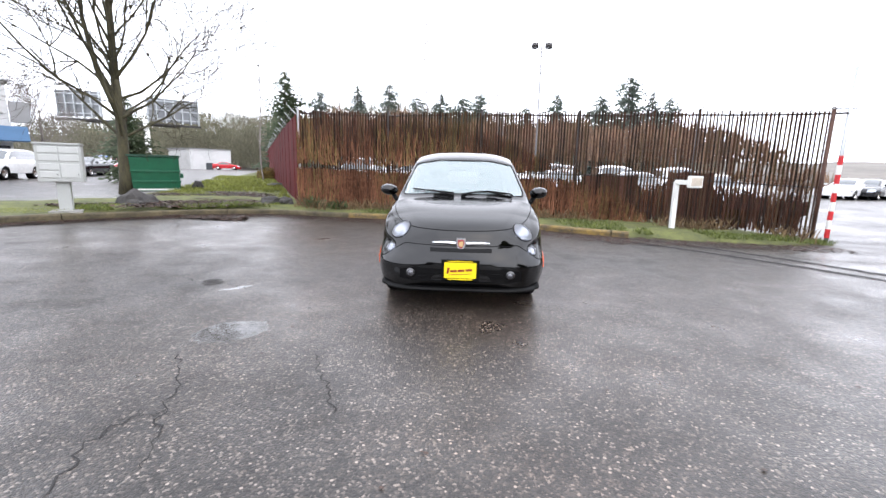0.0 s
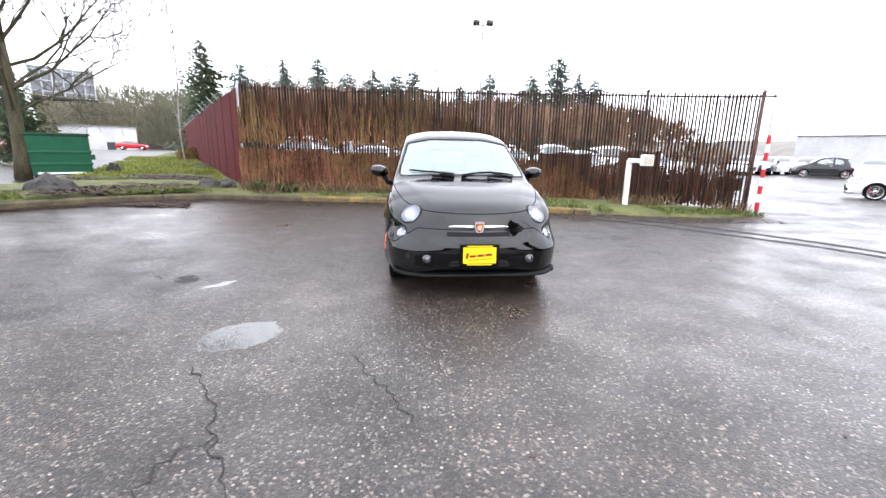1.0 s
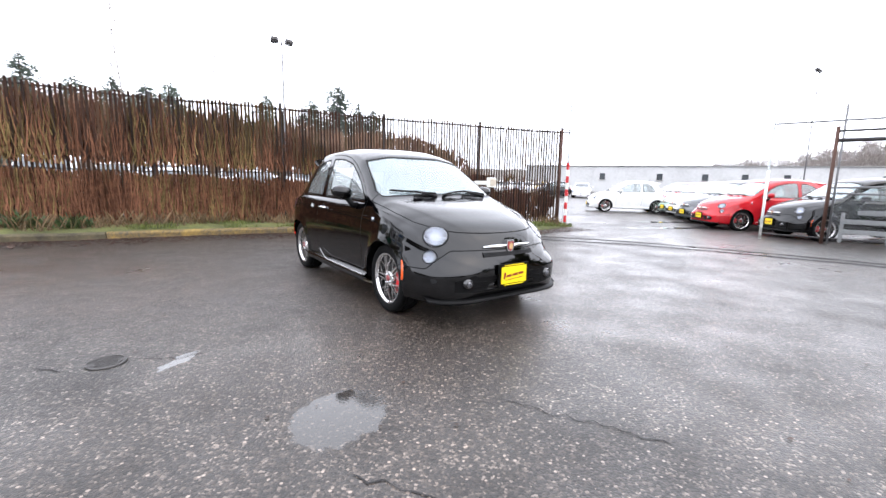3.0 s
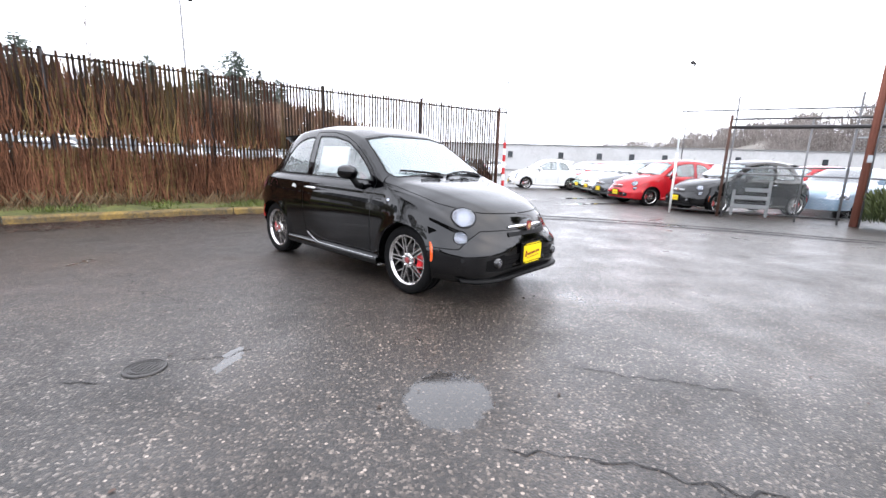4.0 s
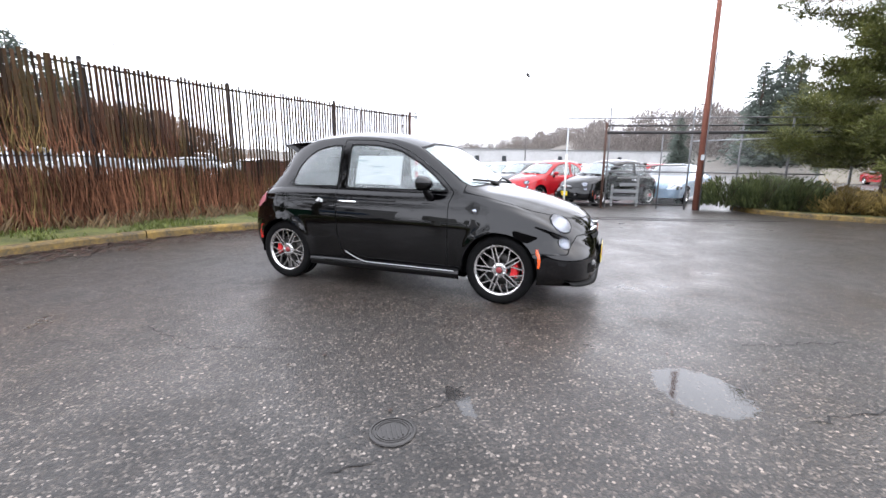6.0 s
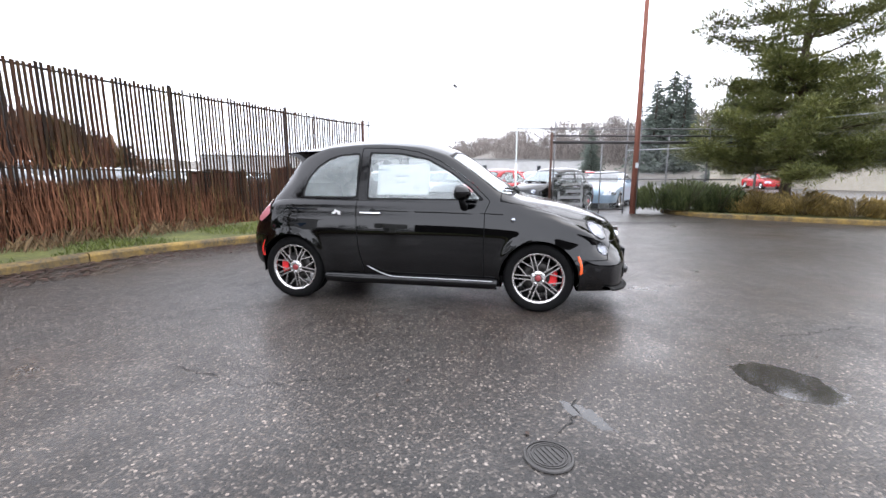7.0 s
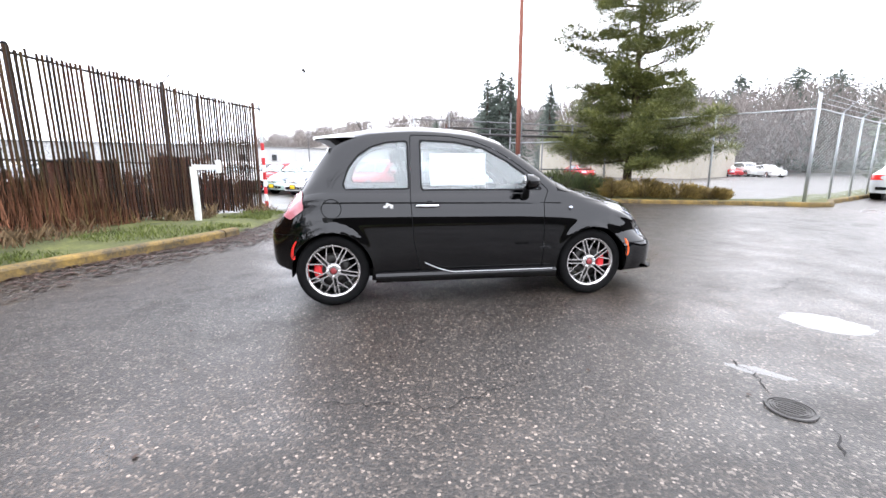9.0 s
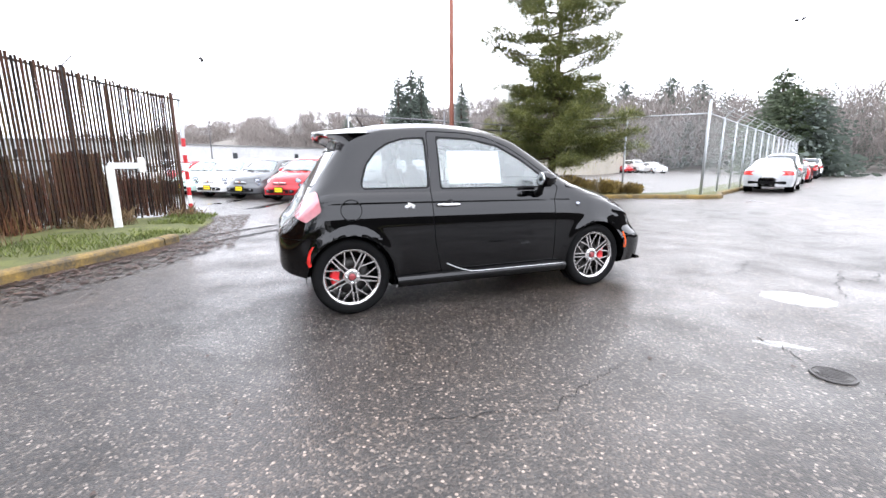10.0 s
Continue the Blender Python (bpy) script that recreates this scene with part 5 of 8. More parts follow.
    # side details
    for sx in (-1, 1):
        for nm, y0, z0, tilt, mat_ in (("side_marker", -1.478, 0.440, -9, AMBER), ("rear_side_marker", 1.445, 0.490, 13, RED_LENS)):
            g3 = Geo()
            rows = []
            for k in range(9):
                s = -1 + k / 4
                z = z0 + 0.078 * s
                y = y0 - math.tan(radians(tilt)) * 0.078 * s - 0.012 * (1 - s * s) * (1 if y0 < 0 else -1)
                wv = 0.018 * (1 - 0.25 * s * s)
                xx = snap_x(V0, y, z)
                rows += [(sx * (xx - 0.006), y - wv, z), (sx * (xx + 0.003), y - wv * 0.5, z), (sx * (xx + 0.003), y + wv * 0.5, z), (sx * (xx - 0.006), y + wv, z)]
            g3.add(rows, [(4 * i + k, 4 * i + k + 1, 4 * i + k + 5, 4 * i + k + 4) for i in range(8) for k in range(3)])
            part("side_marker", g3.data(), mat_, car, "glowing amber side marker" if y0 < 0 else "red side marker", smooth=True)
        xx = snap_x(V0, -0.925, 0.803)
        part("side_repeater", Geo().lathe([(-0.004, 0.022), (0.008, 0.019), (0.012, 0.010), (0.013, 0.0)], 16, 'x', (sx * xx, -0.925, 0.803)).data() if sx > 0 else Geo().lathe([(0.004, 0.022), (-0.008, 0.019), (-0.012, 0.010), (-0.013, 0.0)], 16, 'x', (sx * xx, -0.925, 0.803)).data(), LAMP_REFLECTOR, car, "small clear side repeater", smooth=True)
        # side skirt with a bright raised edge
        sk = Geo()
        rows = []
        for k in range(31):
            y = -0.80 + 1.60 * k / 30
            e = 0.0
            zt = 0.262
            rows += [(sx * 0.70, y, 0.185), (sx * 0.795, y, 0.195), (sx * 0.812, y, 0.215), (sx * (0.825 - 0.02 * e), y, zt), (sx * (0.800 - 0.005 * e), y, zt + 0.016), (sx * 0.77, y, zt + 0.03)]
        sk.add(rows, [(6 * i + k, 6 * i + k + 1, 6 * i + k + 7, 6 * i + k + 6) for i in range(30) for k in range(5)])
        st = part("side_skirt", sk.data(), paint, car, "black side skirt", smooth=True)
        st2 = Geo()
        pts = []
        for k in range(31):
            e = max(0.0, (k - 23) / 7)
            pts.append((sx * (0.823 - 0.012 * e), -0.76 + 1.14 * k / 30, 0.272 + 0.004 * k / 30 + 0.085 * e ** 1.7))
        st2.tube(pts, [0.0045] * 31, 6)
        part("skirt_trim", st2.data(), SATIN, st, "silver trim line on the skirt", smooth=True)
    if fine:
        dx = snap_x(V0, 0.62, 0.838)
        dec = Geo()
        for (y, z, w, h, a) in ((0.67, 0.852, 0.060, 0.018, 20), (0.702, 0.840, 0.040, 0.022, -25), (0.655, 0.828, 0.030, 0.016, 40)):
            dec.box((-(dx + 0.003), y, z), (0.003, w, h), Matrix.Rotation(radians(a), 3, 'X'))
        part("decal", dec.data(), WHITE_PAINT, car, "small white decal on the rear wing")
        dec2 = Geo().box((dx + 0.003, 0.60, 0.845), (0.003, 0.06, 0.03))
        part("decal", dec2.data(), WHITE_PAINT, car)
    # spoiler and aerial
    sp = Geo()
    rows = []
    for k in range(25):
        s = -1 + 2 * k / 24
        x = 0.545 * s
        drop = 0.040 * s * s
        rows += [(x, 0.90, 1.490 - drop * 2.0), (x, 1.08, 1.466 - drop * 1.5), (x, 1.330 - 0.06 * s * s, 1.432 - drop), (x, 1.336 - 0.06 * s * s, 1.416 - drop), (x, 1.20, 1.392 - drop), (x, 1.11, 1.340 - drop)]
    sp.add(rows, [(6 * i + k, 6 * i + k + 1, 6 * i + k + 7, 6 * i + k + 6) for i in range(24) for k in range(5)] + [tuple(range(6)), tuple(range(149, 143, -1))])
    part("spoiler", sp.data(), paint, car, "roof spoiler over the rear window", smooth=True)
    part("aerial", Geo().tube([(0, 0.86, 1.485), (0, 0.89, 1.505), (0, 0.95, 1.60)], [0.014, 0.006, 0.003], 6).data(), BLACK_PLASTIC, car, "short black roof aerial")
    # the cabin
    fl = Geo().box((0, 0.2, 0.26), (1.34, 2.3, 0.06))
    part("cabin_floor", fl.data(), BLACK_PLASTIC, car)
    roof_in = body_surface(60, 40)
    roof_in, _ = cut(*roof_in, np.maximum(1.385 - roof_in[0][:, 2], np.abs(roof_in[0][:, 1] - 0.3) - 0.62))
    part("headlining", pushed(roof_in, -0.03), CABIN_GREY, car, "light grey headlining", smooth=True)
    part("dashboard", block((1.30, 0.42, 0.24), 0.06, 3, (0.97, 0.6)), BLACK_PLASTIC, car, at=pose(0, -0.70, 0.72), smooth=True)
    if fine:
        for sx in (-1, 1):
            st = part("front_seat", block((0.50, 0.52, 0.20), 0.06, 3), SEAT_CLOTH, car, "dark cloth front seat", at=pose(sx * 0.35, 0.12, 0.42), smooth=True)
            part("backrest", block((0.48, 0.16, 0.62), 0.06, 3, (0.8, 0.7)), SEAT_CLOTH, st, at=pose(0, 0.25, 0.14, -16), smooth=True)
            part("headrest", block((0.27, 0.10, 0.20), 0.045, 3), SEAT_CLOTH, st, at=pose(0, 0.43, 0.74, -10), smooth=True)
        rb = part("rear_bench", block((1.10, 0.46, 0.20), 0.06, 3), SEAT_CLOTH, car, "dark cloth rear bench", at=pose(0, 0.95, 0.46), smooth=True)
        part("backrest", block((1.08, 0.14, 0.48), 0.05, 3), SEAT_CLOTH, rb, at=pose(0, 0.24, 0.16, -14), smooth=True)
        part("steering_wheel", tube_ring(0, 0, 0, 0.18, 0.016, 'y'), BLACK_PLASTIC, car, "black steering wheel", smooth=True, at=pose(0.36, -0.36, 0.90, -24))
        part("interior_mirror", block((0.22, 0.03, 0.06), 0.012, 2), BLACK_PLASTIC, car, "interior mirror", at=pose(0, -0.36, 1.30))
        # price sheet inside the near window
        sheet = Geo()
        q = lambda y, z: (-(snap_x(V0, y, z) - 0.016), y, z)
        sheet.add([q(-0.17, 1.005), q(0.315, 1.005), q(0.315, 1.275), q(-0.17, 1.275)] + [(p[0] + 0.002, p[1], p[2]) for p in (q(-0.17, 1.005), q(0.315, 1.005), q(0.315, 1.275), q(-0.17, 1.275))], [(0, 1, 2, 3), (7, 6, 5, 4)])
        s = part("window_sheet", sheet.data(), PAPER, car, "large white price sheet inside the window")
        for y, z, w in ((0.02, 1.165, 0.12), (0.05, 1.11, 0.08), (-0.08, 1.06, 0.05), (0.2, 1.22, 0.14)):
            a, bq = q(y, z), q(y + w, z + 0.012)
            part("print_bar", ([(a[0] - 0.002, y, z), (a[0] - 0.002, y + w, z), (bq[0] - 0.002, y + w, z + 0.012), (bq[0] - 0.002, y, z + 0.012)], [(0, 1, 2, 3)]), PAPER_INK, s)
    return car


hero_car = build_hatchback(pose(0, 0, 0), BLACK_PAINT, "glossy black small three-door hatchback with a yellow plate, wet with rain")

# ---------------------------------------------------------------- slatted fence on the north side
fence = thing("slat_fence", pose(0, 0, 0), "tall wire fence woven with weathered brown slats", "fence", kind="structure")


def along(line):
    """Distances along a line of points."""
    s = [0.0]
    for a, b in zip(line, line[1:]):
        s.append(s[-1] + (b - a).length)
    return s


fence_s = along(fence_line)
FENCE_LEN = fence_s[-1]


def on_fence(s):
    s = clamp(s, 0, FENCE_LEN - 1e-4)
    i = max(k for k in range(len(fence_s)) if fence_s[k] <= s)
    i = min(i, len(fence_line) - 2)
    a, b = fence_line[i], fence_line[i + 1]
    p = a + (b - a) * ((s - fence_s[i]) / (b - a).length)
    d = (b - a).normalized()
    return p, d


def fence_top(s):
    return 2.80 - 0.014 * s + 0.075 * clamp((s - 2.5) / 2.0, 0, 1) * clamp((12.0 - s) / 2.5, 0, 1)


def build_fence():
    rng = random.Random(5)
    base = lambda s: 0.16 + 0.12 * clamp(1 - s / 5, 0, 1) - 0.10 * clamp((s - 10) / 2.6, 0, 1)
    # slats, three upright forms shared by all
    forms = []
    for k in range(4):
        g = Geo()
        w = 0.039 + 0.004 * k
        lean = 0.004 * (k - 1.5)
        v = []
        for j in range(7):
            z = j / 6
            off = lean * z + 0.003 * math.sin(3.1 * z + k)
            v += [(-w / 2 + off, -0.008, z), (w / 2 + off, -0.008, z), (w / 2 + off, 0.008, z), (-w / 2 + off, 0.008, z)]
        g.add(v, [(4 * j + a, 4 * j + (a + 1) % 4, 4 * j + 4 + (a + 1) % 4, 4 * j + 4 + a) for j in range(6) for a in range(4)] + [(24, 25, 26, 27)])
        me = bpy.data.meshes.new("slat")
        me.from_pydata(g.v, [], g.f)
        me.materials.append(SLAT)
        forms.append(me)
    s = 0.06
    while s < FENCE_LEN - 0.04:
        p, d = on_fence(s)
        if rng.random() > 0.02:
            top = fence_top(s) + rng.uniform(-0.012, 0.05) - (0.09 if rng.random() < 0.04 else 0)
            b = base(s) + rng.uniform(-0.03, 0.05)
            ang = math.degrees(math.atan2(d.y, d.x))
            ob = part("slat", forms[rng.randrange(4)], None, fence)
            ob.matrix_basis = pose(p.x, p.y, b, rng.uniform(-0.2, 0.2), rng.uniform(-0.14, 0.14), ang + rng.uniform(-9, 9)) @ Matrix.Diagonal((1.0 - 0.18 * clamp((s - 5.5) / 2.5, 0, 1), 1, top - b, 1))
        s += rng.uniform(0.070, 0.076)
    # posts
    for i, (x, y) in enumerate(FENCE):
        ss = min(range(len(fence_line)), key=lambda k: (fence_line[k] - Vector((x, y))).length)
        t = fence_top(fence_s[ss])
        end = i in (0, len(FENCE) - 1)
        g = Geo().tube([(x, y + 0.04, -0.1), (x, y + 0.04, t + 0.06)], 0.040 if end else 0.036, 12)
        g.tube([(x, y + 0.04, t + 0.06), (x, y + 0.04, t + 0.09)], [0.045, 0.02], 12)
        pst = part("post", g.data(), GALV if i == 0 else (RUST_STEEL if i == 5 else DARK_STEEL), fence, "grey steel corner post" if i == 0 else "", smooth=True)
        arm = Geo().tube([(x, y + 0.04, t + 0.05), (x + 0.16, y - 0.10, t + 0.30)], [0.012, 0.008], 6)
        if i in (4,):
            part("barb_arm", arm.data(), DARK_STEEL, pst)
    # rails and tension wires
    for h, r in ((0.0, 0.021), (-1.52, 0.014), (-2.35, 0.006)):
        pts = []
        for k in range(61):
            q, d = on_fence(FENCE_LEN * k / 60)
            pts.append((q.x, q.y + 0.03, fence_top(FENCE_LEN * k / 60) + h - (0.0 if h else 0.05)))
        if h == 0.0:
            q, d = on_fence(FENCE_LEN)
            pts.append((q.x + d.x * 0.22, q.y + d.y * 0.22 + 0.03, pts[-1][2]))
        part("rail", Geo().tube(pts, r, 8).data(), DARK_STEEL, fence, smooth=True)
    # woven wire, zigzag strands
    wv, wf = [], []
    pitch = 0.062
    n = int(FENCE_LEN / pitch)
    for k in range(n):
        s0 = k * pitch
        p0, d = on_fence(s0)
        side = 0
        z, t = base(s0) + 0.02, fence_top(s0) - 0.06
        prev = None
        j = 0
        while z < t:
            off = (0.5 if j % 2 else -0.5) * pitch * 1.04
            c = (p0.x + d.x * off, p0.y + d.y * off + (0.010 if j % 4 < 2 else -0.011), z)
            i0 = len(wv)
            wv += [(c[0], c[1] - 0.0024, c[2]), (c[0] + d.x * 0.0026, c[1] + 0.0020, c[2] + 0.0015), (c[0] - d.x * 0.0026, c[1] + 0.0020, c[2] - 0.0015)]
            if prev is not None:
                wf += [(prev + a, prev + (a + 1) % 3, i0 + (a + 1) % 3, i0 + a) for a in range(3)]
            prev = i0
            z += pitch / 2 * 1.15
            j += 1
    w = part("wire_mesh", (wv, wf), DARK_STEEL, fence)
    w["kind"] = "stuff"
    # rusted sheets fixed low on the inside
    for s0, s1, z0, z1 in ((7.75, 9.05, 0.22, 1.28), (9.72, 10.65, 0.20, 1.36), (5.9, 6.7, 0.25, 1.10), (11.0, 11.7, 0.55, 0.86), (11.8, 12.4, 0.50, 0.80)):
        v, nn = [], 9
        for k in range(nn):
            q, d = on_fence(s0 + (s1 - s0) * k / (nn - 1))
            nrm = Vector((-d.y, d.x))
            for dep in (0.035, 0.045):
                for z in (z0, z1 + 0.02 * math.sin(5 * k)):
                    c = q + nrm * (dep + 0.006 * (k % 2))
                    v.append((c.x, c.y, z))
        f = [(4 * k, 4 * k + 1, 4 * k + 5, 4 * k + 4) for k in range(nn - 1)] + [(4 * k + 2, 4 * k + 6, 4 * k + 7, 4 * k + 3) for k in range(nn - 1)] + [(4 * k + 1, 4 * k + 3, 4 * k + 7, 4 * k + 5) for k in range(nn - 1)]
        part("rusted_sheet", (v, f), RUST, fence, "rusty brown metal sheet behind the slats")


# ---------------------------------------------------------------- dead brush behind the fence
def brush_height(s):
    """How high the brush stands along the fence."""
    return float(np.interp(s, [-0.5, 3, 4.8, 5.4, 6.2, 7.0, 7.6, 8.3, 9.5, 10.6, 11.3, 12.2], [2.74, 2.70, 2.60, 2.30, 1.90, 1.50, 1.36, 1.30, 1.28, 1.34, 1.36, 1.30])) + 0.14 * noise.noise((s * 1.3, 0, 0)) + 0.08 * noise.noise((s * 5, 1, 0))


def build_brush():
    rng = random.Random(11)
    for name, mat_, share, lbl in (("dead_brush", BRUSH, 0.68, "dense dead brown brush pressed against the fence"), ("mossy_brush", BRUSH_OLIVE, 0.32, "olive mossy twigs among the dead brush")):
        v, f = [], []
        for k in range(int(17000 * share)):
            s = rng.uniform(-0.3, FENCE_LEN - 0.25)
            if name == "mossy_brush" and noise.noise((s * 0.9, 4, 0)) < -0.05:
                continue
            if s > 8.4 and rng.random() < 0.5:
                continue
            p, d = on_fence(s)
            nrm = Vector((-d.y, d.x))
            dep = 0.05 + 0.6 * rng.random() ** 1.6
            q = p + nrm * dep
            top = brush_height(s) * rng.uniform(0.93, 1.02)
            near_side = rng.random() < 0.30
            if near_side:
                # growth that has come through to the near side of the slats
                q = p - nrm * rng.uniform(0.015, 0.09)
                top = min(top, float(np.interp(s, [0, 4, 7, 8.6, 9.4, 12], [2.55, 2.2, 1.25, 0.9, 0.2, 0.0])) * rng.uniform(0.6, 1.08))
            band = 1.34 - 0.02 * s + 0.09 * noise.noise((s * 0.8, 9, 0)) + 0.05 * noise.noise((s * 4, 9, 0))
            thin = 0.10 + 0.06 * noise.noise((s * 2.3, 3, 1))
            thin = 1.35 * max(0.06, thin) * (0.55 + 0.45 * clamp((s - 1.0) / 2.0, 0, 1))
            # an open band where light comes through between lower and upper growth
            if rng.random() < (0.74 if name == "dead_brush" else 0.5):
                z0, z1 = 0.10, min(top, band - thin * rng.uniform(0.5, 1.3))
            else:
                z0, z1 = band + thin * rng.uniform(0.4, 1.0), top
            if z1 - z0 < 0.15:
                continue
            ln = rng.uniform(0.35, 1.15)
            za = rng.uniform(z0, max(z0, z1 - ln * 0.8))
            zb = min(z1, za + ln)
            w = rng.uniform(0.004, 0.011) if near_side else rng.uniform(0.006, 0.020)
            lean = rng.uniform(-0.06, 0.06) if near_side else rng.uniform(-0.11, 0.11)
            i0 = len(v)
            m = 4
            for j in range(m):
                t = j / (m - 1)
                c = q + d * (lean * t + 0.03 * math.sin(t * 5 + k)) + nrm * 0.03 * math.sin(t * 4 + 2 * k)
                ww = w * (1 - 0.6 * t)
                v += [(c.x - d.x * ww, c.y - d.y * ww, za + (zb - za) * t), (c.x + d.x * ww, c.y + d.y * ww + 0.004, za + (zb - za) * t)]
            f += [(i0 + 2 * j, i0 + 2 * j + 1, i0 + 2 * j + 3, i0 + 2 * j + 2) for j in range(m - 1)]
        tagged(part(name, (v, f), mat_), lbl, "brush", kind="stuff")


def build_thicket():
    """A tall brown thicket across the lot behind the fence, rounded off at its east end."""
    rng = random.Random(12)
    line = smooth_line([(-12.0, 31.5), (-6.0, 33.5), (4.0, 35.0), (14.0, 34.5), (24.0, 33.0), (30.5, 31.0)], 0.3)
    n = len(line)
    # brown twig colour, lightened to stand in for haze
    HAZED_THICKET = two_tone("hazed_thicket_twigs", (0.082, 0.050, 0.031), (0.25, 0.155, 0.098), 0.35, rough=0.9, bump=0.0, per_island=0.4)
    v, f = [], []
    for k in range(14500):
        s = rng.random()
        q = line[min(n - 1, int(s * n))] + Vector((rng.uniform(-0.3, 0.3), rng.uniform(0, 5.0) * (1 - 0.5 * s)))
        top = 6.6 - 0.7 * s + 0.9 * noise.noise((s * 9, 2, 0)) + 0.5 * noise.noise((s * 31, 5, 0))
        top *= clamp((1.02 - s) / 0.24, 0, 1) ** 0.55
        ln = rng.uniform(0.8, 2.6)
        za = rng.uniform(-0.1, max(0.0, top - ln * 0.75))
        zb = min(za + ln, top * rng.uniform(0.94, 1.03))
        if zb - za < 0.2 or (za < 2.4 and rng.random() < 0.85):
            continue
        a = rng.uniform(-0.5, 0.5)
        w = rng.uniform(0.02, 0.07)
        lean = rng.uniform(-0.4, 0.4)
        dx, dy = math.cos(a) * w, math.sin(a) * w
        i = len(v)
        v += [(q.x - dx, q.y - dy, za), (q.x + dx, q.y + dy, za), (q.x + lean * 0.6 + dx * 0.7, q.y + dy, 0.4 * za + 0.6 * zb), (q.x + lean, q.y, zb), (q.x + lean * 0.6 - dx * 0.7, q.y - dy, 0.4 * za + 0.6 * zb)]
        f.append((i, i + 1, i + 2, i + 3, i + 4))
    tagged(part("brown_thicket", (v, f), HAZED_THICKET), "tall leafless brown thicket across the lot behind the fence", "thicket", kind="stuff")


build_thicket()


def build_red_fence():
    f = thing("red_panel_fence", pose(0, 0, 0), "long fence of faded red solid sheet panels", "fence", kind="structure")
    d = (RED_END - RED_START).normalized()
    total = (RED_END - RED_START).length
    nrm = Vector((-d.y, d.x))
    s, k = 0.0, 0
    rng = random.Random(3)
    while s < total:
        w = rng.choice((1.2, 1.0, 1.25, 1.1))
        a, b = RED_START + d * s, RED_START + d * min(total, s + w - 0.006)
        zb = ground_z(a.x, a.y) + 0.20
        zt = zb + 2.45 + rng.uniform(-0.03, 0.03)
        off = nrm * (0.012 * (k % 2))
        v = []
        for q in (a + off, b + off):
            for dep in (0.0, 0.02):
                for z in (zb, zt):
                    c = q + nrm * dep
                    v.append((c.x, c.y, z))
        part("red_panel", (v, [(0, 1, 5, 4), (2, 6, 7, 3), (1, 3, 7, 5), (0, 2, 3, 1), (4, 5, 7, 6), (0, 4, 6, 2)]), RED_PANEL, f)
        if k % 2 == 0:
            part("post", Geo().tube([(a.x - nrm.x * 0.05, a.y - nrm.y * 0.05, zb - 0.2), (a.x - nrm.x * 0.05, a.y - nrm.y * 0.05, zt + 0.06)], 0.03, 8).data(), GALV, f)
            part("barb_arm", Geo().tube([(a.x, a.y, zt), (a.x + nrm.x * 0.2, a.y + nrm.y * 0.2, zt + 0.22)], 0.012, 6).data(), GALV, f)
        s += w
        k += 1
    for h in (0.08, 0.18):
        a, b = RED_START + nrm * 0.1, RED_END + nrm * 0.1
        part("barbed_wire", Geo().tube([(a.x, a.y, ground_z(a.x, a.y) + 2.62 + h), (b.x, b.y, ground_z(b.x, b.y) + 2.62 + h)], 0.004, 4).data(), GALV, f)


def build_striped_post():
    t = thing("striped_post", pose(7.58, 3.60, -0.05), "red and white banded steel post at the gate opening", "post")
    part("pipe", Geo().tube([(0, 0, 0), (0, 0, 2.75), (0, 0, 2.76), (0, 0, 3.50)], [0.040, 0.040, 0.026, 0.024], 12).data(), GALV, t, "grey steel pipe", smooth=True)
    z = 0.12
    for k in range(9):
        part("band", Geo().tube([(0, 0, z), (0, 0, z + 0.185)], 0.044, 14).data(), RED_PAINT if k % 2 == 0 else WHITE_PAINT, t, "red band" if k % 2 == 0 else "white band", smooth=False)
        z += 0.186
    part("cross_pin", Geo().tube([(-0.30, 0.06, 2.72), (0.14, 0.0, 2.72)], 0.014, 6).data(), GALV, t)


def build_reader_post():
    t = thing("keypad_post", pose(4.70, 4.22, 0.09), "white painted keypad pedestal standing in the grass", "pedestal")
    part("pillar", block((0.10, 0.10, 1.06), 0.008), WHITE_PAINT, t)
    part("arm", block((0.10, 0.42, 0.10), 0.008), WHITE_PAINT, t, at=pose(0.08, -0.17, 1.00, 0, 0, 22))
    bx = part("keypad_box", block((0.34, 0.09, 0.25), 0.012), WHITE_PAINT, t, "weathered off-white keypad box", at=pose(0.19, -0.40, 0.94, 0, 0, 17))
    part("face_plate", block((0.27, 0.012, 0.17), 0.004, 1), plain("worn_cream_plate", (0.50, 0.44, 0.36), 0.6, 0.0, 0.3, 18.0), bx, "worn cream face plate", at=pose(0, -0.048, 0.04))


build_fence()
build_brush()
build_red_fence()
build_striped_post()
build_reader_post()


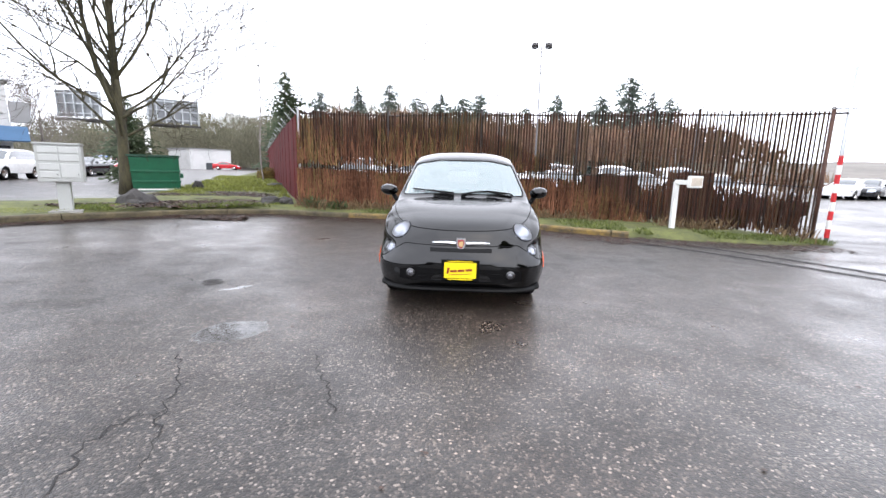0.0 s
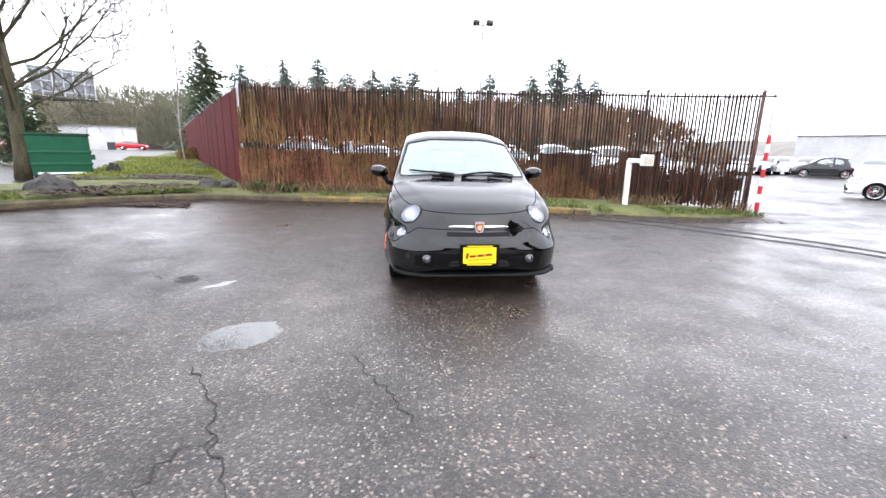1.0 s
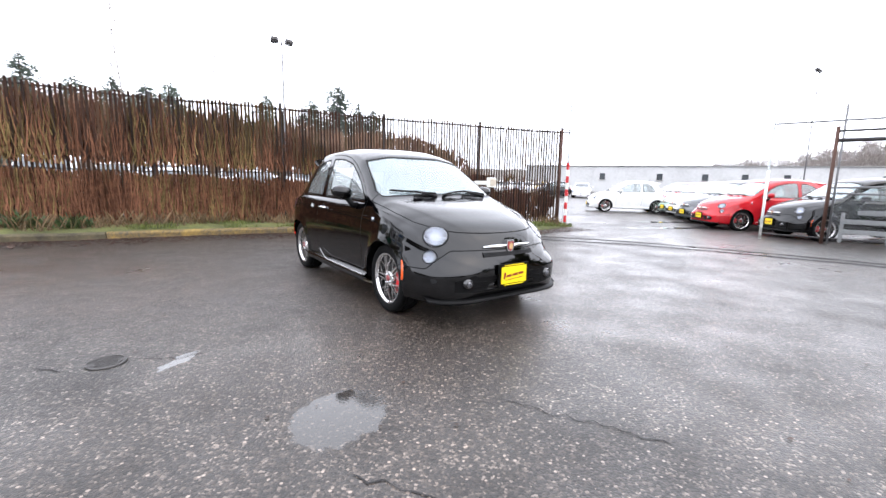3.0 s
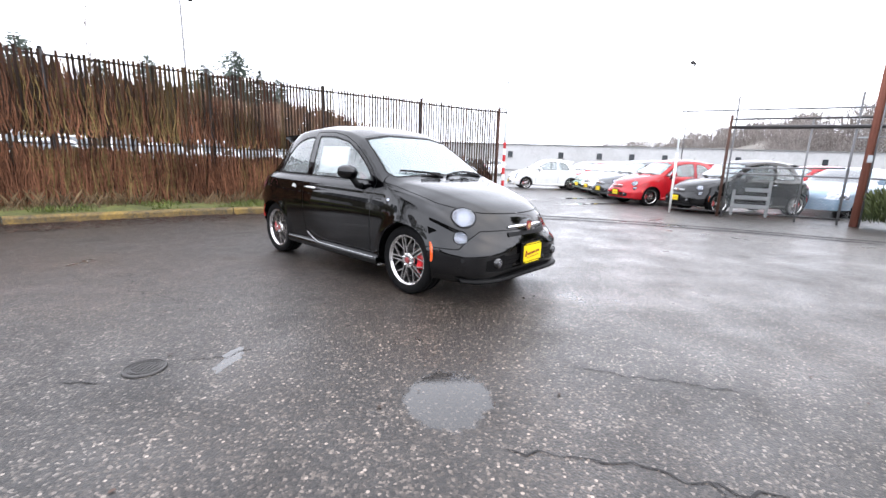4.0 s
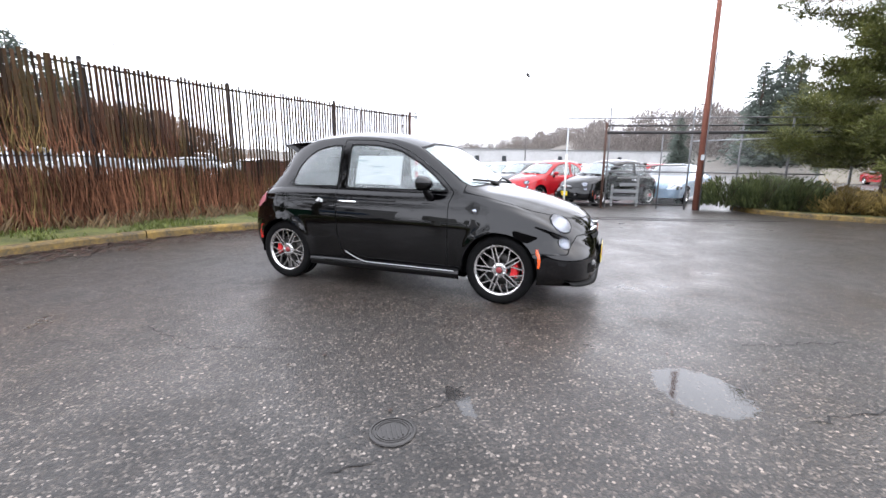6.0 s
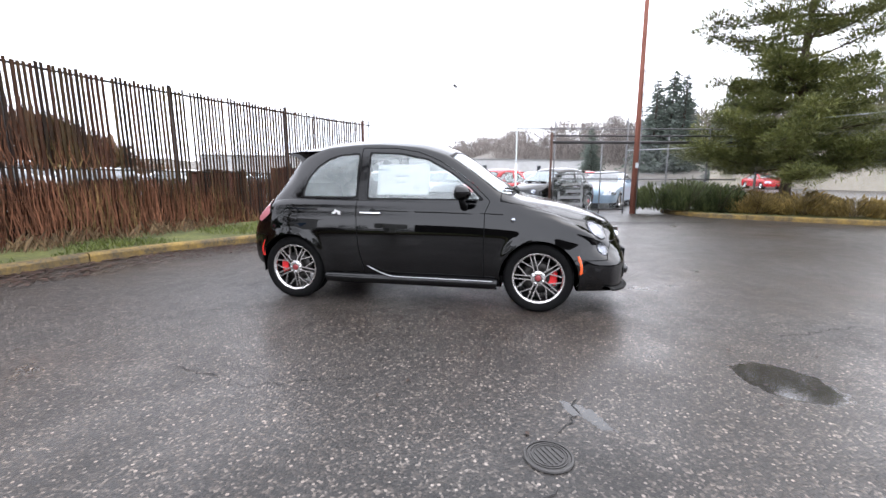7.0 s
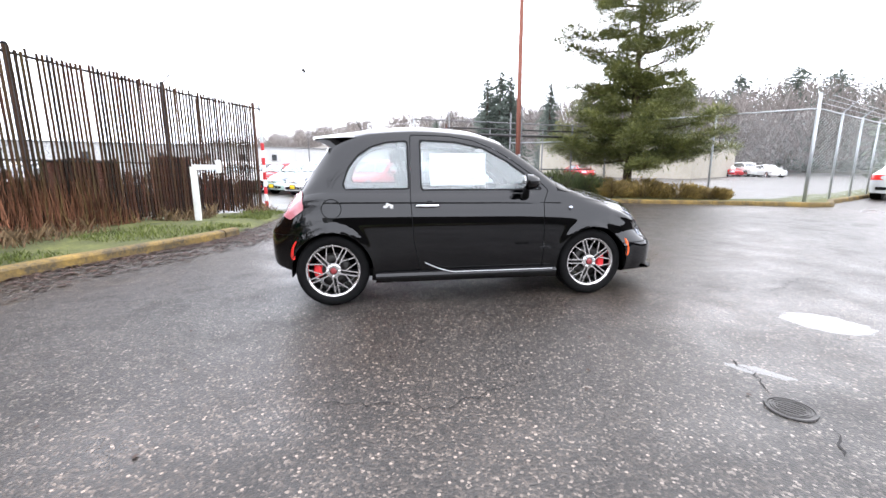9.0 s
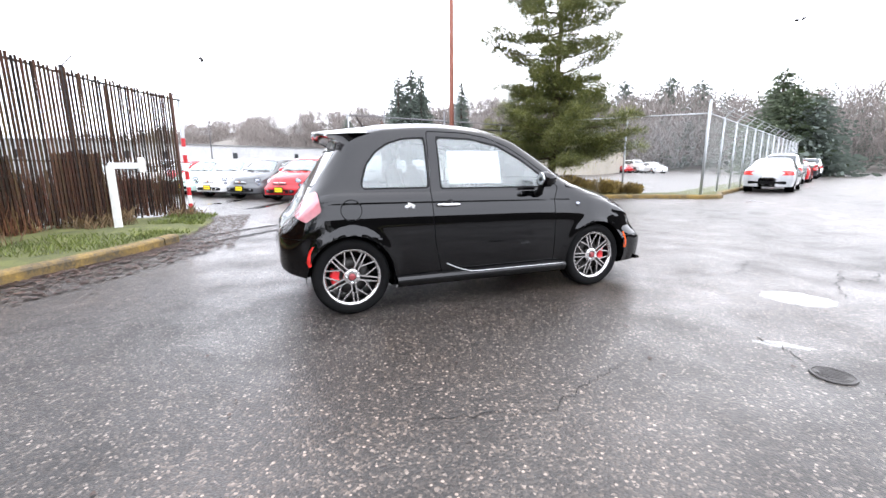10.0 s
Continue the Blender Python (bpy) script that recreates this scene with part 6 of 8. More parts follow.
# ---------------------------------------------------------------- sliding gate and east fence
def wire_panel(a, b, z0, z1, pitch=0.075, r=0.003, slip=0.0):
    """Chain-link between two ground points: zigzag strands."""
    a, b = Vector(a), Vector(b)
    d = (b - a).normalized()
    nrm = Vector((-d.y, d.x))
    v, f = [], []
    for k in range(int((b - a).length / pitch)):
        c0 = a + d * (k + 0.5) * pitch
        z, j, prev = z0 + slip * ((k * 0.382) % 1.0) * pitch, 0, None
        while z <= z1:
            c = c0 + d * pitch * (0.52 if j % 2 else -0.52)
            i0 = len(v)
            v += [(c.x - nrm.x * r, c.y - nrm.y * r, z), (c.x + d.x * r, c.y + d.y * r, z + r), (c.x + nrm.x * r, c.y + nrm.y * r, z)]
            if prev is not None:
                f += [(prev + q, prev + (q + 1) % 3, i0 + (q + 1) % 3, i0 + q) for q in range(3)]
            prev = i0
            z += pitch * 0.5
            j += 1
    return v, f


def build_gate():
    g = thing("sliding_gate", pose(0, 0, 0), "open chain-link sliding gate with steel rails", "gate", kind="structure")
    A, B = Vector((9.75, -0.52)), Vector((10.0, -1.62))
    d = (Vector((11.15, -6.6)) - A).normalized()
    P = lambda s: A + d * s
    gz = -0.07
    up = lambda nm, q, z1, r, mt, lb="": part(nm, Geo().tube([(q.x, q.y, gz - 0.1), (q.x, q.y, z1)], r, 10).data(), mt, g, lb, smooth=True)
    up("post", A, 2.66, 0.022, GALV)
    low = part("post_sleeve", Geo().tube([(A.x, A.y, gz), (A.x, A.y, 1.55)], 0.030, 12).data(), WHITE_PAINT, g, "white painted sleeve on the post", smooth=True)
    up("post", P(1.12), 2.50, 0.036, RUST_STEEL, "rusty brown gate post")
    up("post", P(1.22), 2.95, 0.022, POLE_GREY)
    up("post", P(3.55), 2.95, 0.026, POLE_GREY)
    up("post", P(2.75), 2.4, 0.020, POLE_GREY)
    up("post", P(4.9), 2.45, 0.024, POLE_GREY)
    up("post", P(6.2), 2.6, 0.028, POLE_GREY)
    bar = lambda s0, s1, z0, z1, r, mt: part("rail", Geo().tube([(P(s0).x, P(s0).y, z0), (P(s1).x, P(s1).y, z1)], r, 8).data(), mt, g, smooth=True)
    bar(0.0, 7.2, 2.62, 2.62, 0.020, POLE_GREY)
    bar(1.15, 7.2, 2.40, 2.40, 0.024, DARK_STEEL)
    bar(1.15, 7.2, 2.20, 2.20, 0.045, DARK_STEEL)
    bar(1.1, 3.5, 1.18, 1.26, 0.020, POLE_GREY)
    bar(1.1, 7.2, 1.06, 1.02, 0.020, POLE_GREY)
    bar(0.0, 3.6, 0.06, 0.06, 0.020, DARK_STEEL)
    bar(3.6, 7.2, 1.95, 2.1, 0.018, GALV)
    a, b = P(1.2), P(3.5)
    w = part("wire_mesh", wire_panel((a.x, a.y), (b.x, b.y), 0.05, 1.16), GALV, g)
    w["kind"] = "stuff"
    a, b = P(3.6), P(7.2)
    w = part("wire_mesh", wire_panel((a.x, a.y), (b.x, b.y), 0.05, 2.15, 0.085), GALV, g)
    w["kind"] = "stuff"
    s = thing("gate_sign", pose(P(1.80).x - 0.05, P(1.80).y, gz + 0.06, 0, 0, math.degrees(math.atan2(d.y, d.x))), "grey slatted barrier board tied to the gate", "sign board")
    board = plain("weathered_grey_board", (0.19, 0.195, 0.195), 0.7, 0.0, 0.3, 5.0)
    for z, w in ((0.20, 0.80), (0.42, 0.80), (0.62, 0.55)):
        part("board", block((w, 0.025, 0.10), 0.006), board, s, at=pose((0.80 - w) / 2, 0, z))
    for x, h in ((-0.37, 0.66), (0.37, 0.92)):
        part("upright", block((0.07, 0.03, h), 0.006), board, s, at=pose(x, 0.030, 0.0))


def build_corner_fence():
    g = thing("chain_link_fence", pose(0, 0, 0), "grey galvanised chain-link fence with barbed wire arms", "fence", kind="structure")
    L, C = Vector((8.75, -10.45)), Vector((6.75, -12.05))
    far = Vector((0.438, -0.899)).normalized()
    F = C + far * 34
    gz = 0.0
    runs = [(Vector((11.6, -8.2)), L, 1), (L, C, 1), (C, F, 14)]
    for a, b, n in runs:
        d = (b - a) / n
        for k in range(n):
            p, q = a + d * k, a + d * (k + 1)
            first = (a - C).length < 0.01 and k == 0
            part("post", Geo().tube([(p.x, p.y, -0.1), (p.x, p.y, 3.25 if first else 2.85)], 0.045 if first else 0.032, 10).data(), GALV, g, smooth=True)
            part("rail", Geo().tube([(p.x, p.y, 2.80), (q.x, q.y, 2.80)], 0.022, 8).data(), GALV, g, smooth=True)
            if n > 1 and not first:
                side = Vector((-d.y, d.x)).normalized()
                part("barb_arm", Geo().tube([(p.x, p.y, 2.84), (p.x - side.x * 0.28, p.y - side.y * 0.28, 3.14)], [0.018, 0.012], 6).data(), GALV, g)
            pitch = 0.075 if n == 1 else 0.11
            w = part("wire_mesh", wire_panel((p.x, p.y), (q.x, q.y), 0.08, 2.78, pitch, 0.0030, 1.0 if n > 1 else 0.0), GALV, g)
            w["kind"] = "stuff"
    for h in (0.10, 0.2, 0.3):
        side = Vector((-far.y, far.x))
        o = -side * (0.28 * h / 0.3)
        part("barbed_wire", Geo().tube([(C.x + o.x, C.y + o.y, 2.84 + h), (F.x + o.x, F.y + o.y, 2.84 + h)], 0.006, 4).data(), GALV, g)


build_gate()
build_corner_fence()


def build_utility_pole():
    t = thing("utility_pole", pose(10.55, -4.28, -0.1, 0, 0.6, 0), "tall red-brown wooden utility pole", "utility pole")
    part("shaft", Geo().tube([(0, 0, 0), (0.02, 0, 4), (0.05, 0, 12)], [0.088, 0.076, 0.045], 14).data(), POLE_WOOD, t, smooth=True)
    part("conduit", Geo().tube([(-0.10, -0.08, 0), (-0.09, -0.08, 4.5)], 0.018, 8).data(), POLE_GREY, t, "grey conduit up the pole", smooth=True)
    part("tag", block((0.09, 0.01, 0.16), 0.003), GALV, t, at=pose(-0.128, -0.02, 1.5, 0, 0, 90))


build_utility_pole()

# ---------------------------------------------------------------- unseen dark walls added behind the way to block sky in reflections
BLOCKER_DARK = two_tone("reflection_blocker_dark", (0.022, 0.020, 0.018), (0.055, 0.05, 0.046), 0.8, rough=0.85, bump=0.2, stretch=(4, 4, 0.3))


def blocker_wall(name, a, b, h, thick=0.3):
    a, b = Vector(a), Vector(b)
    d = (b - a).normalized()
    n = Vector((-d.y, d.x)) * thick
    v = [(q.x, q.y, z) for q in (a, b, b + n, a + n) for z in (-0.3, h)]
    tagged(part(name, (v, [(0, 2, 3, 1), (2, 4, 5, 3), (4, 6, 7, 5), (6, 0, 1, 7), (1, 3, 5, 7)]), BLOCKER_DARK), "unseen plain dark wall added to block sky in reflections", "wall", kind="structure")


blocker_wall("wall_west", (-17.0, 4.0), (-17.0, -24.0), 2.8)
blocker_wall("wall_south", (-17.0, -24.2), (4.0, -24.2), 3.4)


# ---------------------------------------------------------------- trees
def leaf_blade(v, f, c, d, up, length, width):
    """A narrow folded leaf or needle tuft from c along d."""
    s = d.cross(up).normalized() * width
    i = len(v)
    v += [tuple(c - s * 0.4), tuple(c + s * 0.4), tuple(c + d * length * 0.6 + s), tuple(c + d * length), tuple(c + d * length * 0.6 - s)]
    f.append((i, i + 1, i + 2, i + 3, i + 4))


def rand_dir(rng):
    while True:
        p = Vector((rng.uniform(-1, 1), rng.uniform(-1, 1), rng.uniform(-1, 1)))
        if 0.05 < p.length < 1:
            return p.normalized()


def limb(g, start, d, length, r0, rng, depth, tips, droop=0.0, splits=3, wander=0.22, sides=7):
    pts, rad = [start], [r0]
    n = 5
    p, dd = start.copy(), d.copy()
    for k in range(n):
        dd = (dd + rand_dir(rng) * wander + Vector((0, 0, -droop))).normalized()
        p = p + dd * (length / n)
        pts.append(p.copy())
        rad.append(max(0.0055, r0 * (1 - 0.75 * (k + 1) / n)))
        if depth > 0 and k >= 1:
            for _ in range((2 if depth > 1 and sides < 7 else 1) if k < n - 1 else splits):
                side = (dd * 0.8 + rand_dir(rng) * 0.75).normalized()
                limb(g, p.copy(), side, length * rng.uniform(0.42, 0.62), rad[-1] * 0.72, rng, depth - 1, tips, droop, 2, wander, max(3, sides - 2))
    g.tube(pts, rad, sides, caps=False)
    tips.append((pts[-1], dd))


def bare_tree(name, x, y, h, seed, r=0.16, label="bare mossy deciduous tree with fine branches", order=3, mat_=BARK):
    """A short trunk that forks into leaders, with twigs to the fourth order."""
    rng = random.Random(seed)
    z = verge_z(x, y) - 0.1
    t = thing(name, pose(x, y, z), label, "tree")
    trunk, tips = Geo(), []
    fork = h * 0.36
    path = [Vector((0.06 * math.sin(3 * s), 0.04 * s, fork * s)) for s in [k / 6 for k in range(7)]]
    trunk.tube(path, [r * 1.35, r * 1.08, r, r * 0.95, r * 0.9, r * 0.88, r * 0.8], 12)
    leader = path[-1] + Vector((-0.25, -0.1, h * 0.62))
    second = path[4] + Vector((-0.85, -0.4, h * 0.62))
    bow = path[4] * 0.5 + second * 0.5 + Vector((-0.22, -0.1, -0.25))
    trunk.tube([path[4], path[4] * 0.5 + bow * 0.5 + Vector((-0.12, -0.05, 0)), bow, second], [r * 0.6, r * 0.5, r * 0.36, r * 0.06], 8)
    trunk.tube([path[-1], path[-1] * 0.5 + leader * 0.5 + Vector((0.15, 0.1, 0)), leader], [r * 0.8, r * 0.45, r * 0.08], 9)
    part("trunk", trunk.data(), mat_, t, smooth=True)
    starts = [(path[4], 0.35), (path[5], 0.55), (path[6], 0.8)] + [(path[3], 0.25)] + [(path[-1] * (1 - s) + leader * s, 0.9) for s in (0.08, 0.18, 0.28, 0.38, 0.5, 0.62, 0.75)] + [(bow * (1 - s) + second * s, 1.1) for s in (0.0, 0.2, 0.4, 0.6, 0.8)]
    for k, (p, upw) in enumerate(starts):
        for j in range(3 if k < 12 else 2):
            a = 2.4 * k + 2.1 * j + rng.uniform(-0.4, 0.4)
            d = Vector((math.cos(a), math.sin(a), (upw + 0.25) * rng.uniform(0.6, 1.5))).normalized()
            g = Geo()
            limb(g, p.copy(), d, h * rng.uniform(0.32, 0.46) * (1.05 - 0.04 * k), r * 0.33 * (1 - 0.045 * k), rng, order if k < 9 else 2, tips, -0.055, 3, 0.27, 6)
            part("branch", g.data(), mat_, t, "long bare branch")
    return t


def needle_clump(v, f, c, size, rng, n, flat=0.45, out=None):
    """A flat pad of fine needles, denser and rounded on top."""
    for _ in range(n):
        d = rand_dir(rng)
        d.z *= flat
        if out is not None:
            d = (d + out * 0.7)
        d.normalize()
        o = c + Vector((d.x * size * rng.random() ** 0.5, d.y * size * rng.random() ** 0.5, d.z * size * rng.random()))
        leaf_blade(v, f, o, (d + Vector((0, 0, rng.uniform(-0.15, 0.75)))).normalized(), rand_dir(rng) * 0.6 + Vector((0, 0, 1)), size * rng.uniform(0.22, 0.46), size * rng.uniform(0.018, 0.036))


def pine_tree(x, y, seed):
    """The spreading pine by the road: a dense skirt of pads below, separate boughs with sky between them above."""
    rng = random.Random(seed)
    t = thing("pine_tree", pose(x, y, -0.05), "spreading green pine with layered boughs beside the kerb", "tree")
    H = 9.4
    trunk = Geo().tube([Vector((0.10 * math.sin(k * 0.7), 0.06 * math.cos(k), H * k / 12)) for k in range(13)], [0.17 - 0.0115 * k for k in range(13)], 10)
    part("trunk", trunk.data(), PINE_BARK, t, smooth=True)
    boughs, v, f = Geo(), [], []

    def bough(a, z, L, rise, pads, first, width):
        pts = [Vector((0, 0, z))]
        bend = rng.uniform(-0.25, 0.25)
        for j in range(1, 7):
            q = j / 6
            pts.append(Vector((math.cos(a + bend * q) * L * q, math.sin(a + bend * q) * L * q, z + rise * L * q - 0.22 * L * q + 0.20 * L * q * q * q + 0.05 * math.sin(5 * q + a))))
        boughs.tube(pts, [0.042, 0.036, 0.029, 0.022, 0.016, 0.011, 0.005], 5, caps=False)
        out = Vector((math.cos(a), math.sin(a), 0.0))
        side = Vector((-out.y, out.x, 0.0))
        for j in range(first, 7):
            for k in range(pads):
                spread = width * (1.15 - 0.10 * j) * rng.uniform(-1, 1)
                c = pts[j] + side * spread + out * rng.uniform(-0.18, 0.18) + Vector((0, 0, rng.uniform(-0.05, 0.14) - 0.10 * abs(spread)))
                boughs.tube([pts[j], c], [0.009, 0.004], 3, caps=False)
                needle_clump(v, f, c, rng.uniform(0.26, 0.44), rng, 150, 0.40, out * 0.35)
                if k < 2:
                    needle_clump(v, f, c + Vector((0, 0, 0.12)) + out * 0.05, rng.uniform(0.16, 0.26), rng, 80, 0.55, None)

    for z, reach, n in ((1.45, 2.1, 6), (1.75, 2.75, 8), (2.2, 2.7, 8), (2.7, 2.45, 8), (3.2, 2.15, 7), (3.7, 1.75, 6), (4.2, 1.3, 5)):
        a0 = rng.uniform(0, 6.28)
        for k in range(n):
            bough(a0 + 6.283 * k / n + rng.uniform(-0.3, 0.3), z + rng.uniform(-0.15, 0.15), reach * rng.uniform(0.80, 1.22), rng.uniform(0.0, 0.22), 4, 2, 0.50)
    for z, reach, n in ((4.75, 2.0, 5), (5.35, 2.35, 5), (5.95, 2.3, 5), (6.55, 2.05, 5), (7.2, 1.8, 5), (7.8, 1.4, 4), (8.4, 1.0, 4), (8.9, 0.6, 4)):
        a0 = rng.uniform(0, 6.28)
        for k in range(n):
            bough(a0 + 6.283 * k / n + rng.uniform(-0.5, 0.5), z + rng.uniform(-0.2, 0.2), reach * rng.uniform(0.7, 1.2), rng.uniform(0.08, 0.45), 4, 3, 0.50)
    part("bough_wood", boughs.data(), PINE_BARK, t)
    part("crown", (v, f), NEEDLE, t, "layered green needle clumps")


def fir_geometry(v, f, x, y, z, h, w, rng, layers=14, per=13, ragged=0.25, sprays=3):
    """A ragged conifer: uneven whorls of drooping sprays, thin or missing on some sides."""
    seed = rng.uniform(0, 90)
    blunt = rng.uniform(0.40, 0.62)
    for k in range(layers):
        s = k / (layers - 1)
        zz = z + h * (0.10 + 0.90 * s)
        r = (w * (1 - s) ** blunt + 0.14 * w) * (0.80 + 0.45 * noise.noise((s * 9, seed, 0)))
        n = max(4, int(per * (1 - 0.6 * s)))
        for j in range(n):
            a = rng.uniform(0, 6.283)
            lobe = 1 + 0.75 * noise.noise((math.cos(a) * 1.5 + seed, math.sin(a) * 1.5, s * 7))
            L = r * lobe * rng.uniform(1 - ragged * 1.8, 1.1)
            drop = rng.uniform(-0.45, 0.05)
            zj = zz + rng.uniform(-0.6, 0.6) * h / layers
            for i in range(sprays):
                q = (i + 0.6 + rng.random() * 0.5) / (sprays + 0.4)
                c = Vector((x + math.cos(a) * L * q, y + math.sin(a) * L * q, zj + drop * L * q * q))
                b = a + rng.uniform(-1.1, 1.1)
                d = Vector((math.cos(b), math.sin(b), rng.uniform(-0.6, 0.35))).normalized()
                size = (0.13 * r + 0.010 * h) * rng.uniform(0.6, 1.3)
                leaf_blade(v, f, c, d, Vector((math.cos(b + 1.57) * 0.7, math.sin(b + 1.57) * 0.7, rng.uniform(0.2, 1.0))), size, size * rng.uniform(0.16, 0.30))


def fir_tree(x, y, h, w, seed, mat_=FIR, label="dark conifer rising beyond the fence"):
    rng = random.Random(seed)
    t = thing("fir_tree", pose(x, y, ground_z(x, y) - 0.2), label, "tree", "conifers beyond the fences")
    part("trunk", Geo().tube([(0, 0, 0), (0, 0, h)], [0.03 * h, 0.004 * h], 7).data(), PINE_BARK, t)
    v, f = [], []
    fir_geometry(v, f, 0, 0, 0, h, w * 1.35, rng, 34, 46, 0.34, 5)
    part("crown", (v, f), mat_, t)


def polar(eye, az, dist):
    return eye[0] + dist * math.cos(radians(az)), eye[1] + dist * math.sin(radians(az))


EYE_A, EYE_B = (0.0, -5.6), (-4.2, 1.2)

bare_tree("bare_tree", -11.7, 8.7, 10.5, 4, 0.165)
bare_tree("bare_tree", *polar(EYE_A, 135.4, 42), 6.4, 8, 0.08, "small pale leafless tree across the road", 2, HAZED_BARE)
fir_tree(*polar(EYE_A, 128.6, 31), 4.9, 1.15, 60, FIR, "dark bushy evergreen behind the bare tree")
pine_tree(10.75, -8.75, 9)

# conifers standing above the slatted fence
for az, el, w, seed in ((112.6, 10.6, 2.6, 1), (108.6, 8.8, 1.7, 2), (104.0, 9.6, 1.2, 3), (100.0, 10.0, 1.3, 4), (96.5, 8.6, 1.8, 5), (93.5, 9.2, 1.6, 6), (90.6, 8.9, 1.7, 7), (88.6, 9.3, 1.8, 8), (82.5, 7.8, 1.3, 9), (78.9, 9.2, 1.3, 10), (73.7, 9.0, 1.9, 11), (70.6, 11.0, 1.7, 12), (68.0, 9.2, 1.4, 13), (66.2, 8.5, 1.3, 14)):
    dist = 48 if seed == 1 else 62
    x, y = polar(EYE_A, az, dist)
    fir_tree(x, y, 1.3 + dist * math.tan(radians(el)) + 0.2, w * (1.0 if dist < 50 else 1.9), seed, FIR if seed == 1 else HAZED_FIR)
# conifers east and south
for az, el, w, dist, seed in ((-15.0, 10.6, 3.4, 112, 21), (-16.6, 11.4, 3.6, 114, 22), (-17.9, 10.9, 3.2, 112, 23), (-22.9, 10.0, 1.9, 75, 24), (-8.5, 5.8, 1.6, 80, 25), (-42.6, 9.4, 3.6, 118, 26), (-47.4, 9.6, 4.0, 116, 27), (-57.6, 9.3, 2.8, 60, 28), (-58.6, 7.6, 3.0, 58, 29), (-60.4, 6.5, 2.6, 58, 30), (-50.5, 8.8, 3.8, 112, 31), (-37.8, 9.2, 3.6, 120, 32)):
    x, y = polar(EYE_B, az, dist)
    fir_tree(x, y, 1.3 + dist * math.tan(radians(el)), w * 1.25, seed, FIR if seed in (28, 29) else HAZED_FIR, "tall conifer beyond the car park")


def wood_top(az):
    """Height angle of the far tree line for each bearing."""
    return float(np.interp(az, [-150, -68, -58, -46, -30, -15, -6, 5, 12, 21, 27, 60, 66, 84, 90, 105, 108, 120, 130, 140, 200], [8, 8.6, 9.0, 10.0, 9.4, 8.6, 8.0, 6.0, 4.6, 3.2, 2.4, 4.0, 6.8, 8.0, 9.8, 9.8, 8.0, 7.4, 6.4, 5.0, 8]))


def build_woods():
    """Far woods on the rising ground, as one mass for each tone."""
    rng = random.Random(77)
    for name, mat_, zones, lbl in (
        # the last two conifer zones are unseen, added to close the horizon in reflections
        ("far_conifers", HAZED_FIR, ((EYE_B, -38, -68, 95, 150, 200), (EYE_B, 2, -38, 150, 200, 34), (EYE_A, 86, 106, 150, 190, 70), (EYE_A, 60, 86, 150, 190, 22), (EYE_B, -66, -150, 70, 120, 90), (EYE_A, 138, 200, 70, 120, 90)), "conifer wood on the far slope"),
        ("far_bare_wood", HAZED_BARE, ((EYE_B, 4, -40, 120, 190, 460), (EYE_B, 27, 2, 190, 260, 380), (EYE_B, -36, -68, 85, 140, 200)), "leafless brown wood on the far slope"),
        ("far_mossy_wood", HAZED_OLIVE, ((EYE_A, 107, 128, 112, 160, 250), (EYE_A, 128, 140, 75, 110, 110), (EYE_A, 60, 107, 140, 190, 170)), "olive leafless trees in the distance")):
        v, f = [], []
        for eye, a0, a1, d0, d1, n in zones:
            for k in range(n):
                az, dist = rng.uniform(a0, a1), rng.uniform(d0, d1)
                x, y = polar(eye, az, dist)
                h = dist * math.tan(radians(wood_top(az))) * (0.56 + 0.48 * rng.random()) * (1.0 + 0.12 * noise.noise((az * 0.35, 3, 0)))
                if mat_ is HAZED_FIR:
                    fir_geometry(v, f, x, y, -0.5, h, h * rng.uniform(0.15, 0.24), rng, 20, 13, 0.3, 3)
                else:
                    wide = h * rng.uniform(0.22, 0.36)
                    for j in range(300):
                        s = rng.random() ** 0.8
                        a = rng.uniform(0, 6.283)
                        rr = wide * math.sin(min(1, 0.25 + s) * 2.2) * rng.random() ** 0.7 * (1 - 0.45 * s)
                        c = Vector((x + rr * math.cos(a), y + rr * math.sin(a), h * (0.05 + 0.80 * s)))
                        d = Vector((math.cos(a) * 0.4, math.sin(a) * 0.4, 1)).normalized()
                        d = (d + rand_dir(rng) * 0.65).normalized()
                        b = rng.uniform(0, 3.14)
                        w = h * rng.uniform(0.002, 0.006)
                        e = c + d * (h * rng.uniform(0.06, 0.17))
                        i = len(v)
                        v += [(c.x - math.cos(b) * w, c.y - math.sin(b) * w, c.z), (c.x + math.cos(b) * w, c.y + math.sin(b) * w, c.z), tuple(e)]
                        f.append((i, i + 1, i + 2))
        tagged(part(name, (v, f), mat_), lbl, "woods", kind="stuff")
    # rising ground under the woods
    # the hillside colour carries painted haze, like the woods on it
    HAZED_HILL = two_tone("hazed_wooded_hillside", (0.10, 0.092, 0.08), (0.19, 0.172, 0.15), 0.09, rough=0.95, bump=0.0)
    v, f, n = [], [], 120
    for k in range(n + 1):
        az = 150 - 230 * k / n
        top = wood_top(az) * (0.92 + 0.10 * math.sin(az * 0.31) + 0.05 * math.sin(az * 1.3))
        for dist, el in ((95 if az < 45 else 130, -0.7), (150 if az < 45 else 200, top * 0.42), (265, top * 0.60), (700, top * 0.25)):
            x, y = polar((-2, -2), az, dist)
            v.append((x, y, max(-0.6, dist * math.tan(radians(el)))))
    f = [(4 * k + j, 4 * k + 4 + j, 4 * k + 5 + j, 4 * k + 1 + j) for k in range(n) for j in range(3)]
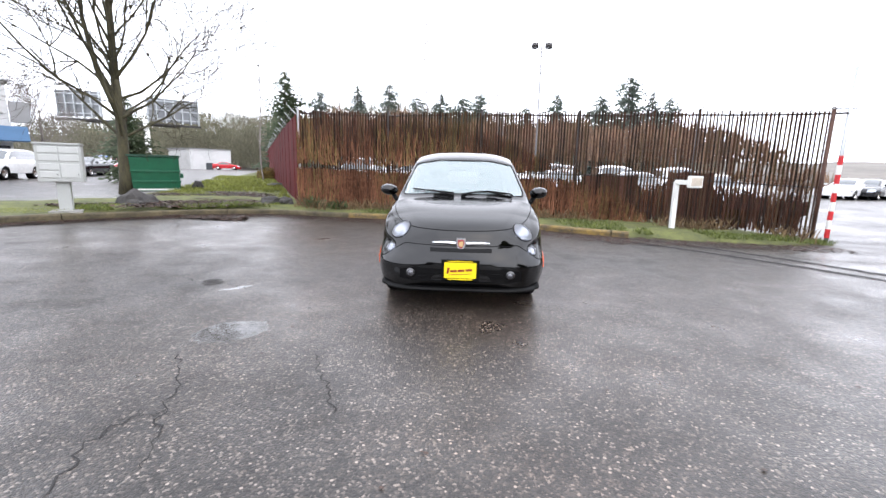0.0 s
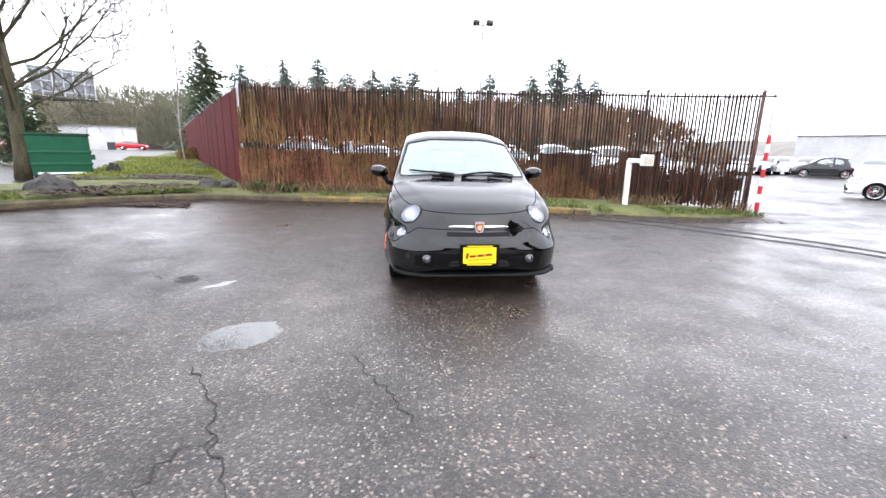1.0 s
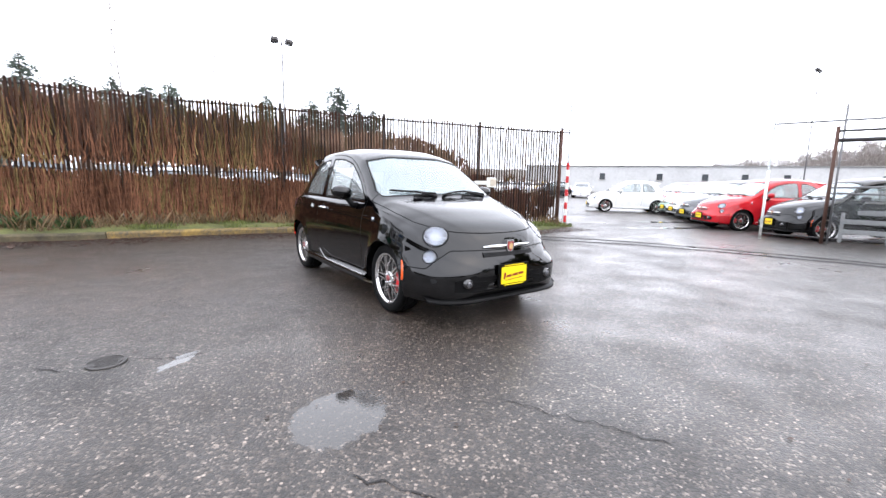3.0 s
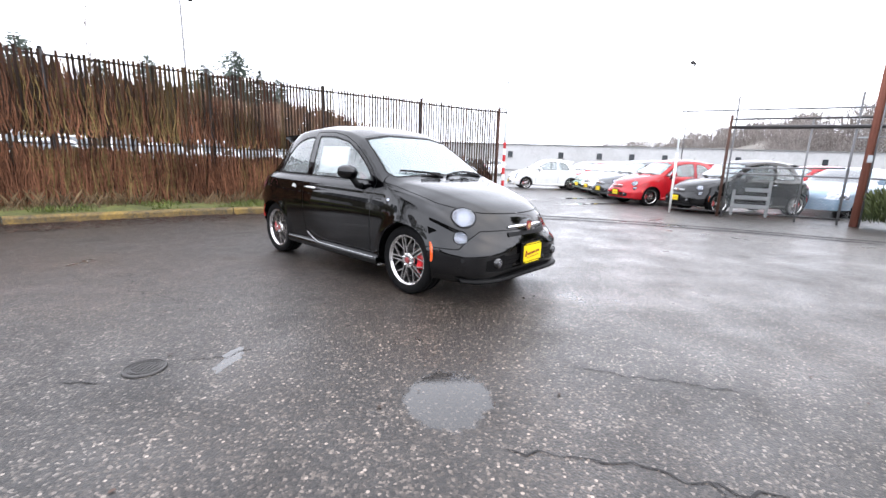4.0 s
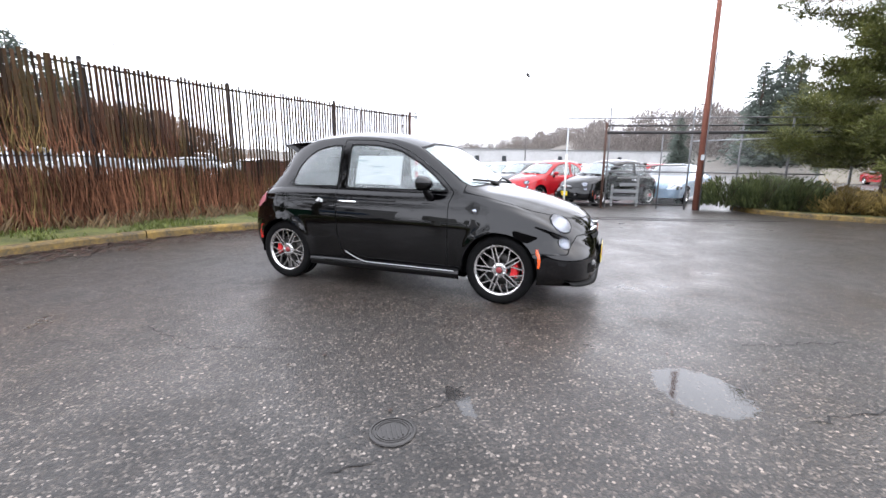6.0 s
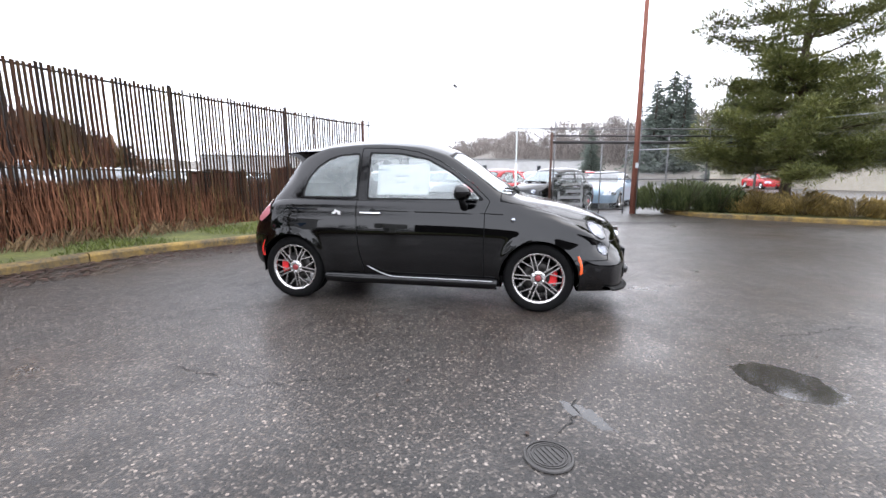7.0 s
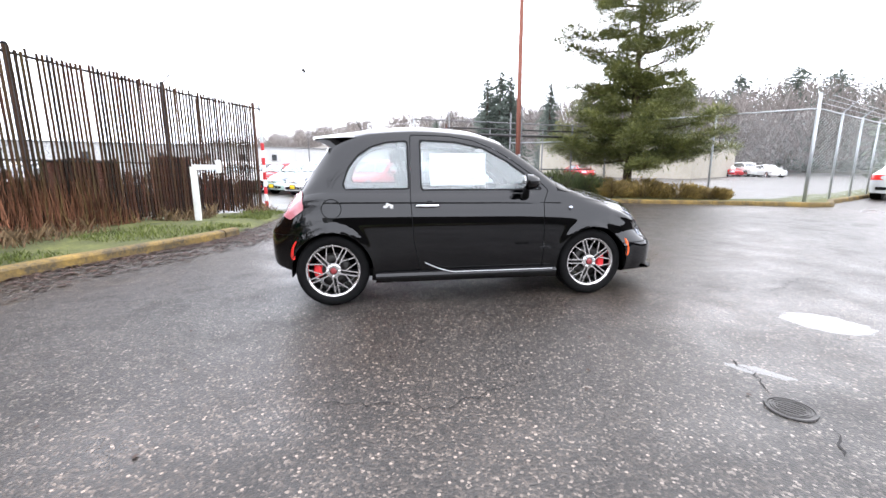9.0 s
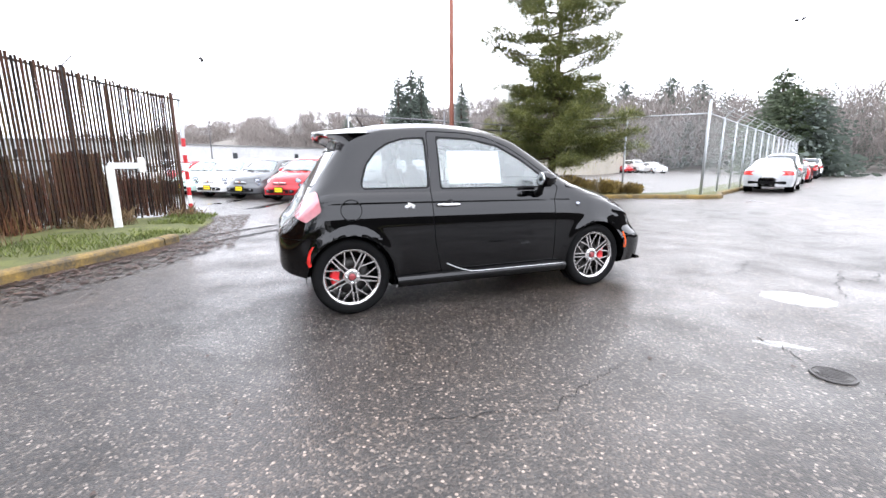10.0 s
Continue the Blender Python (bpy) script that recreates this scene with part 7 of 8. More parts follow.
    tagged(part("backdrop_hill", (v, f), HAZED_HILL, smooth=True), "wooded hillside in the distance", "hillside", kind="structure")


build_woods()


def sapling(az, dist, el, seed):
    rng = random.Random(seed)
    x, y = polar(EYE_A, az, dist)
    h = 1.3 + dist * math.tan(radians(el))
    t = thing("bare_sapling", pose(x, y, 0), "tall thin leafless tree behind the fence", "tree", "bare saplings")
    g, tw, tips = Geo(), Geo(), []
    pts = [Vector((0.12 * math.sin(k * 0.8 + seed), 0.1 * math.cos(k + seed), h * k / 10)) for k in range(11)]
    g.tube(pts, [0.056 - 0.0046 * k for k in range(11)], 6)
    part("trunk", g.data(), HAZED_BARE, t)
    for k in range(3, 11):
        for j in range(3):
            a = rng.uniform(0, 6.28)
            limb(tw, pts[k].copy(), Vector((math.cos(a), math.sin(a), 2.0)).normalized(), h * 0.10, 0.022, rng, 1, tips, 0, 1, 0.15, 3)
    part("twig_crown", tw.data(), HAZED_BARE, t)


for i, (az, dist, el) in enumerate(((115.5, 30, 14.5), (106.3, 32, 13.5), (95.3, 30, 17.0), (86.0, 34, 14.0), (85.2, 40, 11.0), (65.0, 44, 11.0))):
    sapling(az, dist, el, 40 + i)



def flood_pole(x, y, h, label="tall steel floodlight pole with two lamp heads"):
    t = thing("floodlight_pole", pose(x, y, 0), label, "lamp post", "floodlight poles")
    part("pole", Geo().tube([(0, 0, -0.2), (0, 0, h)], [0.055, 0.035], 10).data(), POLE_GREY, t, smooth=True)
    part("crossarm", Geo().tube([(-0.35, 0, h - 0.1), (0.35, 0, h - 0.1)], 0.025, 6).data(), GALV, t)
    for sx in (-0.33, 0.36):
        part("lamp_head", block((0.34, 0.26, 0.24), 0.04), DARK_STEEL, t, at=pose(sx, 0, h - 0.08, -30, 0, 20 * sx))


flood_pole(3.62, 17.4, 7.5)
flood_pole(*polar(EYE_B, 7.4, 46), 10.2)
flood_pole(*polar(EYE_B, -58.2, 60), 15.6)


# ---------------------------------------------------------------- buildings
def wall_box(name, a, b, h, depth, mat_, label, category, windows=(), roof=ROOF_GREY, base=-0.3):
    """A long low building along a to b; windows: (share along, sill, width, height)."""
    a, b = Vector(a), Vector(b)
    d = (b - a)
    L = d.length
    ang = math.degrees(math.atan2(d.y, d.x))
    t = thing(name, pose(a.x, a.y, base, 0, 0, ang), label, category)
    part("wall", block((L, depth, h), 0.02, 1), mat_, t, at=pose(L / 2, depth / 2, 0))
    part("roof", block((L + 0.4, depth + 0.4, 0.12), 0.02, 1), roof, t, "grey roof edge", at=pose(L / 2, depth / 2, h + 0.003))
    for s, sill, w, hh in windows:
        wd = part("window", block((w, 0.10, hh), 0.01, 1), DARK_OPENING, t, "dark window", at=pose(L * s, -0.02, sill))
        part("window_sill", block((w + 0.3, 0.16, 0.12), 0.01, 1), CONCRETE, wd, at=pose(0, -0.03, -0.125))
    return t


wa, wb_ = polar((-0.7, -5.4), 45.2, 74), polar(EYE_B, -8.0, 96)
wall_box("warehouse", wa, wb_, 4.35, 18, WHITE_WALL, "long low white painted warehouse with small dark windows", "warehouse",
         [(s, 2.3, 0.8, 0.95) for s in (0.17, 0.285, 0.37, 0.44, 0.51, 0.66, 0.83)])
ta, tb = polar(EYE_B, -29.0, 72), polar(EYE_B, -43.2, 66)
wall_box("tan_warehouse", tb, ta, 4.2, 16, TAN_WALL, "tan commercial building with garage openings", "warehouse", [(0.15, 0.0, 2.6, 2.6), (0.42, 0.0, 3.2, 2.6), (0.72, 0.0, 3.0, 2.6)])
ba, bb = polar(EYE_A, 123.1, 96), polar(EYE_A, 118.9, 100)
wall_box("white_shop", ba, bb, 4.7, 8, WHITE_WALL, "low white shop building beyond the road", "building", [(0.45, 0.2, 1.4, 1.9)])
bc, bd_ = polar(EYE_A, 122.0, 150), polar(EYE_A, 114.5, 165)
wall_box("grey_shop", bc, bd_, 9.0, 12, TAN_WALL, "grey flat-roofed building far behind trees", "building")
sa, sb = polar(EYE_A, 146.0, 38), polar(EYE_A, 137.4, 38)
sh = wall_box("shop_with_awning", sa, sb, 6.3, 8, WHITE_WALL, "pale two-storey building with a blue awning", "building", [(0.86, 4.5, 0.8, 1.1), (0.60, 4.5, 0.8, 1.1), (0.80, 0.9, 2.0, 1.6)])
part("awning", block((4.4, 1.3, 0.9), 0.05, 1, (1, 0.2)), BLUE_AWNING, sh, "faded blue awning", at=pose(4.2, -0.65, 2.75))
part("hanging_sign", block((0.95, 0.14, 1.25), 0.02, 1), ROOF_GREY, sh, "grey framed sign on a bracket", at=pose(6.2, -0.1, 3.9))


def build_billboard():
    """Two boards set in a V on one pole, seen from behind."""
    x, y = polar(EYE_A, 126.9, 74)
    t = thing("billboard", pose(x, y, 0.2, 0, 0, 126.9 - 90), "large roadside billboard seen from behind on a white pole", "billboard")
    BACK = plain("billboard_frame", (0.20, 0.21, 0.22), 0.6, 0.2, 0.15, 1.0)
    part("pole", Geo().tube([(0, 0, -0.5), (0, 0, 7.2)], 0.36, 12).data(), WHITE_PAINT, t, smooth=True)
    part("header_beam", block((10.5, 0.5, 0.45), 0.03, 1), DARK_STEEL, t, at=pose(-1.2, 0.2, 6.3))
    for cx, w, turn in ((3.35, 6.4, 10), (-6.9, 5.0, -24)):
        pn = part("panel_back", block((w, 0.2, 3.2), 0.04, 1), BACK, t, at=pose(cx, 0.4, 7.0, 0, 0, turn))
        part("catwalk", block((w, 0.9, 0.22), 0.03, 1), DARK_STEEL, pn, at=pose(0, -0.55, -0.55))
        n = int(w / 0.95)
        for j in range(n + 1):
            part("stiffener", block((0.14, 0.34, 3.5), 0.01, 1), GALV, pn, at=pose(-w / 2 + 0.07 + (w - 0.14) * j / n, -0.28, -0.2))
        for j in range(3):
            part("stringer", block((w, 0.10, 0.12), 0.01, 1), GALV, pn, at=pose(0, -0.48, 0.3 + 1.2 * j))


build_billboard()

# ---------------------------------------------------------------- things by the kerb in the west
def build_mailbox():
    x, y = -7.65, 2.25
    t = thing("cluster_mailbox", pose(x, y, ground_z(x, y) + 0.10, 0, 0, 36), "grey metal cluster mailbox on a square pedestal", "mailbox")
    part("footing", block((0.50, 0.46, 0.06), 0.01), CONCRETE, t)
    part("pedestal", block((0.20, 0.20, 0.56), 0.01, 2), MAILBOX_GREY, t, at=pose(0, 0, 0.05))
    b = part("cabinet", block((0.66, 0.38, 0.68), 0.015, 2), MAILBOX_GREY, t, at=pose(0, 0, 0.60))
    part("cap", block((0.70, 0.42, 0.04), 0.012, 2), MAILBOX_GREY, t, at=pose(0, 0, 1.282))
    DOOR_GREY = plain("mailbox_door_grey", (0.46, 0.47, 0.45), 0.4, 0.2, 0.05, 6.0)
    for c in range(2):
        for r in range(4):
            if c == 1 and r < 2:
                continue
            d = part("compartment_door", block((0.28, 0.014, 0.115), 0.005, 1), DOOR_GREY, b, at=pose(-0.15 + 0.30 * c, -0.196, 0.08 + 0.145 * r + (0.02 if r > 1 else 0)))
    part("parcel_door", block((0.28, 0.014, 0.26), 0.005, 1), DOOR_GREY, b, at=pose(0.15, -0.196, 0.08))
    for c in range(2):
        part("lock", Geo().lathe([(0, 0.012), (-0.01, 0.010), (-0.01, 0)], 10, 'y', (-0.04 + 0.30 * c, -0.205, 0.14)).data(), CHROME, b)


def build_dumpster():
    x, y = -11.25, 9.60
    t = thing("dumpster", pose(x, y, ground_z(x, y) - 0.02, 0, 0, 34), "dark green steel rubbish dumpster on the grass", "dumpster")
    body = bmesh.new()
    bmesh.ops.create_cube(body, size=1.0)
    for v in body.verts:
        v.co = Vector((v.co.x * 1.52, v.co.y * (1.25 if v.co.z > 0 else 1.0), (v.co.z + 0.5) * 1.20 + 0.14))
    bmesh.ops.bevel(body, geom=body.edges[:], offset=0.02, segments=1, affect='EDGES')
    b = part("body", body, DUMPSTER_GREEN, t)
    for k in range(2):
        part("rib", block((1.58, 0.05, 0.07), 0.01, 1), DUMPSTER_GREEN, b, at=pose(0, -0.545 - 0.035 * k, 0.46 + 0.36 * k))
    part("lid", block((1.60, 1.35, 0.07), 0.02, 2), plain("dark_green_lid", (0.008, 0.05, 0.028), 0.5, 0.0, 0.2, 5.0), t, "dark green lid", at=pose(0, 0, 1.342))
    for sx in (-1, 1):
        part("fork_pocket", block((0.10, 0.9, 0.16), 0.01, 1), DUMPSTER_GREEN, t, at=pose(sx * 0.815, 0, 0.62))
        part("skid", block((0.12, 1.0, 0.14), 0.01, 1), DARK_STEEL, t, at=pose(sx * 0.58, 0, 0.0))
    part("hazard_strip", block((1.3, 0.012, 0.06), 0.003, 1), WHITE_PAINT, t, "pale reflective strip", at=pose(0.1, -0.515, 0.18))


def rock(x, y, sx, sy, sz, seed, label="dark angular rock lying on the verge", lift=0.13, name="rock"):
    bm = bmesh.new()
    bmesh.ops.create_icosphere(bm, subdivisions=3, radius=1.0)
    for v in bm.verts:
        c = v.co
        k = 1 + 0.35 * noise.noise(c * 1.3 + Vector((seed, 0, 0))) + 0.12 * noise.noise(c * 4 + Vector((0, seed, 0)))
        c = c * k
        v.co = Vector((c.x * sx, c.y * sy, max(-0.25, c.z) * sz))
    ob = part(name, bm, ROCK, at=pose(x, y, ground_z(x, y) + lift, 0, 0, seed * 40))
    tagged(ob, label, "rock", "rocks on the verge")


build_mailbox()
build_dumpster()
rock(-7.35, 3.62, 0.40, 0.27, 0.32, 1.0, lift=0.17)
rock(-5.45, 6.2, 0.30, 0.22, 0.19, 2.0, lift=0.2)
rock(-5.05, 6.3, 0.26, 0.20, 0.17, 3.0, lift=0.2)
rock(-10.3, 10.6, 0.20, 0.20, 0.30, 5.0, "dark stump-like rock beside the dumpster", 0.18)
rock(-8.9, 14.4, 0.6, 0.3, 0.14, 6.0, "low flat rock in the grass", 0.18)


# ---------------------------------------------------------------- verge plants
def scatter_grass():
    rng = random.Random(21)
    for name, mat_, count, lbl in (("grass", GRASS, 22000, "short wet green grass on the verge"), ("dry_grass", DRY_GRASS, 4500, "dry straw-coloured weeds along the fence")):
        v, f = [], []
        for k in range(count):
            if name == "grass":
                i = rng.randrange(14, len(west_line) - 1)
                p = west_line[i].lerp(west_line[i + 1], rng.random()) if rng.random() < 0.82 else Vector((rng.uniform(3.5, 7.3), 2.95 + rng.uniform(0, 0.5)))
                if p.x > 3.4:
                    q = p + Vector((0.2, 0.25)) * rng.random() * 2
                else:
                    d = 0.2 + 1.5 * rng.random() ** 1.3
                    q = p + Vector((0.25, 1.0)).normalized() * d
                patch = noise.noise((q.x * 0.8, q.y * 0.8, 5.0))
                if patch < -0.12:
                    continue
                h = rng.uniform(0.03, 0.11) * (1 + 0.6 * patch)
            else:
                s = rng.uniform(0, FENCE_LEN)
                pp, dd = on_fence(s)
                q = pp - Vector((-dd.y, dd.x)) * (rng.random() ** 2 * 0.8 - 0.1)
                if noise.noise((q.x * 0.7, q.y * 0.7, 8.0)) < -0.05:
                    continue
                h = rng.uniform(0.06, 0.30) * (0.6 + 0.8 * rng.random())
            tail = clamp((q.x - 4.0) / 3.0, 0, 1)
            z = verge_z(q.x, q.y) - 0.07 * tail - 0.02 + 0.08 * clamp(-q.x / 3, 0, 1) * 0.6
            a = rng.uniform(0, 6.283)
            d = Vector((math.cos(a) * 0.45, math.sin(a) * 0.45, 1)).normalized()
            w = rng.uniform(0.004, 0.009)
            i = len(v)
            sx, sy = -math.sin(a) * w, math.cos(a) * w
            v += [(q.x - sx, q.y - sy, z), (q.x + sx, q.y + sy, z), (q.x + d.x * h * 0.55 + sx * 0.7, q.y + d.y * h * 0.55 + sy * 0.7, z + d.z * h * 0.6), (q.x + d.x * h * 1.3, q.y + d.y * h * 1.3, z + d.z * h)]
            f.append((i, i + 1, i + 2, i + 3))
        tagged(part(name, (v, f), mat_), lbl, "grass", kind="stuff")


def scatter_leaves():
    rng = random.Random(31)
    v, f = [], []
    for k in range(11000):
        if rng.random() < 0.85:
            i = rng.randrange(10, len(west_line) - 1)
            p = west_line[i].lerp(west_line[i + 1], rng.random())
            spread = rng.random() ** 2.2
            dens = 0.5 + 0.5 * noise.noise((p.x * 0.9, p.y * 0.9, 1))
            if rng.random() > dens + 0.25:
                continue
            q = p + Vector((-0.25, -1.0)).normalized() * (0.02 + 0.85 * spread)
        else:
            q = Vector((rng.uniform(2.6, 7.2), rng.uniform(2.3, 3.4)))
        z = ground_z(q.x, q.y) + rng.uniform(0.003, 0.02)
        a = rng.uniform(0, 6.283)
        r = rng.uniform(0.010, 0.034)
        i = len(v)
        for j in range(5):
            b = a + 6.283 * j / 5
            v.append((q.x + r * math.cos(b) * 1.3, q.y + r * math.sin(b), z + rng.uniform(0, 0.010)))
        f.append(tuple(range(i, i + 5)))
    tagged(part("leaf_litter", (v, f), LEAF_LITTER), "wet brown leaf litter swept against the kerb", "leaves", kind="stuff")
    # loose leaves and bits lying about on the asphalt
    v, f = [], []
    for k in range(170):
        q = Vector((rng.uniform(-5.5, 6.5), rng.uniform(-4.5, 4.5)))
        r = rng.uniform(0.004, 0.012)
        a = rng.uniform(0, 6.283)
        i = len(v)
        for j in range(5):
            b = a + 6.283 * j / 5
            v.append((q.x + r * math.cos(b) * 1.5, q.y + r * math.sin(b), ground_z(q.x, q.y) + 0.006 + rng.uniform(0, 0.004)))
        f.append(tuple(range(i, i + 5)))
    tagged(part("loose_leaves", (v, f), LEAF_LITTER), "single dead leaves and grit on the asphalt", "leaves", kind="stuff")


def leafy_mass(name, centres, mat_, label, seed, blades, upright=0.8):
    rng = random.Random(seed)
    t = thing(name, pose(centres[0][0], centres[0][1], ground_z(centres[0][0], centres[0][1]) + 0.1), label, "shrub")
    v, f, g = [], [], Geo()
    ox, oy = centres[0][0], centres[0][1]
    for x, y, r, h in centres:
        for _ in range(14):
            a = rng.uniform(0, 6.283)
            g.tube([(x - ox, y - oy, 0), (x - ox + 0.4 * r * math.cos(a), y - oy + 0.4 * r * math.sin(a), h * 0.5), (x - ox + 0.75 * r * math.cos(a), y - oy + 0.75 * r * math.sin(a), h * 0.85)], [0.012, 0.009, 0.004], 4, caps=False)
        for k in range(blades):
            a, s, u = rng.uniform(0, 6.283), rng.random() ** 0.5, rng.random()
            top = h * (1 - 0.35 * s * s) * (0.82 + 0.3 * noise.noise((x * 2 + math.cos(a) * 2, y * 2 + math.sin(a) * 2, 0)))
            c = Vector((x - ox + r * s * math.cos(a), y - oy + r * s * math.sin(a), top * (0.05 + 0.95 * u)))
            d = Vector((math.cos(a) * 0.5 + rng.uniform(-0.4, 0.4), math.sin(a) * 0.5 + rng.uniform(-0.4, 0.4), upright + rng.uniform(-0.3, 0.3))).normalized()
            leaf_blade(v, f, c, d, Vector((math.cos(a + 1.2), math.sin(a + 1.2), 0.2)), rng.uniform(0.10, 0.24), rng.uniform(0.008, 0.02))
    part("woody_stem", g.data(), PINE_BARK, t)
    part("leaves", (v, f), mat_, t)


def scatter_back_grass():
    """Longer lawn on the strip beside the red fence and under the bare tree."""
    rng = random.Random(22)
    v, f, lv, lf = [], [], [], []
    d = (RED_END - RED_START).normalized()
    side = Vector((-d.y, d.x))
    for k in range(34000):
        if rng.random() < 0.7:
            q = RED_START + d * (rng.random() ** 1.6 * 26) + side * rng.uniform(0.1, 3.9)
        else:
            q = Vector((rng.uniform(-13.5, -5.2), 0.0))
            p = min(west_line, key=lambda c: abs(c.x - q.x))
            q = Vector((q.x, p.y)) + Vector((0.25, 1.0)).normalized() * rng.uniform(0.3, 3.6)
        green = noise.noise((q.x * 0.35, q.y * 0.35, 9.0)) + 0.5 * noise.noise((q.x * 1.4, q.y * 1.4, 2.0))
        near = clamp((q.y - 6.5) / 4.0, 0, 1)
        z = verge_z(q.x, q.y) + 0.05
        a = rng.uniform(0, 6.283)
        if green + 0.35 * near < -0.02 + rng.uniform(-0.2, 0.2):
            if q.y < 8.5:
                r = rng.uniform(0.02, 0.05)
                i = len(lv)
                for j in range(5):
                    b = a + 6.283 * j / 5
                    lv.append((q.x + r * math.cos(b) * 1.3, q.y + r * math.sin(b), z + 0.02 + rng.uniform(0, 0.03)))
                lf.append(tuple(range(i, i + 5)))
            continue
        big = clamp((q.y - 4.5) / 6.0, 0.25, 1)
        h, w = rng.uniform(0.06, 0.13) * big, rng.uniform(0.010, 0.020) * big
        i = len(v)
        sx, sy, ex, ey = -math.sin(a) * w, math.cos(a) * w, math.cos(a) * h * 0.5, math.sin(a) * h * 0.5
        v += [(q.x - sx, q.y - sy, z), (q.x + sx, q.y + sy, z), (q.x + ex, q.y + ey, z + h)]
        f.append((i, i + 1, i + 2))
    tagged(part("lawn_grass", (v, f), two_tone("bright_lawn_grass", (0.075, 0.095, 0.016), (0.26, 0.28, 0.05), 1.2, rough=0.6, bump=0.0, per_island=0.35, thin=0.3)), "bright green grass beside the red fence", "grass", kind="stuff")
    tagged(part("fallen_leaves", (lv, lf), LEAF_LITTER), "brown fallen leaves on the verge under the tree", "leaves", kind="stuff")
    # dark heap of wet leaves and soil on the asphalt by the kerb
    v, f = [], []
    for k in range(1500):
        q = Vector((rng.uniform(-6.5, -4.9), 0))
        q.y = 3.36 + 0.26 * (q.x + 6.4) + rng.gauss(0, 0.09)
        lump = max(0.0, 0.5 + noise.noise((q.x * 3, q.y * 3, 4)))
        z = ground_z(q.x, q.y) + 0.05 * lump * rng.random() + 0.004
        r, a = rng.uniform(0.012, 0.04), rng.uniform(0, 6.283)
        i = len(v)
        for j in range(5):
            b = a + 6.283 * j / 5
            v.append((q.x + r * math.cos(b) * 1.3, q.y + r * math.sin(b), z + rng.uniform(0, 0.02)))
        f.append(tuple(range(i, i + 5)))
    tagged(part("leaf_heap", (v, f), LEAF_LITTER), "dark heap of wet leaves and soil by the kerb", "leaves", kind="stuff")


scatter_grass()
scatter_back_grass()
scatter_leaves()
leafy_mass("broom_shrub", [(10.7, -5.1, 0.75, 0.95), (10.5, -5.9, 0.8, 1.05), (11.2, -6.5, 0.8, 1.1), (10.2, -6.7, 0.6, 0.9)], SHRUB, "dark green broom shrub at the foot of the pole", 51, 2600, 1.1)
leafy_mass("ground_shrub", [(9.9, -7.6, 0.7, 0.6), (9.5, -8.6, 0.8, 0.62), (10.4, -8.9, 0.9, 0.7), (9.0, -9.5, 0.8, 0.55), (8.6, -10.4, 0.6, 0.4), (10.8, -7.6, 0.8, 0.8)], SHRUB_BROWN, "low olive-brown ground shrub under the pine", 52, 2400, 0.6)
leafy_mass("ivy_clump", [(-4.2, 6.25, 0.22, 0.26), (-3.5, 6.25, 0.2, 0.18)], IVY, "dark ivy at the foot of the fence", 53, 420, 0.3)
leafy_mass("bare_bush", [(-13.2, 24.0, 1.2, 0.9), (-15.5, 33.0, 1.6, 1.2)], SHRUB_BROWN, "reddish leafless bush beside the red fence", 55, 2200, 0.9)

# ---------------------------------------------------------------- parked cars
PAINTS = {n: car_paint(n + "_car_paint", c, fl) for n, c, fl in (
    ("white", (0.72, 0.72, 0.71), 0.0), ("red", (0.42, 0.012, 0.018), 0.0), ("mint", (0.40, 0.52, 0.46), 0.0), ("grey", (0.10, 0.105, 0.11), 0.3),
    ("silver", (0.52, 0.53, 0.54), 0.4), ("pale_blue", (0.26, 0.36, 0.46), 0.3), ("dark", (0.012, 0.012, 0.014), 0.0), ("yellow", (0.65, 0.40, 0.01), 0.0), ("blue", (0.05, 0.12, 0.30), 0.2))}
template = build_hatchback(pose(10.65 + 1.26, -1.40 - 0.34, ground_z(11.5, -1.5), 0, 0, 228), BLACK_PAINT, "black small hatchback parked behind the gate", False, "parked hatchbacks")


def parked_hatchback(wx, wy, az, paint, label):
    """A parked car of the same kind, placed by its left front wheel and the way its nose points."""
    rz = az + 90
    off = Euler((0, 0, radians(rz))).to_matrix() @ Vector((0.67, HUB_F, 0))
    cx, cy = wx - off.x, wy - off.y
    ob = copy_thing(template, pose(cx, cy, ground_z(cx, cy), 0, 0, rz))
    ob["label"] = label
    for o in ob.children_recursive:
        if o.type == 'MESH' and o.material_slots and o.material_slots[0].material == BLACK_PAINT:
            o.material_slots[0].link = 'OBJECT'
            o.material_slots[0].material = PAINTS[paint]


parked_hatchback(11.6, 0.62, 143, "red", "red small hatchback with a yellow plate, parked in the row")
parked_hatchback(13.35, 1.95, 143, "grey", "dark grey small hatchback parked in the row")
parked_hatchback(15.05, 3.2, 143, "white", "white small hatchback parked in the row")
parked_hatchback(16.8, 4.45, 143, "mint", "mint green small hatchback parked in the row")
parked_hatchback(18.6, 5.7, 143, "red", "red small hatchback at the far end of the row")
parked_hatchback(20.4, 7.1, 143, "grey", "grey small hatchback far down the row")
parked_hatchback(22.2, 8.4, 143, "silver", "silver small hatchback far down the row")
parked_hatchback(16.0, 7.95, 133, "white", "white small hatchback parked across the end of the row")
parked_hatchback(29.6, 24.0, 135, "dark", "black small hatchback parked in the back row")
parked_hatchback(32.2, 26.6, 135, "grey", "grey small hatchback parked in the back row")
parked_hatchback(35.0, 29.4, 135, "dark", "black small hatchback in the back row by the fence")
parked_hatchback(17.2, -0.6, 130, "white", "white small hatchback in the second row")
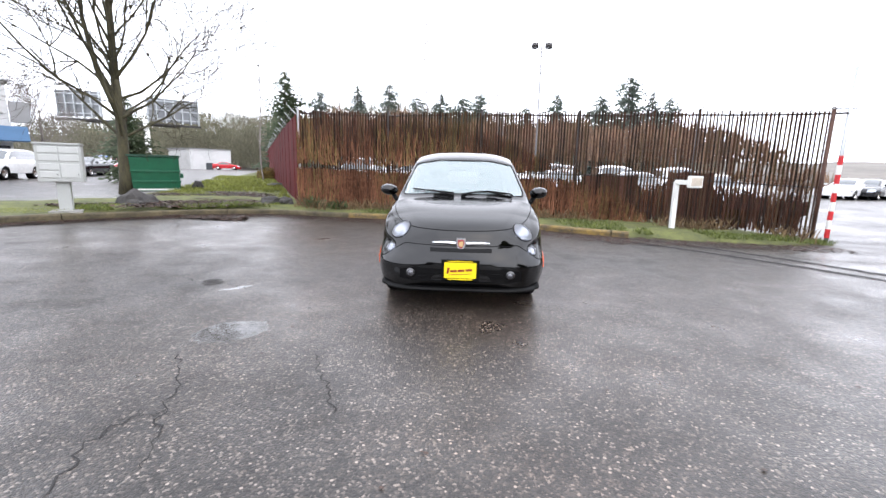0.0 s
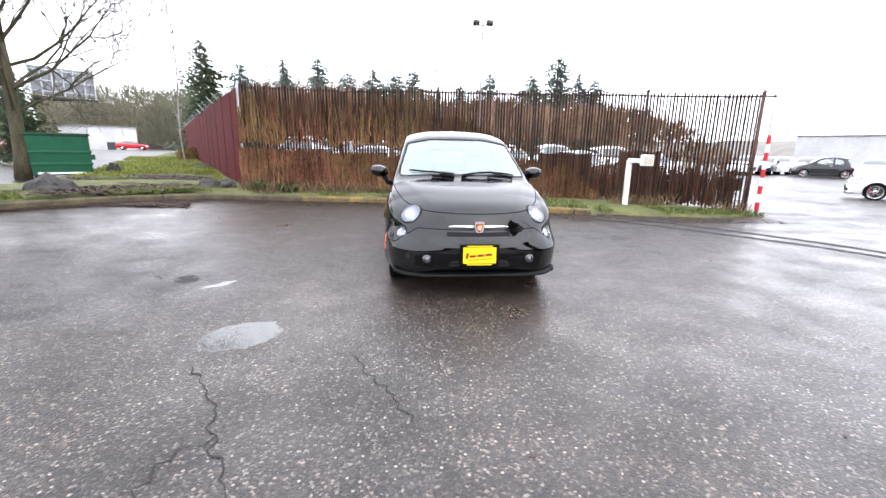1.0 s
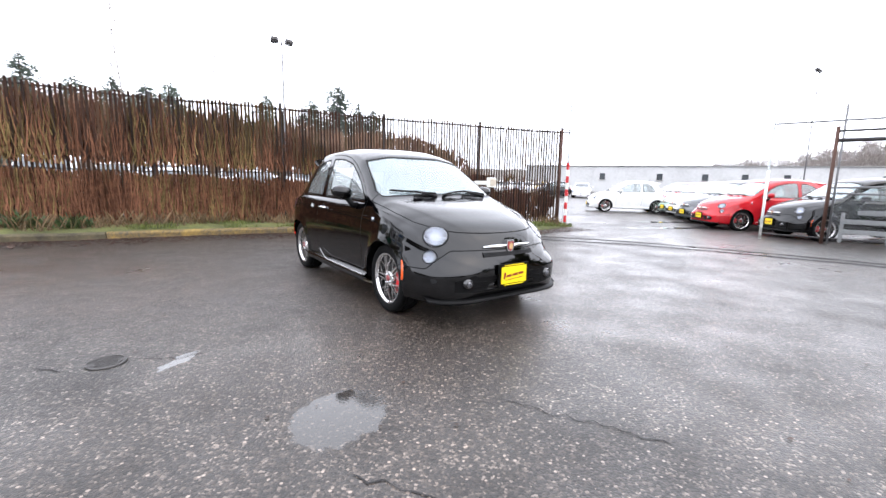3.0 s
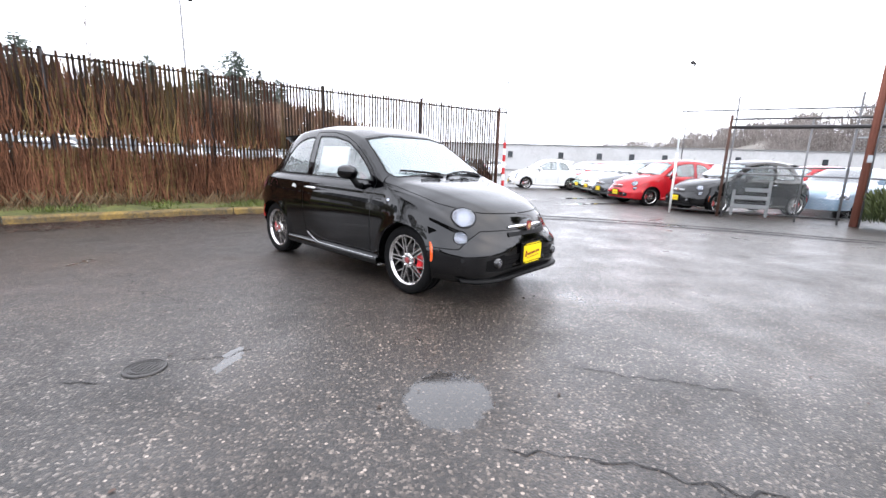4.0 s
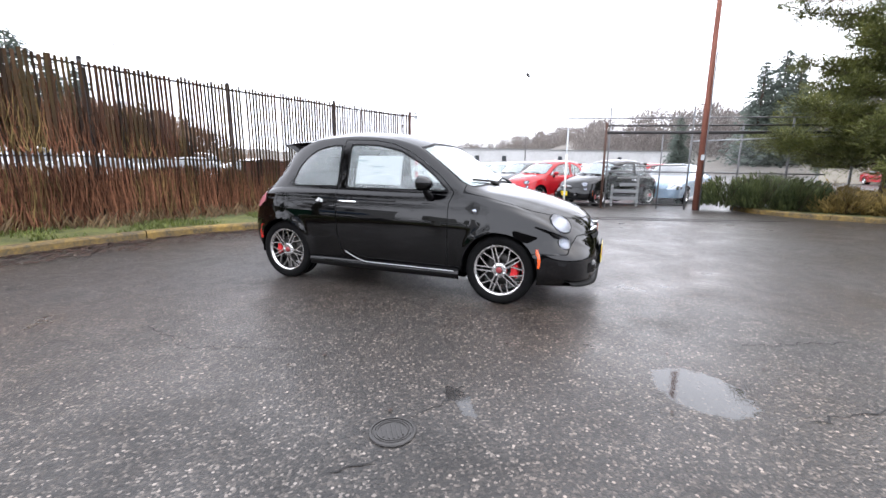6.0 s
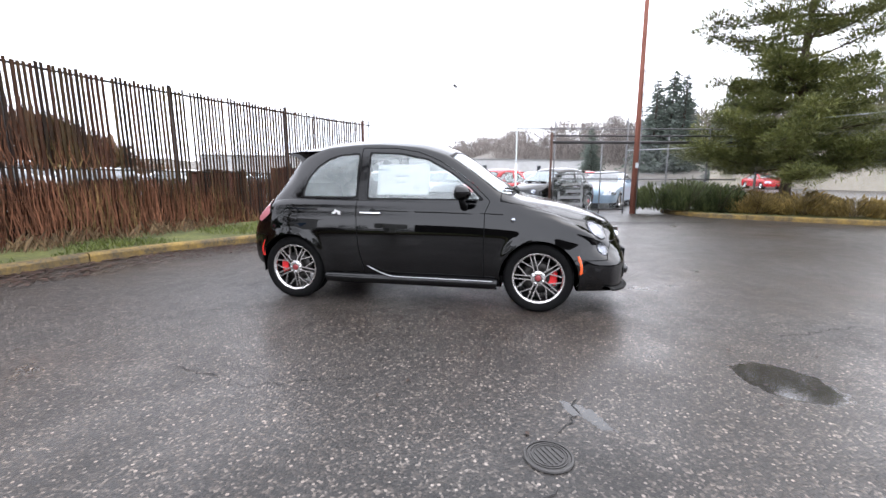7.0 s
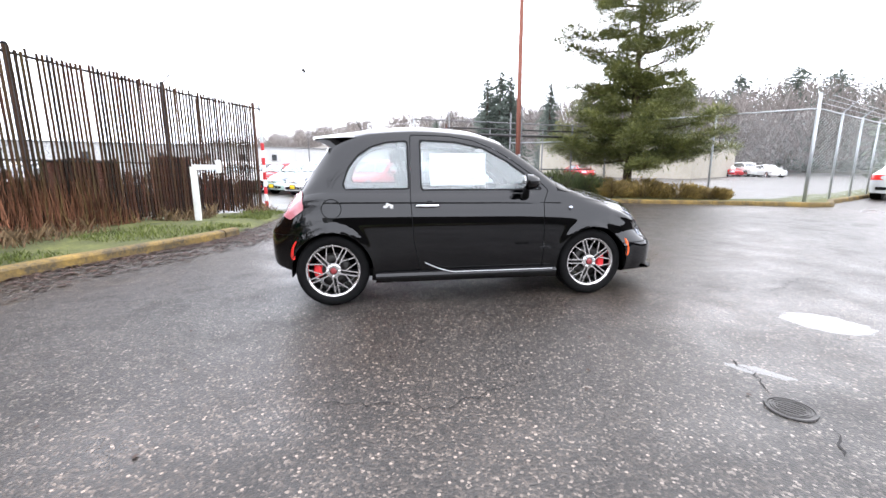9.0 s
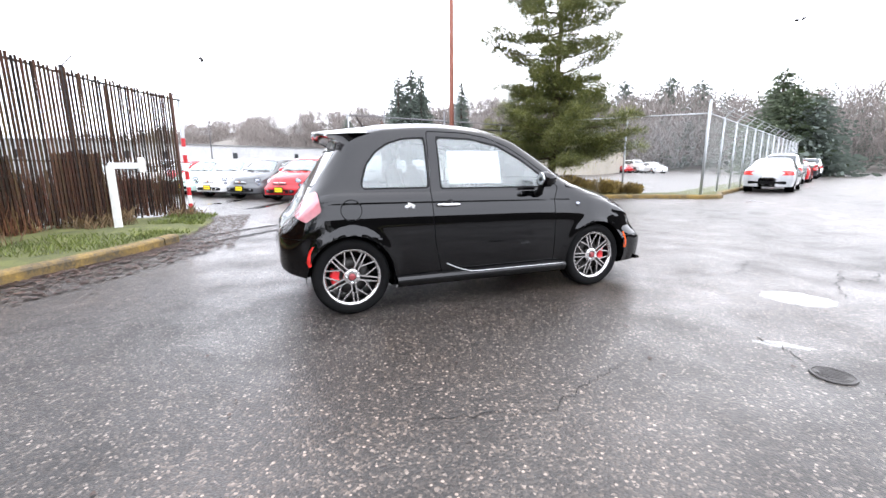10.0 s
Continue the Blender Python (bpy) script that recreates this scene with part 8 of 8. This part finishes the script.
parked_hatchback(19.2, 0.9, 130, "silver", "silver small hatchback in the second row")
parked_hatchback(21.0, 2.3, 130, "dark", "black small hatchback in the second row")
parked_hatchback(16.0, -2.6, 130, "red", "red small hatchback behind the gate")

SEDAN = dict(sta=[-2.36, -2.34, -2.26, -2.05, -1.4, -1.0, -0.55, -0.2, 0.3, 0.8, 1.15, 1.68, 2.1, 2.28, 2.34], top=[0.48, 0.58, 0.70, 0.80, 0.92, 0.98, 1.24, 1.40, 1.45, 1.43, 1.37, 1.12, 1.08, 1.00, 0.62],
             wid=[0.05, 0.55, 0.76, 0.85, 0.89, 0.90, 0.90, 0.90, 0.90, 0.90, 0.90, 0.89, 0.86, 0.78, 0.30], sho=[0.46, 0.53, 0.62, 0.72, 0.83, 0.87, 0.89, 0.90, 0.91, 0.92, 0.93, 0.95, 0.94, 0.88, 0.58],
             hubs=(-1.38, 1.36), hub_z=0.32, win=[(-0.72, 0.97), (-0.1, 1.33), (0.3, 1.37), (0.85, 1.35), (1.45, 1.03), (1.35, 0.99)], rear=(1.22, 1.62), front=(-0.95, -0.28), cabin=(-0.95, 1.7))
SUV = dict(sta=[-2.36, -2.34, -2.26, -2.05, -1.4, -1.0, -0.6, -0.3, 0.3, 1.0, 1.7, 2.1, 2.25, 2.32, 2.36], top=[0.60, 0.80, 0.95, 1.05, 1.12, 1.16, 1.48, 1.68, 1.76, 1.76, 1.74, 1.68, 1.35, 1.10, 0.75],
           wid=[0.10, 0.66, 0.84, 0.92, 0.95, 0.95, 0.95, 0.95, 0.95, 0.95, 0.95, 0.94, 0.92, 0.88, 0.40], sho=[0.58, 0.72, 0.84, 0.92, 1.00, 1.03, 1.05, 1.06, 1.07, 1.07, 1.07, 1.06, 1.04, 0.98, 0.70],
           hubs=(-1.42, 1.40), hub_z=0.37, win=[(-0.78, 1.13), (-0.25, 1.58), (0.3, 1.64), (1.9, 1.62), (2.02, 1.15)], rear=(2.10, 2.28), front=(-0.98, -0.38), cabin=(-0.95, 2.2))


def street_car(style, paint, m, label, group="parked cars"):
    """A plain saloon or off-road car with cut windows, lamps and wheels."""
    S = style
    car = thing("sedan_car" if style is SEDAN else "suv_car", m, label, "car", group)
    y = np.interp(np.linspace(0, 1, 70), [0, 0.06, 0.15, 0.88, 0.95, 1], [S["sta"][0], S["sta"][1], S["sta"][3], S["sta"][-4], S["sta"][-2], S["sta"][-1]])
    top, wid, sho = (spline(S["sta"], S[k], y) for k in ("top", "wid", "sho"))
    bot = np.full_like(y, 0.24 if style is SEDAN else 0.34)
    hgt = sho - bot
    cab = np.clip((top - sho) / 0.4, 0, 1)
    rx, rz = wid * (0.82 - 0.12 * cab), sho + (top - sho) * 0.80
    pt = lambda a, b: np.stack([a, b], 1)
    sec = round_profile([pt(y * 0, bot), pt(wid * 0.88, bot + 0.01), pt(wid * 0.96, bot + 0.12 * hgt), pt(wid, bot + 0.5 * hgt), pt(wid * 0.985, bot + 0.85 * hgt), pt(wid * 0.94, sho),
                         pt(wid * 0.90, sho + 0.12 * (top - sho)), pt((wid * 0.9 + rx) / 2 + 0.01, (sho + rz) / 2), pt(rx, rz), pt(rx * 0.75, top - 0.05 * (top - sho)), pt(rx * 0.3, top - 0.004), pt(y * 0, top)], 34)
    n, k = sec.shape[0], sec.shape[1]
    half = np.zeros((n, k, 3))
    half[:, :, 0], half[:, :, 1], half[:, :, 2] = sec[:, :, 0], y[:, None], sec[:, :, 1]
    left = half[:, ::-1][:, 1:].copy()
    left[:, :, 0] *= -1
    full = np.concatenate([half, left], 1)
    w = full.shape[1]
    skin = (full.reshape(-1, 3), [(i * w + j, (i + 1) * w + j, (i + 1) * w + j + 1, i * w + j + 1) for i in range(n - 1) for j in range(w - 1)])
    V0 = skin[0]
    R = S["hub_z"] + 0.03
    for hub in S["hubs"]:
        _, skin = cut(*skin, np.where(np.abs(skin[0][:, 0]) > 0.55, np.hypot(skin[0][:, 1] - hub, skin[0][:, 2] - S["hub_z"]) - R, 9.0))
    for sx in (-1, 1):
        V = skin[0]
        pane, skin = cut(*skin, np.where(V[:, 0] * sx > 0.45, poly_sdf(V[:, 1], V[:, 2], S["win"], 0.01), 9.0))
        part("side_window", pane, CAR_WINDOW, car, smooth=True)
    for nm, (y0, y1) in (("rear_window", S["rear"]), ("windscreen", S["front"])):
        V = skin[0]
        lim = np.interp(V[:, 1], y, rx) * 0.93
        g = np.maximum(np.maximum(y0 - V[:, 1], V[:, 1] - y1), np.maximum(np.abs(V[:, 0]) - lim, np.interp(V[:, 1], y, sho) + 0.05 - V[:, 2]))
        pane, skin = cut(*skin, g)
        part(nm, pane, CAR_WINDOW, car, smooth=True)
    tails = []
    zl = S["sho"][-2] - 0.06
    for sx in (-1, 1):
        V = skin[0]
        lamp, skin = cut(*skin, np.where((V[:, 1] > 1.9) & (V[:, 0] * sx > 0.42), poly_sdf(V[:, 1], V[:, 2], [(2.02, zl - 0.08), (2.02, zl + 0.07), (2.5, zl + 0.07), (2.5, zl - 0.10)], 0.01), 9.0))
        if len(lamp[0]):
            part("tail_lamp", pushed(lamp, 0.006), RED_LENS, car, "red tail lamp", smooth=True)
        V = skin[0]
        zf = S["sho"][2] + 0.02
        lamp, skin = cut(*skin, np.where((V[:, 1] < -1.9) & (V[:, 0] * sx > 0.42), poly_sdf(V[:, 1], V[:, 2], [(-1.98, zf - 0.07), (-1.98, zf + 0.09), (-2.6, zf + 0.07), (-2.6, zf - 0.09)], 0.01), 9.0))
        if len(lamp[0]):
            part("headlight", pushed(lamp, 0.006), LAMP_REFLECTOR, car, "clear headlight", smooth=True)
    part("body", skin, paint, car, smooth=True)
    part("rear_plate", block((0.34, 0.02, 0.16), 0.004, 1), WHITE_PAINT, car, "pale plate", at=pose(0, 2.36, S["sho"][-1] + 0.04))
    part("bumper_strip", block((1.3, 0.06, 0.12), 0.02, 1), BLACK_PLASTIC, car, at=pose(0, 2.31, 0.36 if style is SEDAN else 0.45))
    for sx in (-1, 1):
        part("mirror", block((0.20, 0.10, 0.14), 0.03, 2), paint, car, at=pose(sx * 1.0, S["win"][0][0] + 0.05, S["win"][0][1]))
        for hub in S["hubs"]:
            wz = S["hub_z"]
            wh = part("wheel", Geo().lathe([(-0.1, wz * 0.62), (-0.11, wz * 0.8), (-0.09, wz * 0.98), (0.09, wz * 0.98), (0.11, wz * 0.8), (0.1, wz * 0.62)], 28, 'x', (sx * 0.78, hub, wz)).data(), RUBBER, car, smooth=True)
            part("rim", Geo().lathe([(sx * 0.10, wz * 0.64), (sx * 0.07, wz * 0.55), (sx * 0.085, wz * 0.2), (sx * 0.09, 0.0)], 20, 'x', (sx * 0.78, hub, wz)).data(), ALLOY, wh, "silver rim", smooth=False)
            part("wheel_well", Geo().lathe([(0.0, 0.02), (0.0, R + 0.005), (sx * 0.30, R + 0.005)], 24, 'x', (sx * 0.56, hub, wz)).data(), BLACK_PLASTIC, car)
    return car


def on_street(x, y, az, z=None):
    return pose(x, y, ground_z(x, y) if z is None else z, 0, 0, az + 90)


FWD = Vector((0.442, -0.897))
base_car = Vector((7.95, -17.3)) + FWD * 2.35
silver_sedan = street_car(SEDAN, PAINTS["silver"], on_street(base_car.x, base_car.y, -63.8), "silver saloon parked along the chain-link fence")
q = base_car + FWD * 7.2 + Vector((0.25, 0.1))
white_suv = street_car(SUV, PAINTS["white"], on_street(q.x, q.y, -63.8), "white off-road car parked along the fence")


def another(src, paint, x, y, az, label):
    ob = copy_thing(src, on_street(x, y, az))
    ob["label"] = label
    old = src_paint[src.name]
    for o in ob.children_recursive:
        if o.type == 'MESH' and o.material_slots and o.material_slots[0].material == old:
            o.material_slots[0].link = 'OBJECT'
            o.material_slots[0].material = PAINTS[paint]
    return ob


src_paint = {silver_sedan.name: PAINTS["silver"], white_suv.name: PAINTS["white"]}
for k, (src, pn, off, lb) in enumerate(((silver_sedan, "red", 13.6, "red saloon parked further along the fence"), (silver_sedan, "dark", 24.0, "dark saloon parked far along the street"), (white_suv, "white", 31.0, "white off-road car far along the street"))):
    q = base_car + FWD * off
    another(src, pn, q.x + 0.2, q.y, -63.8, lb)
# the pale blue saloon behind the gate
another(silver_sedan, "pale_blue", 13.5 + 1.45, -3.55 - 0.55, 158, "pale blue saloon parked behind the gate")
# cars across the road in the west
for az, dist, src, pn, nose, lb in ((138.4, 36.0, white_suv, "white", -70, "white pickup-like off-road car across the road"), (132.2, 44.0, silver_sedan, "dark", -75, "black saloon in the far car park"), (131.2, 48, silver_sedan, "silver", -75, "silver saloon in the far car park"), (129.9, 50, silver_sedan, "red", -75, "red saloon in the far car park"), (131.0, 58.0, white_suv, "blue", -75, "blue off-road car in the far car park"), (119.4, 92.0, silver_sedan, "red", 20, "red saloon by the far white shop")):
    x, y = polar(EYE_A, az, dist)
    another(src, pn, x, y, nose, lb)
# cars seen through the opening and the slats in the north lot
for x, y, src, pn, nose, lb in ((27.5, 27.0, silver_sedan, "white", 215, "white saloon in the far lot"), (29.5, 27.5, silver_sedan, "dark", 215, "black saloon in the far lot"), (31.8, 28.2, silver_sedan, "white", 215, "white saloon in the far lot"), (34.3, 28.4, silver_sedan, "yellow", 215, "yellow saloon in the far lot"), (36.6, 28.0, silver_sedan, "mint", 215, "pale green saloon in the far lot"), (33.0, 22.0, silver_sedan, "white", 215, "white saloon in the far lot"),
                                    (-1.6, 12.6, silver_sedan, "white", 262, "white saloon parked behind the fence"), (1.2, 12.9, silver_sedan, "silver", 262, "silver saloon parked behind the fence"), (4.0, 12.4, silver_sedan, "white", 262, "white saloon parked behind the fence"), (6.8, 12.0, silver_sedan, "grey", 262, "grey saloon parked behind the fence"), (9.6, 11.6, silver_sedan, "white", 262, "white saloon parked behind the fence"), (-4.6, 13.6, white_suv, "white", 262, "white off-road car behind the fence"), (-1.6, 17.6, white_suv, "white", 262, "white off-road car behind the fence"), (1.4, 17.4, white_suv, "white", 262, "white off-road car behind the fence"), (4.4, 17.0, white_suv, "silver", 262, "silver off-road car behind the fence"), (7.4, 16.6, white_suv, "white", 262, "white off-road car behind the fence"), (10.4, 16.2, white_suv, "white", 262, "white off-road car behind the fence"), (-3.2, 21.6, white_suv, "white", 262, "white off-road car behind the fence"), (0.0, 21.4, white_suv, "silver", 262, "silver off-road car behind the fence"), (3.0, 21.2, white_suv, "white", 262, "white off-road car behind the fence"), (6.0, 21.0, white_suv, "white", 262, "white off-road car behind the fence"), (9.2, 20.8, white_suv, "silver", 262, "silver off-road car behind the fence")):
    another(src, pn, x, y, nose, lb)
# cars in front of the tan building
for az, dist, src, pn, lb in ((-27.0, 53, silver_sedan, "red", "red saloon in the south lot"), (-31.5, 59, silver_sedan, "white", "white saloon in the south lot"), (-33.6, 59, white_suv, "grey", "grey off-road car in the south lot"), (-35.6, 60, silver_sedan, "dark", "black saloon in the south lot"), (-37.6, 60, silver_sedan, "blue", "blue saloon in the south lot"), (-40.2, 63, white_suv, "white", "white off-road car in the south lot"), (-42.6, 65, silver_sedan, "red", "red saloon in the south lot"), (-44.4, 65, white_suv, "white", "white off-road car in the south lot"), (-46.2, 63, silver_sedan, "white", "white saloon in the south lot")):
    x, y = polar(EYE_B, az, dist)
    another(src, pn, x, y, az + 180 + 30, lb)
